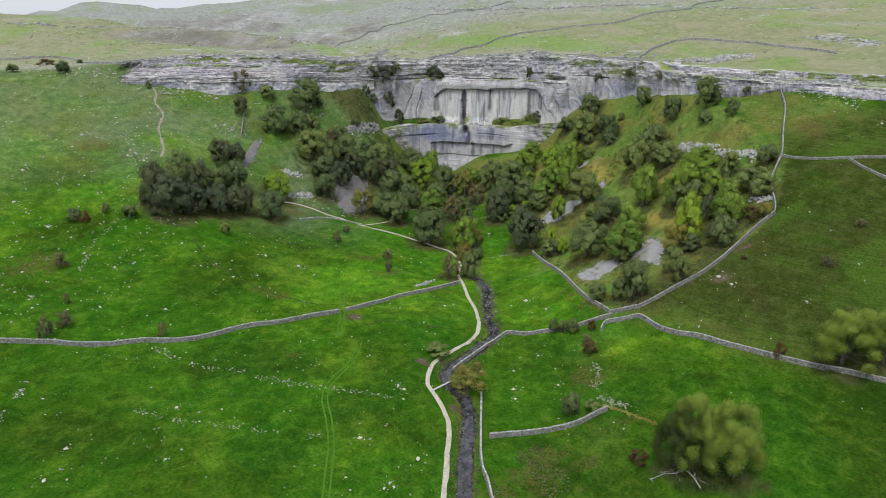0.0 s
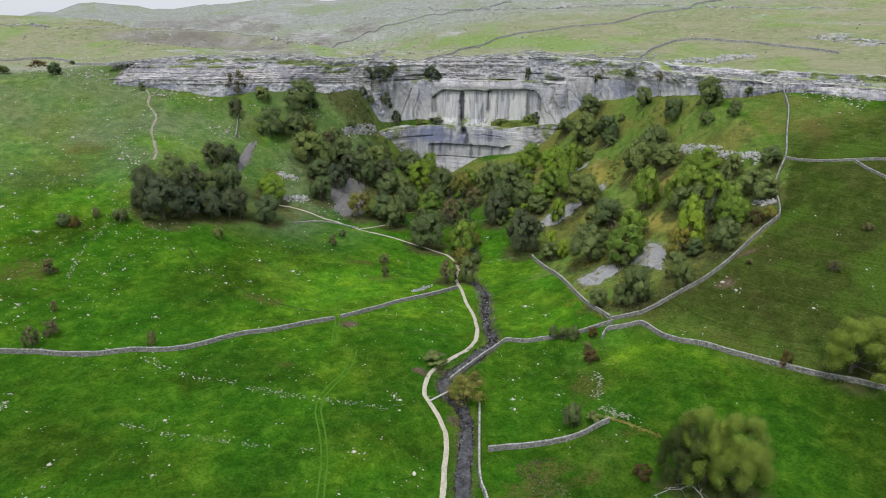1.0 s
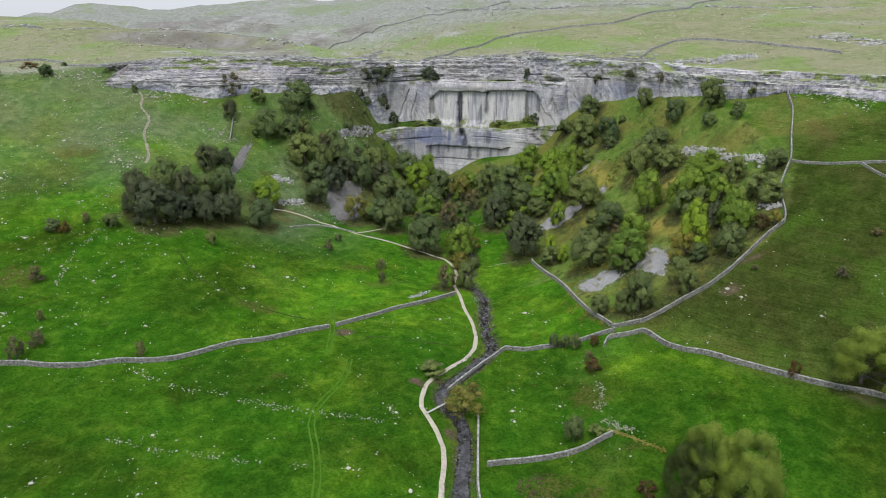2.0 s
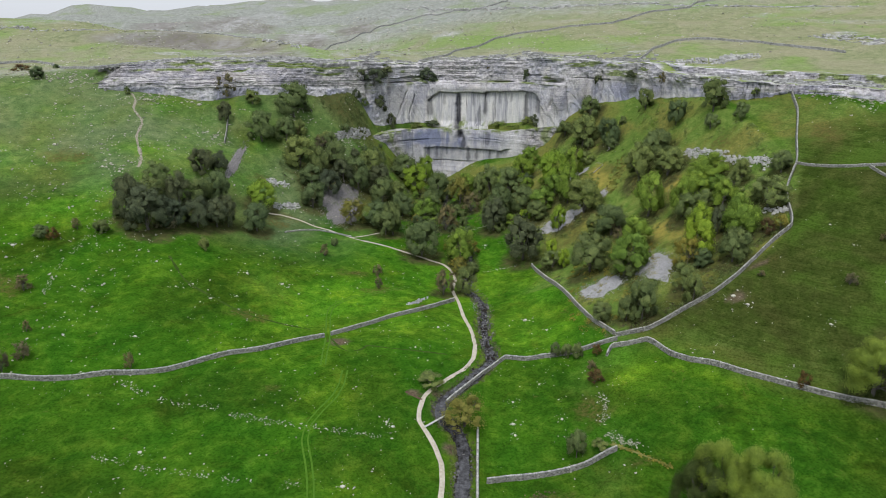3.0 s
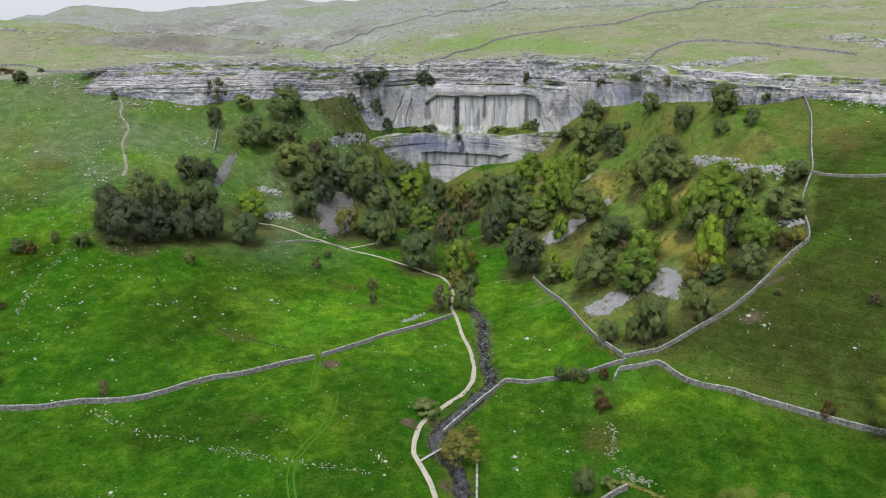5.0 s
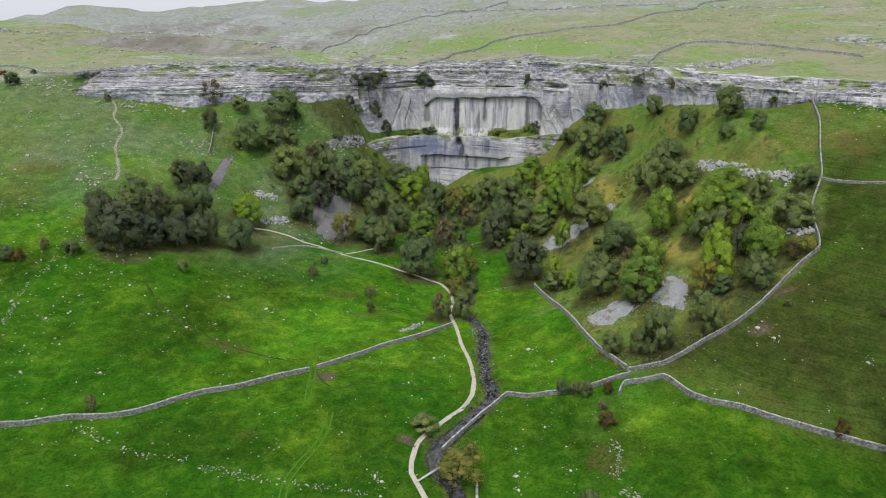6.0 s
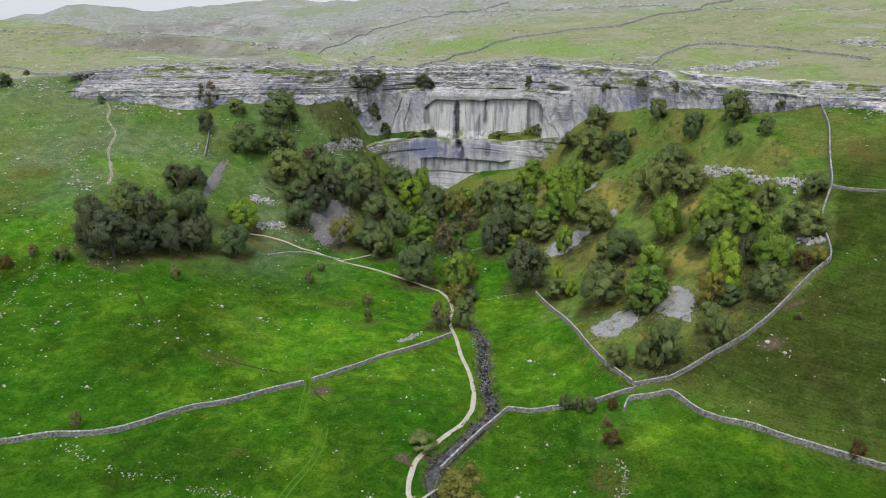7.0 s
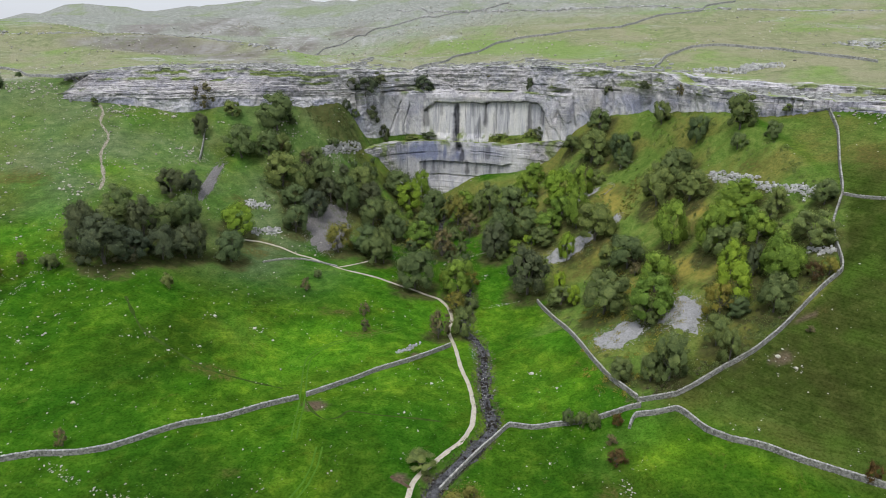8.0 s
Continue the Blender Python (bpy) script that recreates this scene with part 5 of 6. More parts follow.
def patch(name, x, y, wide, deep, material, label, lift=0.1, seed=0, category="scree"):
    """An irregular spread of loose stuff that follows the ground."""
    rings, spokes = 7, 72
    a = np.linspace(0, 2 * np.pi, spokes, endpoint=False)
    edge = 1 + 0.4 * grain(np.cos(a) * 3 + seed * 9, np.sin(a) * 3, 1.6, seed) + 0.18 * grain(np.cos(a) * 9 + seed, np.sin(a) * 9, 1.2, seed)
    r = np.linspace(0.02, 1, rings)[:, None] * edge
    px, py = x + r * np.cos(a) * wide / 2, y + r * np.sin(a) * deep / 2
    pz = ground_at(px, py) + lift * (1 - np.linspace(0, 1, rings)[:, None] ** 4 * 1.6)
    k = np.arange(rings - 1)[:, None] * spokes
    i, j = np.arange(spokes), (np.arange(spokes) + 1) % spokes
    faces = np.stack([k + i, k + j, k + spokes + j, k + spokes + i], -1).reshape(-1, 4)
    me = mesh_of(name, np.stack([px, py, pz], -1), faces, material, True)
    return tagged(new(name, me), label, category, kind="structure")


def water_level(q, s):
    z = land(q[:, 0], q[:, 1]) - 0.75
    z = np.convolve(np.pad(z, 8, mode="edge"), np.ones(17) / 17, "valid")
    return z


def beck_width(y):
    """The beck is narrower upstream and widens at the clapper bridge."""
    return 1.0 - 0.32 * ease(255, 300, y) + 0.25 * np.exp(-((y - 228) / 9) ** 2)


ribbon("stream", STREAM[:-1], 4.4, WATER, "shallow dark beck running over stones", wobble=0.35, height=water_level, category="stream",
       taper=beck_width)
ribbon("path", PATH[:29], 2.3, GRAVEL, "pale gravel footpath beside the beck", wobble=0.12)
ribbon("path", PATH[28:], 1.6, GRAVEL, "narrow gravel path leading to the trees", wobble=0.4)
ribbon("path", PATHB, 1.6, GRAVEL, "narrow pale gravel path under the trees")
ribbon("path", PATHL, 1.7, WORN, "worn stony steps up the hillside", wobble=1.1, step=0.6)
ribbon("path", PATHS, 1.8, SOIL, "short bare earth track beside the path")
for line, gauge in ((TRACK, 2.0), (TRACKB, 1.9)):
    q, t, s = smooth_line(line, 3.0)
    for side in (-0.5, 0.5):
        rut = q + np.stack([-t[:, 1], t[:, 0]], 1) * side * gauge
        ribbon("wheel_track", [tuple(p) for p in rut[::3]], 0.85, PRESSED, "faint wheel rut pressed into green pasture", lift=0.05)
ribbon("grass_bank", GRASS_BANK, 1.3, BANK, "low grassy bank of an old field wall", lift=0.14, wobble=0.9, step=0.6, category="bank")
for line, wide in ((TROD_A, 1.5), (TROD_B, 1.1)):
    ribbon("sheep_trod", line, wide, RANK, "dark worn sheep trod across the pasture", lift=0.07, wobble=0.9, step=0.7)
for k, (x, y, w, d) in enumerate(SCREES):
    patch("scree_slope", x, y, w, d, OLD_SCREE if x < 0 else SCREE, "grey limestone scree on a wooded slope", 0.35, 50 + k)


# ---- drystone walls ----
BOX = np.array([(a, b, c) for c in (0, 1) for b in (-0.5, 0.5) for a in (-0.5, 0.5)])
BOX_FACES = np.array([(0, 2, 3, 1), (4, 5, 7, 6), (0, 1, 5, 4), (2, 6, 7, 3), (0, 4, 6, 2), (1, 3, 7, 5)])


def blocks(centres, sizes, turn, rng, rag=0.1):
    """Roughly squared stones: base centres, sizes and headings."""
    n = len(centres)
    c = BOX[None] * sizes[:, None] * (1 + rng.uniform(-rag, rag, (n, 8, 3)))
    ca, sa = np.cos(turn)[:, None], np.sin(turn)[:, None]
    v = np.stack([c[..., 0] * ca - c[..., 1] * sa, c[..., 0] * sa + c[..., 1] * ca, c[..., 2]], -1) + centres[:, None]
    f = (np.arange(n)[:, None, None] * 8 + BOX_FACES).reshape(-1, 4)
    return v.reshape(-1, 3), f


def drystone_wall(line, label, high=1.7, stone=0.55, courses=4, seed=1):
    rng = np.random.default_rng(seed)
    top = new("drystone_wall")
    q, t, s = smooth_line(line, stone)
    top.location = (*q[0], float(ground_at(*q[0])))
    base = ground_at(q[:, 0], q[:, 1]) - 0.35
    heading = np.arctan2(t[:, 1], t[:, 0])
    sag = high * (1 + 0.10 * grain(s, s * 0, 7, seed) - 0.25 * ease(0.5, 0.8, grain(s, s * 0 + 9, 16, seed + 1)))
    pts, sizes, turns = [], [], []
    for c in range(courses):
        shift = rng.uniform(-0.3, 0.3, len(q))[:, None] * stone * t
        h = (sag + 0.35) / courses
        pts.append(np.column_stack([q + shift, base + h * c]))
        sizes.append(np.column_stack([np.full(len(q), stone * 1.12), 0.95 - 0.38 * c / courses + rng.uniform(-0.1, 0.1, len(q)), h * 1.04]))
        turns.append(heading + rng.uniform(-0.1, 0.1, len(q)))
    v, f = blocks(np.concatenate(pts), np.concatenate(sizes), np.concatenate(turns), rng)
    shift = np.array([*q[0], float(ground_at(*q[0]))])
    part("wall_body", mesh_of("wall_body", v - shift, f, SCAR if courses < 3 else WALLSTONE), top)
    q2, t2, s2 = smooth_line(line, stone * 0.62)
    z2 = np.interp(s2, s, base + sag + 0.33)
    v, f = blocks(np.column_stack([q2, z2]), np.column_stack([rng.uniform(0.2, 0.4, len(q2)) * stone * 1.5, rng.uniform(0.42, 0.66, len(q2)), rng.uniform(0.16, 0.36, len(q2))]),
                  np.arctan2(t2[:, 1], t2[:, 0]) + rng.uniform(-0.3, 0.3, len(q2)), rng, 0.16)
    part("coping", mesh_of("coping", v - shift, f, COPING), top, "row of upright coping stones")
    return tagged(top, label, "drystone wall", group="drystone field walls")


for k, (name, line) in enumerate(WALLS.items()):
    distant = name.startswith("moor")
    drystone_wall(line, WALL_LABELS[name], 0.6 if name == "path_side" else 0.9 if name.startswith("bank") else 1.75, 1.3 if distant else 0.55, 2 if distant else 4, 300 + k)


# ---- boulders, fallen walls and scars ----
def boulder_mesh(name, seed, material, flat=0.7):
    bm = bmesh.new()
    bmesh.ops.create_icosphere(bm, subdivisions=2, radius=0.5)
    noise.seed_set(seed)
    for vert in bm.verts:
        d = vert.co.normalized()
        vert.co = d * 0.5 * (1 + 0.55 * noise.noise(d * 1.6 + Vector((seed, 0, 0))) + 0.2 * noise.noise(d * 4))
        vert.co.z *= flat
        vert.co.x *= 1.25
    me = bpy.data.meshes.new(name)
    bm.to_mesh(me)
    bm.free()
    me.materials.append(material)
    return me


BOULDERS = [boulder_mesh("boulder", 11 + k, BOULDER) for k in range(5)]
for k, (x, y, size) in enumerate(STONES_WEST + STONES_EAST):
    size *= 0.66
    ob = new("boulder", BOULDERS[k % 5])
    ob.matrix_basis = pose(x, y, float(ground_at(x, y)) + size * 0.12, 0, 0, k * 77 % 360) @ Matrix.Diagonal((size, size, size, 1))
    tagged(ob, "pale limestone boulder lying in the grass" if size < 2 else "large pale limestone boulder half sunk in turf", "boulder", group="field boulders")


def stones(name, xs, ys, sizes, material, label, seed, sink=0.25, lift=0.0):
    """Many small angular stones in one mesh."""
    rng = np.random.default_rng(seed)
    n = len(xs)
    unit = np.array([(1, 0, 0), (0, 1, 0), (-1, 0, 0), (0, -1, 0), (0.3, 0.2, 0.9), (0, 0, -0.8)])
    v = unit[None] * (1 + rng.uniform(-0.4, 0.4, (n, 6, 3))) + rng.uniform(-0.2, 0.2, (n, 6, 3))
    a = rng.uniform(0, 6.28, n)
    ca, sa = np.cos(a)[:, None], np.sin(a)[:, None]
    v = np.stack([v[..., 0] * ca - v[..., 1] * sa, v[..., 0] * sa + v[..., 1] * ca, v[..., 2] * 0.8], -1) * (sizes / 2)[:, None, None]
    v = v + np.stack([xs, ys, ground_at(xs, ys) + sizes * sink * 0.5 + lift], -1)[:, None]
    tri = np.array([(0, 1, 4), (1, 2, 4), (2, 3, 4), (3, 0, 4), (1, 0, 5), (2, 1, 5), (3, 2, 5), (0, 3, 5)])
    f = (np.arange(n)[:, None, None] * 6 + tri).reshape(-1, 3)
    return tagged(new(name, mesh_of(name, v.reshape(-1, 3), f, material)), label, "stones", kind="stuff")


def litter(count, x0, x1, y0, y1, seed, power=2.2, small=0.25, big=1.1, clump=0.15):
    rng = np.random.default_rng(seed)
    x, y = rng.uniform(x0, x1, count * 6), rng.uniform(y0, y1, count * 6)
    keep = grain(x, y, 18, seed) + 0.5 * rng.uniform(-1, 1, len(x)) > clump
    x, y = x[keep][:count], y[keep][:count]
    return x, y, small + (big - small) * rng.uniform(0, 1, len(x)) ** power


rng = np.random.default_rng(66)
spots = np.repeat(np.array(STONES_WEST + STONES_EAST), 12, axis=0)
reach = np.abs(rng.normal(0, 1.5, len(spots))) * spots[:, 2] + 0.4
turn = rng.uniform(0, 6.28, len(spots))
stones("field_stones", spots[:, 0] + reach * np.cos(turn), spots[:, 1] + reach * np.sin(turn), spots[:, 2] * rng.uniform(0.12, 0.42, len(spots)), BOULDER,
       "broken pale stones round the field boulders", 67)
stones("field_stones", *litter(800, -175, 20, 150, 300, 71, 3.5, 0.2, 0.9), BOULDER, "small pale stones strewn over the pasture", 1)
stones("field_stones", *litter(450, -190, 0, 290, 420, 72, 3.5, 0.25, 1.1), BOULDER, "small pale stones strewn over the pasture", 2)
stones("hillside_stones", *litter(1900, -330, -150, 240, 520, 73, 3.0, 0.35, 1.7), BOULDER, "pale limestone rubble on the hillside", 3)
stones("hillside_stones", *litter(420, 85, 230, 190, 420, 74, 4.0, 0.2, 0.8), BOULDER, "pale limestone rubble on the hillside", 4)
stones("hillside_stones", *litter(500, -260, -60, 430, 548, 75, 2.5, 0.4, 1.8), BOULDER, "pale fallen blocks below the cliff", 5)
stones("field_stones", *litter(200, 18, 75, 190, 300, 76, 3.0, 0.2, 0.8), BOULDER, "small pale stones strewn over the pasture", 6)
stones("moor_stones", *litter(2200, -460, 110, 690, 1250, 78, 2.2, 0.9, 3.2, 0.2), BOULDER, "pale limestone rubble on the far moor", 8)
stones("moor_stones", *litter(2600, -420, 420, 560, 1000, 77, 2.5, 0.6, 2.6, 0.25), BOULDER, "scattered pale stones on the moor", 7)


def strewn(line, count, width, seed, small=0.22, big=0.8):
    rng = np.random.default_rng(seed)
    q, t, s = smooth_line(line, 0.5)
    i = rng.integers(0, len(q), count)
    i = i[grain(s[i], s[i] * 0, 5, seed) > -0.25]
    off = rng.normal(0, width, len(i))
    return q[i, 0] - t[i, 1] * off, q[i, 1] + t[i, 0] * off, small + (big - small) * rng.uniform(0, 1, len(i)) ** 2.5


stones("fallen_wall", *strewn(((6, 440), (12, 447), (24, 452), (36, 456), (50, 455)), 170, 0.9, 191, 0.3, 1.2), BOULDER, "curved line of tumbled stones in the valley head", 192)
stones("fallen_wall", *strewn(((29, 388), (40, 391), (50, 393)), 60, 0.5, 193, 0.25, 0.7), BOULDER, "faint line of stones from an old wall", 194)
stones("gravel_bar", *strewn(((24, 362), (21.5, 350), (20.5, 338), (21, 326)), 200, 1.0, 195, 0.2, 0.7), SCAR, "grey cobble bar beside the beck", 196, 0.4)
stones("path_stones", *strewn(PATHL, 420, 1.1, 88, 0.2, 0.7), BOULDER, "loose pale stones along the worn hill path", 89)
for k, (line, count, width) in enumerate(((FALL_A, 170, 7), (FALL_G, 120, 3), (FALL_H, 340, 7), (FALL_I, 200, 6), (FALL_B, 50, 5), (FALL_C, 110, 6), (FALL_D, 60, 5), (FALL_E, 90, 5), (FALL_F, 90, 6), (FALL_J, 60, 2), (FALL_K, 130, 3))):
    stones("fallen_blocks", *strewn(line, count, width, 160 + k, 0.4, 2.2), BOULDER, "pale fallen blocks strewn below the cliff", 170 + k)
for k, (line, count, width) in enumerate(((RUIN_A, 420, 0.9), (RUIN_B, 300, 1.0), (RUIN_C, 260, 0.9), (RUIN_D, 300, 0.8), (RUIN_E, 120, 1.0), (RUIN_F, 160, 1.0), (RUIN_G, 160, 1.2), (RUIN_H, 220, 2.2), (SCAR_W3, 260, 2.5))):
    stones("fallen_wall", *strewn(line, count, width, 90 + k), BOULDER, "line of tumbled stones from an old wall", 90 + k)
for k, (x, y, w, d) in enumerate(SCREES):
    rng = np.random.default_rng(120 + k)
    n = int(w * d * 1.6)
    r, a = np.sqrt(rng.uniform(0, 1, n)) * rng.uniform(0.95, 1.3, n), rng.uniform(0, 6.28, n)
    stones("scree_stones", x + r * np.cos(a) * w / 2, y + r * np.sin(a) * d / 2, rng.uniform(0.2, 0.6, n), WALLSTONE if x < 0 else SCAR, "loose grey stones of a scree", 130 + k, 0.25, 0.3)
for side in (-1, 1):
    q, t, s = smooth_line(STREAM[:-3], 0.45)
    rng = np.random.default_rng(150 + side)
    away = side * (2.3 + rng.normal(0, 0.45, len(q)))
    keep = grain(s, s * 0, 7, 152 + side) + rng.uniform(-0.4, 0.4, len(q)) > 0.0
    stones("bank_stones", (q[:, 0] - t[:, 1] * away)[keep], (q[:, 1] + t[:, 0] * away)[keep], (0.5 + 1.3 * rng.uniform(0, 1, len(q)) ** 2)[keep], WET_STONE,
           "dark damp stones along the edge of the beck", 153 + side, 0.3, 0.0)
# Added dark lumps that stand for the shade of the undercut banks.
for side in (-1, 1):
    q, t, s = smooth_line(STREAM[:20], 0.4)
    rng = np.random.default_rng(156 + side)
    away = side * (2.15 * beck_width(q[:, 1]) + rng.normal(0, 0.25, len(q)))
    keep = grain(s, s * 0, 4, 158 + side) + rng.uniform(-0.5, 0.5, len(q)) > -0.1
    stones("bank_clods", (q[:, 0] - t[:, 1] * away)[keep], (q[:, 1] + t[:, 0] * away)[keep], (0.35 + 0.7 * rng.uniform(0, 1, len(q)) ** 2)[keep], BANK_SHADE_AND_STONE,
           "near black lumps added along the beck as bank shade", 159 + side, 0.3, 0.0)
stones("stream_stones", *strewn(STREAM[:-3], 340, 1.5, 141, 0.4, 1.6), WET_STONE, "dark wet stones in the beck", 142, 0.5, 0.3)
stones("stream_stones", *strewn(STREAM[10:20], 420, 1.0, 145, 0.4, 1.5), BANK_SHADE_AND_STONE, "black mossy stones in the upper beck", 146, 0.5, 0.3)
stones("stream_stones", *strewn(STREAM[12:19], 170, 1.6, 143, 0.3, 0.9), SCAR, "grey cobbles heaped in the upper beck", 144, 0.5, 0.3)


def scar(line, high, label, deep=2.5, rows=3, seed=5, size=1.6, gaps=-0.45, material=None):
    """A low outcrop of jointed limestone blocks, broken by grassy gaps."""
    rng = np.random.default_rng(seed)
    q, t, s = smooth_line(line, size * 0.5)
    pts, sizes, turns = [], [], []
    for r in range(rows):
        push = np.stack([-t[:, 1], t[:, 0]], 1) * (r * deep / rows + rng.normal(0, 0.25 * deep, len(q)))[:, None]
        p = q + push + rng.uniform(-0.5, 0.5, q.shape)
        swell = np.clip(0.65 + 0.7 * grain(s + 31 * r, s * 0, 14, seed), 0.2, 1.3) * (0.5 + 0.5 * np.sin(np.pi * np.clip(s / s[-1], 0.05, 0.95)))
        tall = high / rows * rng.uniform(0.35, 1.25, len(q)) * swell
        pts.append(np.column_stack([p, ground_at(p[:, 0], p[:, 1]) - 0.5 + r * high / rows * 0.6 * swell]))
        sizes.append(np.column_stack([size * (0.35 + rng.uniform(0, 1, len(q)) ** 2 * 1.4), rng.uniform(0.5, 1.2, len(q)) * deep / rows * 1.5, tall + 0.5]))
        turns.append(np.arctan2(t[:, 1], t[:, 0]) + rng.normal(0, 0.35, len(q)))
    keep = np.concatenate([grain(s + 7 * r, s * 0, 6, seed + r) + rng.uniform(-0.35, 0.35, len(s)) > gaps for r in range(rows)])
    v, f = blocks(np.concatenate(pts)[keep], np.concatenate(sizes)[keep], np.concatenate(turns)[keep], rng, 0.26)
    return tagged(new("rock_outcrop", mesh_of("rock_outcrop", v, f, material or SCAR)), label, "outcrop", kind="structure")


scar(SCAR_SPUR, 4.2, "broken grey limestone scar across the wooded spur", 3.2, 5, 201, 1.2, -0.15, PALE_SCAR)
scar(((-86, 526), (-75, 538), (-66, 549), (-57, 562)), 6.0, "pale broken western end of the lower cliff", 3.0, 4, 212, 1.8, -0.6, SCAR)
scar(SCAR_WALL, 3.0, "small pale outcrop beside the boundary wall", 2.5, 4, 202, 1.1, -0.4, PALE_SCAR)
scar(SCAR_MOOR, 6.0, "pale limestone scar on the moor", 7, 4, 203, 1.6, -0.25, PALE_SCAR)
scar(SCAR_FAR, 3.0, "far grey limestone outcrop on the moor", 16, 6, 204, 1.4, 0.05, PALE_SCAR)
scar(SCAR_W, 3.5, "pale rocky bank under the trees", 4, 4, 205, 1.1, -0.2, PALE_SCAR)
scar(SCAR_W2, 3.0, "pale rocky bank under the trees", 4, 4, 206, 1.1, -0.2, PALE_SCAR)
scar(SCAR_MID, 0.9, "low pale rock ledge in the pasture", 1.6, 3, 207, 0.7, -0.1)
scar(RIM[:5], 3.0, "grey limestone edge along the western hill", 6, 3, 209, 2.0, 0.05, PALE_SCAR)
scar(SCAR_HILL_TOP, 2.0, "far pale limestone edge on the hill", 6, 3, 210, 1.8, 0.1, PALE_SCAR)
scar(SCAR_NORTH, 2.6, "far grey limestone edge across the moor", 5, 2, 211, 2.6, -0.1, PALE_SCAR)


def pavement_blocks(count, x0, x1, depth, seed, label):
    """Flat weathered slabs along the brow of the cliff."""
    rng = np.random.default_rng(seed)
    x = rng.uniform(x0, x1, count)
    y = along(UPPER, x) + (lean(x) + 1 + depth * rng.uniform(0, 1, count) ** 1.8) * np.sqrt(1 + ((along(UPPER, x + 4) - along(UPPER, x - 4)) / 8) ** 2)
    keep = grain(x * 0.5, y, 9, seed, 3) > -0.1
    x, y = x[keep], y[keep]
    n = len(x)
    size = np.column_stack([rng.uniform(1.2, 4.5, n), rng.uniform(0.8, 2.2, n), 0.5 + rng.uniform(0.2, 1.3, n)])
    top = np.maximum(ground_at(x, y), np.where(y < along(UPPER, x) + lean(x) + 14, moor(x, y), -99))
    v, f = blocks(np.column_stack([x, y, top - 0.45]), size, rng.normal(0, 0.25, n), rng, 0.22)
    return tagged(new("limestone_pavement", mesh_of("limestone_pavement", v, f, SCAR)), label, "limestone pavement", kind="stuff")


pavement_blocks(4600, -265, -60, 70, 221, "weathered grey slabs on the western cliff top")
pavement_blocks(1500, -60, 95, 34, 222, "weathered grey slabs on the cliff brow")
pavement_blocks(2000, 95, 260, 34, 223, "weathered grey slabs on the eastern cliff top")


def footbridge(a, b):
    """A low clapper bridge of three slabs on rough piers."""
    top = new("footbridge")
    a, b = np.array(a), np.array(b)
    rng = np.random.default_rng(231)
    level = float(max(ground_at(*a), ground_at(*b))) + 0.25
    top.location = (*a, level - 0.4)
    turn = np.array([math.atan2(b[1] - a[1], b[0] - a[0])])
    long = float(np.hypot(*(b - a)))
    for k in range(3):
        c = (b - a) * (k + 0.5) / 3
        v, f = blocks(np.array([[c[0], c[1], 0.4]]), np.array([[long / 3 * 0.98, 0.75, 0.2]]), turn, rng, 0.06)
        part("slab", mesh_of("slab", v, f, COPING), top)
        if k:
            c = (b - a) * k / 3
            v, f = blocks(np.array([[c[0], c[1], -1.6]]), np.array([[0.5, 0.8, 2.0]]), turn, rng, 0.1)
            part("pier", mesh_of("pier", v, f, WALLSTONE), top)
    return tagged(top, "narrow stone slab footbridge over the beck", "footbridge")


footbridge(*BRIDGE)


# ---- trees and bushes ----
def tube(points, radii, sides=6):
    """A tapered limb through points."""
    p = np.array(points, float)
    t = np.gradient(p, axis=0)
    t /= np.maximum(np.linalg.norm(t, axis=1), 1e-6)[:, None]
    ref = np.where(np.abs(t[:, 2:3]) > 0.9, (1.0, 0, 0), (0, 0, 1.0))
    a = np.cross(t, ref)
    a /= np.linalg.norm(a, axis=1)[:, None]
    b = np.cross(t, a)
    w = np.linspace(0, 2 * np.pi, sides, endpoint=False)
    v = p[:, None] + (a[:, None] * np.cos(w)[None, :, None] + b[:, None] * np.sin(w)[None, :, None]) * np.array(radii)[:, None, None]
    k = np.arange(len(p) - 1)[:, None] * sides
    i, j = np.arange(sides), (np.arange(sides) + 1) % sides
    return v.reshape(-1, 3), np.stack([k + i, k + j, k + sides + j, k + sides + i], -1).reshape(-1, 4)


def joined(pieces):
    vs, fs, n = [], [], 0
    for v, f in pieces:
        vs.append(v)
        fs.append(f + n)
        n += len(v)
    return np.concatenate(vs), np.concatenate(fs)


def limb_path(a, b, rng, bend=0.06, n=5):
    k = np.linspace(0, 1, n)[:, None]
    p = np.array(a) * (1 - k) + np.array(b) * k
    p[1:-1] += rng.normal(0, bend, (n - 2, 3))
    p[:, 2] += 0.08 * np.sin(k[:, 0] * np.pi) * np.linalg.norm(np.subtract(b, a))
    return p


def unit_ball():
    bm = bmesh.new()
    bmesh.ops.create_icosphere(bm, subdivisions=1, radius=1.0)
    out = np.array([tuple(q.co) for q in bm.verts]), np.array([[q.index for q in face.verts] for face in bm.faces])
    bm.free()
    return out


BALL, BALL_FACES = unit_ball()


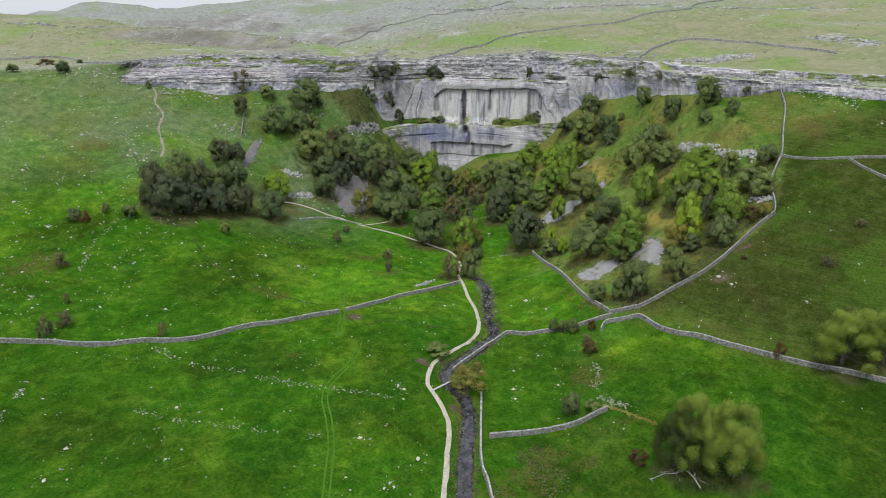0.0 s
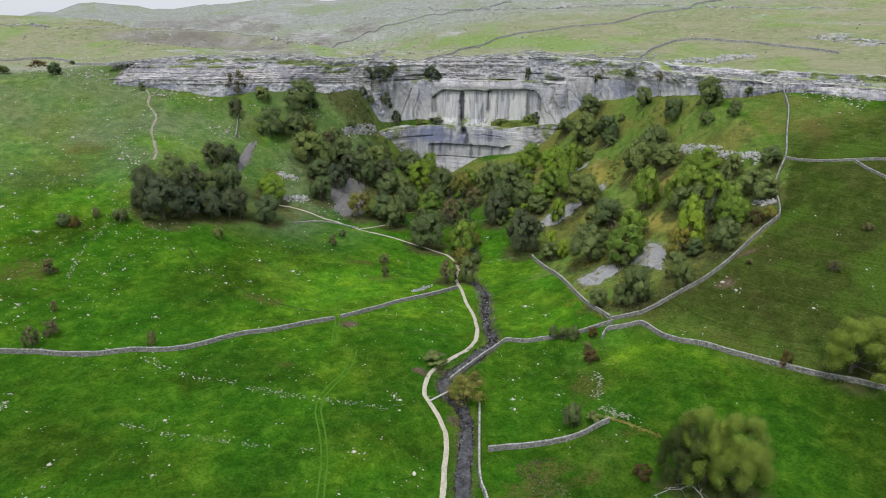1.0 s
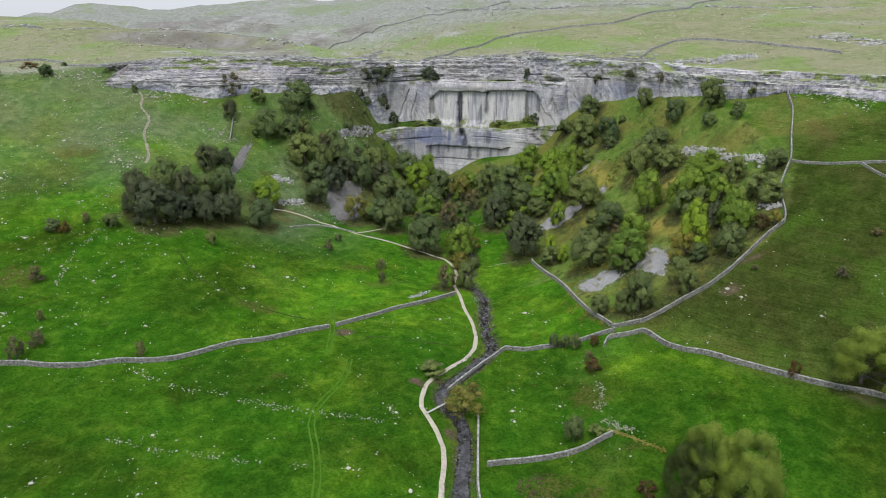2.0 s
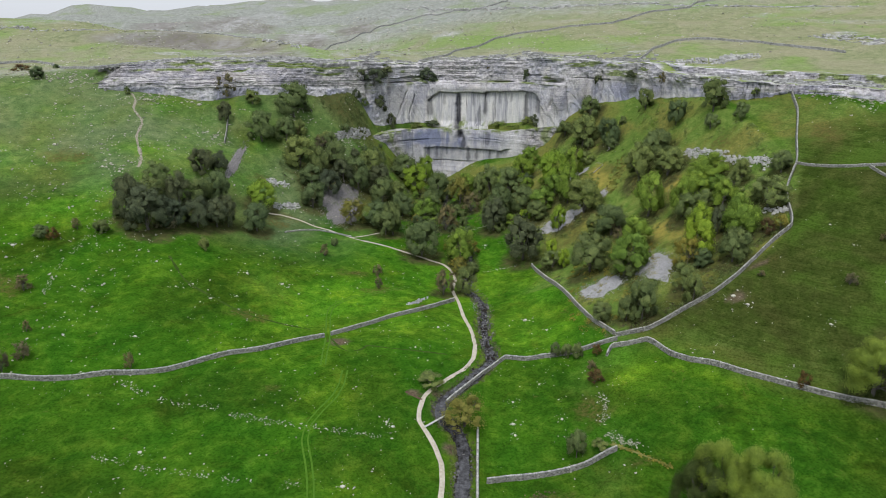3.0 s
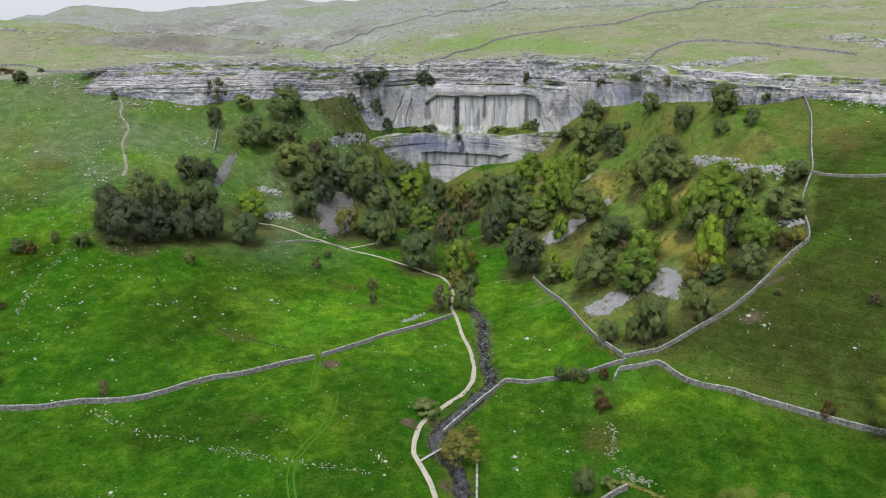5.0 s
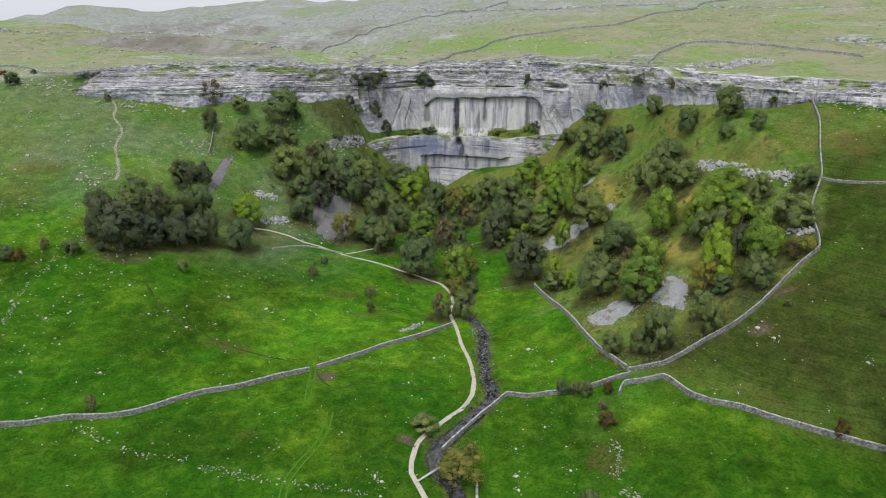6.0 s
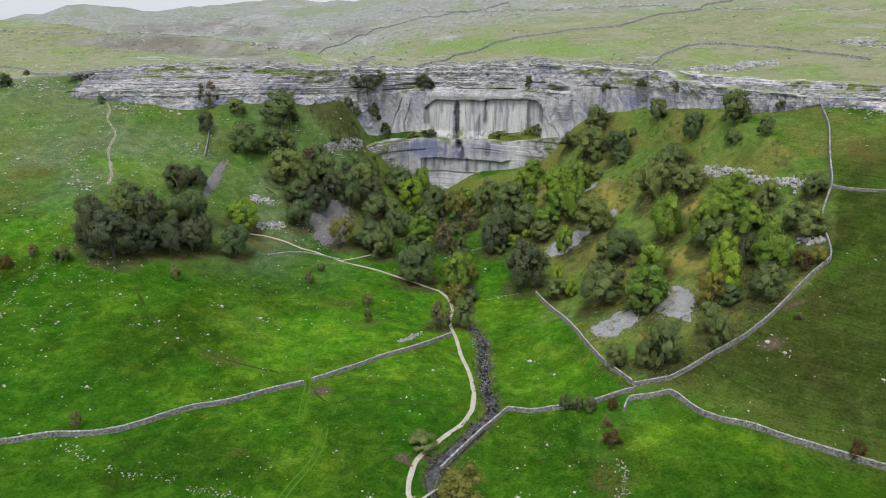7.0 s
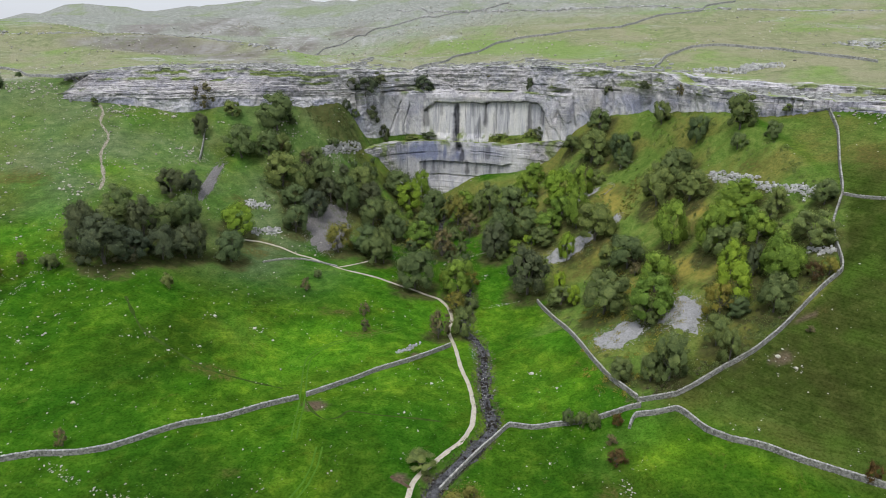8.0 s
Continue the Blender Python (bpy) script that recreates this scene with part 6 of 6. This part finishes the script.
def crown_and_limbs(seed, lobes, leaves, leaf, base=0.1, bare=0.0, wild=0.12):
    """Unit tree, one high and one across: boughs carry rounded billows of leaves, with gaps between them."""
    rng = np.random.default_rng(seed)
    mid, half = 0.46 + 0.5 * base, 0.5 - 0.5 * base
    k = np.arange(lobes) + 0.5
    up = 1 - 1.75 * k / lobes
    ang = k * 2.39996 + rng.uniform(-0.7, 0.7, lobes)
    flat = np.where(up > -0.1, np.sqrt(np.maximum(1 - up * up, 0)), 0.98)
    reach = rng.uniform(0.55 - 0.4 * wild, 0.74, lobes) * (1 + wild * np.cos(ang - rng.uniform(0, 6.28)))
    hub = np.column_stack([flat * np.cos(ang) * reach * 0.5, flat * np.sin(ang) * reach * 0.5, mid + up * reach * half * 1.12])
    dome = rng.uniform(0.16, 0.23, lobes) * (17 / lobes) ** 0.4
    airy = leaves > 9000  # the near trees are feathery, with their limbs showing
    if airy:
        dome *= 0.78
    # each billow is four or five smaller sprays round its outer side
    sprays = lobes * 5
    own = np.arange(sprays) % lobes
    deep_core = 0.42 if airy else 0.6 if bare < 0.3 else 0.4
    face = (hub[own] - (0, 0, mid)) / 0.4
    away = rng.normal(0, 0.8, (sprays, 3)) + np.array([0, 0, 0.45]) + 1.2 * face
    away /= np.linalg.norm(away, axis=1)[:, None]
    c = hub[own] + away * (dome[own] * rng.uniform(0.35, 0.8, sprays))[:, None]
    size = dome[own] * rng.uniform(0.5, 1.0, sprays)
    pick = rng.choice(sprays, leaves, p=size ** 2 / np.sum(size ** 2))
    d = rng.normal(0, 1, (leaves, 3)) + 0.5 * away[pick] + np.array([0, 0, 0.35])
    d /= np.linalg.norm(d, axis=1)[:, None]
    ragged = 1 + 0.28 * np.sin(d[:, 0] * 9 + pick) * np.sin(d[:, 1] * 8 + pick * 2) * np.sin(d[:, 2] * 7)
    p = c[pick] + d * (size[pick] * ragged * ((1.18 if airy else 1.12) - (0.6 if airy else 0.55) * rng.uniform(0, 1, leaves) ** 1.6))[:, None] * np.array([1, 1, 0.82]) + rng.normal(0, 0.014 if airy else 0.012, (leaves, 3))
    p[:, 2] = np.maximum(p[:, 2], 0.02)
    nrm = d + rng.normal(0, 0.3, d.shape)
    nrm /= np.linalg.norm(nrm, axis=1)[:, None]
    a = np.cross(nrm, rng.normal(0, 1, nrm.shape))
    a /= np.maximum(np.linalg.norm(a, axis=1), 1e-6)[:, None]
    b = np.cross(nrm, a)
    ls = leaf * rng.uniform(0.5, 1.4, leaves)[:, None]
    v = np.stack([p + a * ls, p + b * ls * 0.7 + nrm * ls * 0.25, p - a * ls * 0.9, p - b * ls * 0.65 + nrm * ls * 0.2], 1).reshape(-1, 3)
    f = np.arange(leaves * 4).reshape(-1, 4)
    whole = (p - (0, 0, mid - 0.5 * half)) / (0.5, 0.5, 1.3 * half)
    whole /= np.maximum(np.linalg.norm(whole, axis=1), 1e-6)[:, None]
    tilt = (0.75 if airy else 0.38) * d + (0.4 if airy else 0.6) * whole + (0.3 if airy else 0.42) * nrm
    soft = np.repeat(tilt / np.linalg.norm(tilt, axis=1)[:, None], 4, axis=0)
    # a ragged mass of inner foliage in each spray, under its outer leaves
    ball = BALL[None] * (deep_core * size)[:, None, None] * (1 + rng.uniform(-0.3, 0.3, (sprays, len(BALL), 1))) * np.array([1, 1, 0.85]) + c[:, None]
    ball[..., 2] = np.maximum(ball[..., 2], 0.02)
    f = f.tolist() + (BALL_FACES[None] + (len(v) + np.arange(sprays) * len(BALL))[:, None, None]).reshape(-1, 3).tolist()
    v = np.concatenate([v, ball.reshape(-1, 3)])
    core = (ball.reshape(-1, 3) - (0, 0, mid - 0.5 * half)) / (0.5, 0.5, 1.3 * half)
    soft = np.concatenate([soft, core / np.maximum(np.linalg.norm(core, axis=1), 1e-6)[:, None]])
    # the crown spans one across and reaches one high
    grow = np.array([1 / np.ptp(p[:, 0]), 1 / np.ptp(p[:, 1]), 1 / p[:, 2].max()])
    v, c = v * grow, c * grow
    fork = base + 0.1
    stem = 0.030
    pieces = [tube(limb_path((0, 0, -0.05), (rng.normal(0, 0.015), rng.normal(0, 0.015), fork + 0.25), rng, 0.008, 6), np.linspace(stem, stem * 0.4, 6), 8)]
    for i in rng.choice(sprays, min(sprays, 6 + int(bare * 20)), replace=False):
        start = (0, 0, rng.uniform(base * 0.8, fork + 0.18))
        end = c[i] * (0.94 if airy else 1 + 0.06 * bare)
        pieces.append(tube(limb_path(start, end, rng, 0.02), np.linspace(stem * 0.36, 0.003, 5), 4))
        for _ in range(int(5 * bare)):
            tip = end + rng.normal(0, 0.04 if airy else 0.08, 3)
            pieces.append(tube(limb_path(c[i] * 0.85 + np.array([0, 0, 0.05]), tip, rng, 0.012, 3), (0.004, 0.0025, 0.001), 3))
    return (v, f), soft, joined(pieces)


KINDS = (  # name, category, leaf material, billows, leaves, leaf size, clear stem, bareness, label
    ("sycamore_tree", "tree", 0, 20, 4600, 0.019, 0.02, 0.0, "dense dark green sycamore tree on the hillside"),
    ("ash_tree", "tree", 1, 17, 4200, 0.0195, 0.03, 0.0, "dark green ash tree with a rounded crown"),
    ("ash_tree", "tree", 2, 16, 4200, 0.0195, 0.03, 0.0, "mid green leafy tree on the wooded slope"),
    ("lime_tree", "tree", 3, 15, 4200, 0.0195, 0.03, 0.0, "bright lime green leafy tree"),
    ("thorn_tree", "tree", 4, 15, 3600, 0.0195, 0.03, 0.15, "olive green hawthorn tree turning dull"),
    ("willow_tree", "tree", 5, 15, 3000, 0.018, 0.06, 0.35, "yellowing willow with thinning leaves"),
    ("thorn_bush", "bush", 6, 13, 1900, 0.026, 0.0, 0.35, "rust red hawthorn bush in autumn leaf"),
    ("thorn_bush", "bush", 7, 13, 1300, 0.024, 0.0, 0.6, "brown half-bare thorn bush"),
    ("large_ash_tree", "tree", 8, 30, 54000, 0.0080, 0.10, 0.9, "large pale green ash tree with spreading limbs"),
    ("large_ash_tree", "tree", 9, 26, 38000, 0.0080, 0.06, 0.9, "large dark green ash tree with half-bare limbs"),
)


def build_tree(kind, variant):
    name, category, leaf, lobes, leaves, size, base, bare, label = KINDS[kind]
    if variant > 2:  # younger trees are simpler
        lobes, leaves, size = int(lobes * 0.6), int(leaves * 0.4), size * 1.5
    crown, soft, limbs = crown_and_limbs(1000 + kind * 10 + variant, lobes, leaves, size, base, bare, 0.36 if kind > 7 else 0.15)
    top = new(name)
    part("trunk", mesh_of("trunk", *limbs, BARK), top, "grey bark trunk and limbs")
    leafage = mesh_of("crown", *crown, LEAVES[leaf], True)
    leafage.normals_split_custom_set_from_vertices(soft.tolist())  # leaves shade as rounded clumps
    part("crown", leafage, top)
    return tagged(top, label, category, group="trees and bushes of the dale")


def young_wood(x, y, rx, ry, turn, number, kinds, seed):
    """Smaller trees that fill the gaps of a wood."""
    rng = np.random.default_rng(seed)
    out = []
    for _ in range(number):
        r, a = math.sqrt(rng.uniform(0, 1)), rng.uniform(0, 6.283)
        u, v = r * rx * math.cos(a), r * ry * math.sin(a)
        c, s = math.cos(radians(turn)), math.sin(radians(turn))
        high = rng.uniform(4, 10)
        out.append((x + u * c - v * s, y + u * s + v * c, high, high * rng.uniform(0.8, 1.25), int(rng.choice(kinds))))
    return tuple(out)


YOUNG = (young_wood(-72, 500, 42, 26, 35, 12, (1, 1, 4, 0, 0), 401) + young_wood(-5, 500, 36, 52, 0, 26, (1, 4, 4, 5, 1, 2), 402))
YOUNG += (young_wood(75, 478, 28, 62, -20, 22, (2, 2, 3, 4, 1), 403) + young_wood(138, 335, 22, 55, -28, 20, (2, 3, 4, 4, 1), 404)
         + young_wood(92, 345, 18, 40, -15, 10, (4, 4, 7, 2), 405) + young_wood(15, 415, 9, 50, 0, 12, (4, 1, 1, 5), 406)
         + young_wood(120, 500, 22, 30, -30, 10, (1, 1, 4), 407) + young_wood(-58, 548, 20, 26, 30, 10, (1, 1, 0, 4), 408)
         + young_wood(0, 562, 30, 26, 0, 18, (1, 4, 2, 5), 409) + young_wood(62, 548, 24, 18, -20, 8, (2, 4), 410)
         + young_wood(-95, 522, 20, 14, 20, 6, (4, 7), 411))
MASTERS = {}
count = 0
for grove in (FELL_WEST, FELL_EAST, BAY_WEST, CLUMP, FIELD_WEST, BECK, BECK_HEAD, BAY_EAST, SPUR, SPUR_TOP, BROW, NEAR, YOUNG):
    for x, y, high, wide, kind in grove:
        if grove is YOUNG and any(((x - a) / (w * 0.62 + 3)) ** 2 + ((y - b) / (d * 0.62 + 4)) ** 2 < 1 for a, b, w, d in SCREES):
            continue
        m = pose(x, y, float(ground_at(x, y)) - 0.05 * high * 0.3, 0, 0, count * 67 % 360) @ Matrix.Diagonal((wide * 1.1, wide * 1.1, high * 1.06, 1))
        key = (kind, count % 3 + (3 if grove is YOUNG else 0))
        count += 1
        if key not in MASTERS:
            MASTERS[key] = build_tree(*key)
            MASTERS[key].matrix_basis = m
        else:
            twin = copy_thing(MASTERS[key], Matrix.Identity(4))
            twin.matrix_basis = m


def tufts(cx, cy, size, leaf, seed, label, per=46, fine=(0.12, 0.34)):
    """Low clumps of leaves at the places given."""
    rng = np.random.default_rng(seed)
    d = rng.normal(0, 1, (len(cx), per, 3))
    d[..., 2] = np.abs(d[..., 2])
    d /= np.linalg.norm(d, axis=-1)[..., None]
    p = d * size[:, None, None] * rng.uniform(0.5, 1.1, (len(cx), per, 1)) * np.array([1.2, 1.2, 0.75])
    px, py = p[..., 0] + cx[:, None], p[..., 1] + cy[:, None]
    p = np.stack([px, py, ground_at(px, py) + p[..., 2]], -1).reshape(-1, 3)
    n = (d + rng.normal(0, 0.4, d.shape)).reshape(-1, 3)
    n /= np.linalg.norm(n, axis=1)[:, None]
    a = np.cross(n, rng.normal(0, 1, n.shape))
    a /= np.maximum(np.linalg.norm(a, axis=1), 1e-6)[:, None]
    b = np.cross(n, a)
    ls = rng.uniform(*fine, len(p))[:, None]
    v = np.stack([p + a * ls, p + b * ls * 0.7, p - a * ls, p - b * ls * 0.7], 1).reshape(-1, 3)
    me = mesh_of("undergrowth", v, np.arange(len(p) * 4).reshape(-1, 4), LEAVES[leaf])
    return tagged(new("undergrowth", me), label, "undergrowth", kind="stuff")


def undergrowth(x, y, rx, ry, turn, number, leaf, seed, label, low=0.6, high=2.0):
    """Low brambles and fern among the trees."""
    rng = np.random.default_rng(seed)
    r, a = np.sqrt(rng.uniform(0, 1, number)), rng.uniform(0, 6.283, number)
    u, v = r * rx * np.cos(a), r * ry * np.sin(a)
    c, s = math.cos(radians(turn)), math.sin(radians(turn))
    cx, cy = x + u * c - v * s, y + u * s + v * c
    keep = grain(cx, cy, 14, seed) > -0.25
    cx, cy = cx[keep], cy[keep]
    return tufts(cx, cy, rng.uniform(low, high, len(cx)), leaf, seed + 50, label)


for x, y, z, high, wide, kind in CLIFF_SHRUBS:
    key = (kind, count % 3 + 3)
    count += 1
    twin = copy_thing(MASTERS[key], Matrix.Identity(4)) if key in MASTERS else MASTERS.setdefault(key, build_tree(*key))
    twin.matrix_basis = pose(x, y - 1.0, z - 0.4 * high, 0, 0, count * 67 % 360) @ Matrix.Diagonal((wide * 1.25, wide * 1.25, high * 1.15, 1) if kind != 7 else (wide, wide, high, 1))
    tagged(twin, "dark shrub rooted on a cliff ledge", "bush", "shrubs on the cliff")


def fallen_branch(points, label, seed):
    """A bleached dead bough lying with its side branches spread."""
    rng = np.random.default_rng(seed)
    p = np.array(points, float)
    top = new("fallen_branch")
    z = float(ground_at(*p[0]))
    top.location = (*p[0], z)
    line = np.column_stack([p - p[0], ground_at(p[:, 0], p[:, 1]) - z + 0.5 + rng.uniform(0, 0.7, len(p))])
    part("bough", mesh_of("bough", *tube(line, np.linspace(0.24, 0.06, len(p)), 7), DEADWOOD), top)
    for i in range(1, len(p)):
        for _ in range(3):
            end = line[i] + np.append(rng.normal(0, 2.2, 2), rng.uniform(0.3, 1.6))
            part("side_branch", mesh_of("side_branch", *tube(limb_path(line[i], end, rng, 0.25), np.linspace(0.085, 0.02, 5), 5), DEADWOOD), top)
    return tagged(top, label, "dead branch")


fallen_branch(DEAD_BOUGH, "bleached dead bough fallen beneath the ash trees", 241)


# Dark tufts added on both sides where the banks throw shade.
for side in (-1, 1):
    q, t, s = smooth_line(STREAM[:-3], 0.8)
    rng = np.random.default_rng(580 + side)
    i = np.flatnonzero(grain(s, s * 0, 6, 582 + side) + rng.uniform(-0.4, 0.4, len(s)) > -0.1)
    away = side * rng.uniform(2.2, 2.9, len(i))
    tufts(q[i, 0] - t[i, 1] * away, q[i, 1] + t[i, 0] * away, rng.uniform(0.25, 0.6, len(i)), 0, 584 + side, "dark tufts added along the beck for its bank shade", 26, (0.08, 0.2))
for k, line in enumerate((((123.8, 484.4), (126.5, 484.8), (130.3, 484.7)), ((110, 463.9), (113.5, 464.8), (117.1, 466)), ((40.4, 563.8), (42, 569), (44.1, 575.9)))):
    fallen_branch(line, "bleached fallen tree trunk on the slope", 242 + k)
undergrowth(-75, 498, 46, 32, 35, 420, 1, 501, "dark brambles under the western trees")
undergrowth(-60, 552, 13, 24, 35, 240, 1, 509, "dark scrub over the end of the lower cliff", 0.8, 2.6)
undergrowth(-80, 561, 22, 15, 0, 170, 4, 515, "olive scrub on the steep bank beside the cliff", 0.4, 1.4)
undergrowth(5, 505, 38, 80, 0, 420, 4, 502, "olive scrub along the head of the beck")
undergrowth(-8, 500, 36, 60, 0, 320, 0, 510, "dark brambles at the head of the beck", 0.8, 2.8)
undergrowth(82, 470, 34, 78, -20, 360, 4, 503, "olive scrub on the wooded slope")
undergrowth(135, 340, 34, 74, -28, 420, 4, 504, "olive scrub between the spur trees")
undergrowth(152, 462, 26, 60, -25, 260, 4, 511, "low green scrub on the slope below the cliff", 0.4, 1.5)
undergrowth(140, 480, 30, 50, -30, 160, 2, 512, "bright green fern on the slope below the cliff", 0.3, 1.0)
undergrowth(135, 331, 7, 13, -20, 130, 5, 513, "yellow bracken in an opening on the spur", 0.25, 0.8)
undergrowth(121, 444, 5, 20, -25, 110, 5, 514, "yellow bracken along the slope", 0.25, 0.7)
undergrowth(90, 330, 22, 55, -15, 240, 5, 505, "yellowing bracken on the spur")
undergrowth(16, 400, 8, 70, 0, 160, 7, 506, "brown scrub on the banks of the beck")
undergrowth(29, 171, 13, 10, 0, 260, 4, 507, "olive rushes and dead bracken by the beck", 0.12, 0.4)
undergrowth(34, 184, 9, 6, 0, 120, 7, 508, "brown rushes and dead bracken by the beck", 0.12, 0.35)
for k, leaf in ((0, 4), (1, 1), (2, 7)):
    q, t, s = smooth_line(STREAM[:-3], 1.0)
    rng = np.random.default_rng(510 + k)
    i = np.flatnonzero(grain(s, s * 0 + 7 * k, 9, 511 + k) + rng.uniform(-0.5, 0.5, len(s)) > 0.1)
    away = rng.choice((-1, 1), len(i)) * rng.uniform(2.4, 5.0, len(i))
    tufts(q[i, 0] - t[i, 1] * away, q[i, 1] + t[i, 0] * away, rng.uniform(0.3, 1.0, len(i)), leaf, 520 + k, "rank grass and nettles on the banks of the beck", 30, (0.1, 0.25))
ledge = [(x, float(along(LOWER, x)) + 8.0) for x in range(-54, 100, 7)]
tufts(*strewn(ledge[:8], 150, 1.6, 561, 0.7, 2.6), 1, 562, "dark scrub on the grassy ledge of the cliff", 46, (0.12, 0.34))
tufts(*strewn(ledge[13:], 170, 1.8, 563, 0.6, 2.2), 4, 564, "green scrub on the grassy ledge of the cliff", 46, (0.12, 0.34))
# Brambles added in darkened leaves; they stand for shade under the crowns.
undergrowth(82, 165, 11, 5, 0, 120, 9, 531, "brambles added under the large ash trees, coloured dark as shade", 0.8, 3.0)
undergrowth(152, 216, 11, 4, 0, 50, 9, 532, "brambles added under the large ash trees, coloured dark as shade", 0.8, 2.0)
tufts(*strewn(GRASS_BANK, 70, 0.5, 541, 0.25, 0.8), 5, 542, "pale rank grass on an old bank", 30, (0.08, 0.22))
tufts(*strewn([(x - 4, y + 3) for x, y in WALLS["spur_east"][:9]], 130, 2.0, 551, 0.5, 1.9), 4, 552, "olive scrub along the inside of the boundary wall", 46, (0.1, 0.3))
tufts(*strewn([(x + 4, y + 2) for x, y in WALLS["spur_foot"]], 90, 2.0, 553, 0.5, 1.7), 4, 554, "olive scrub along the inside of the boundary wall", 46, (0.1, 0.3))
tufts(*strewn([(x - 7, y + 6) for x, y in WALLS["spur_east"][1:9]], 60, 3.0, 555, 0.5, 1.6), 7, 556, "brown bracken beside the boundary wall", 40, (0.1, 0.3))
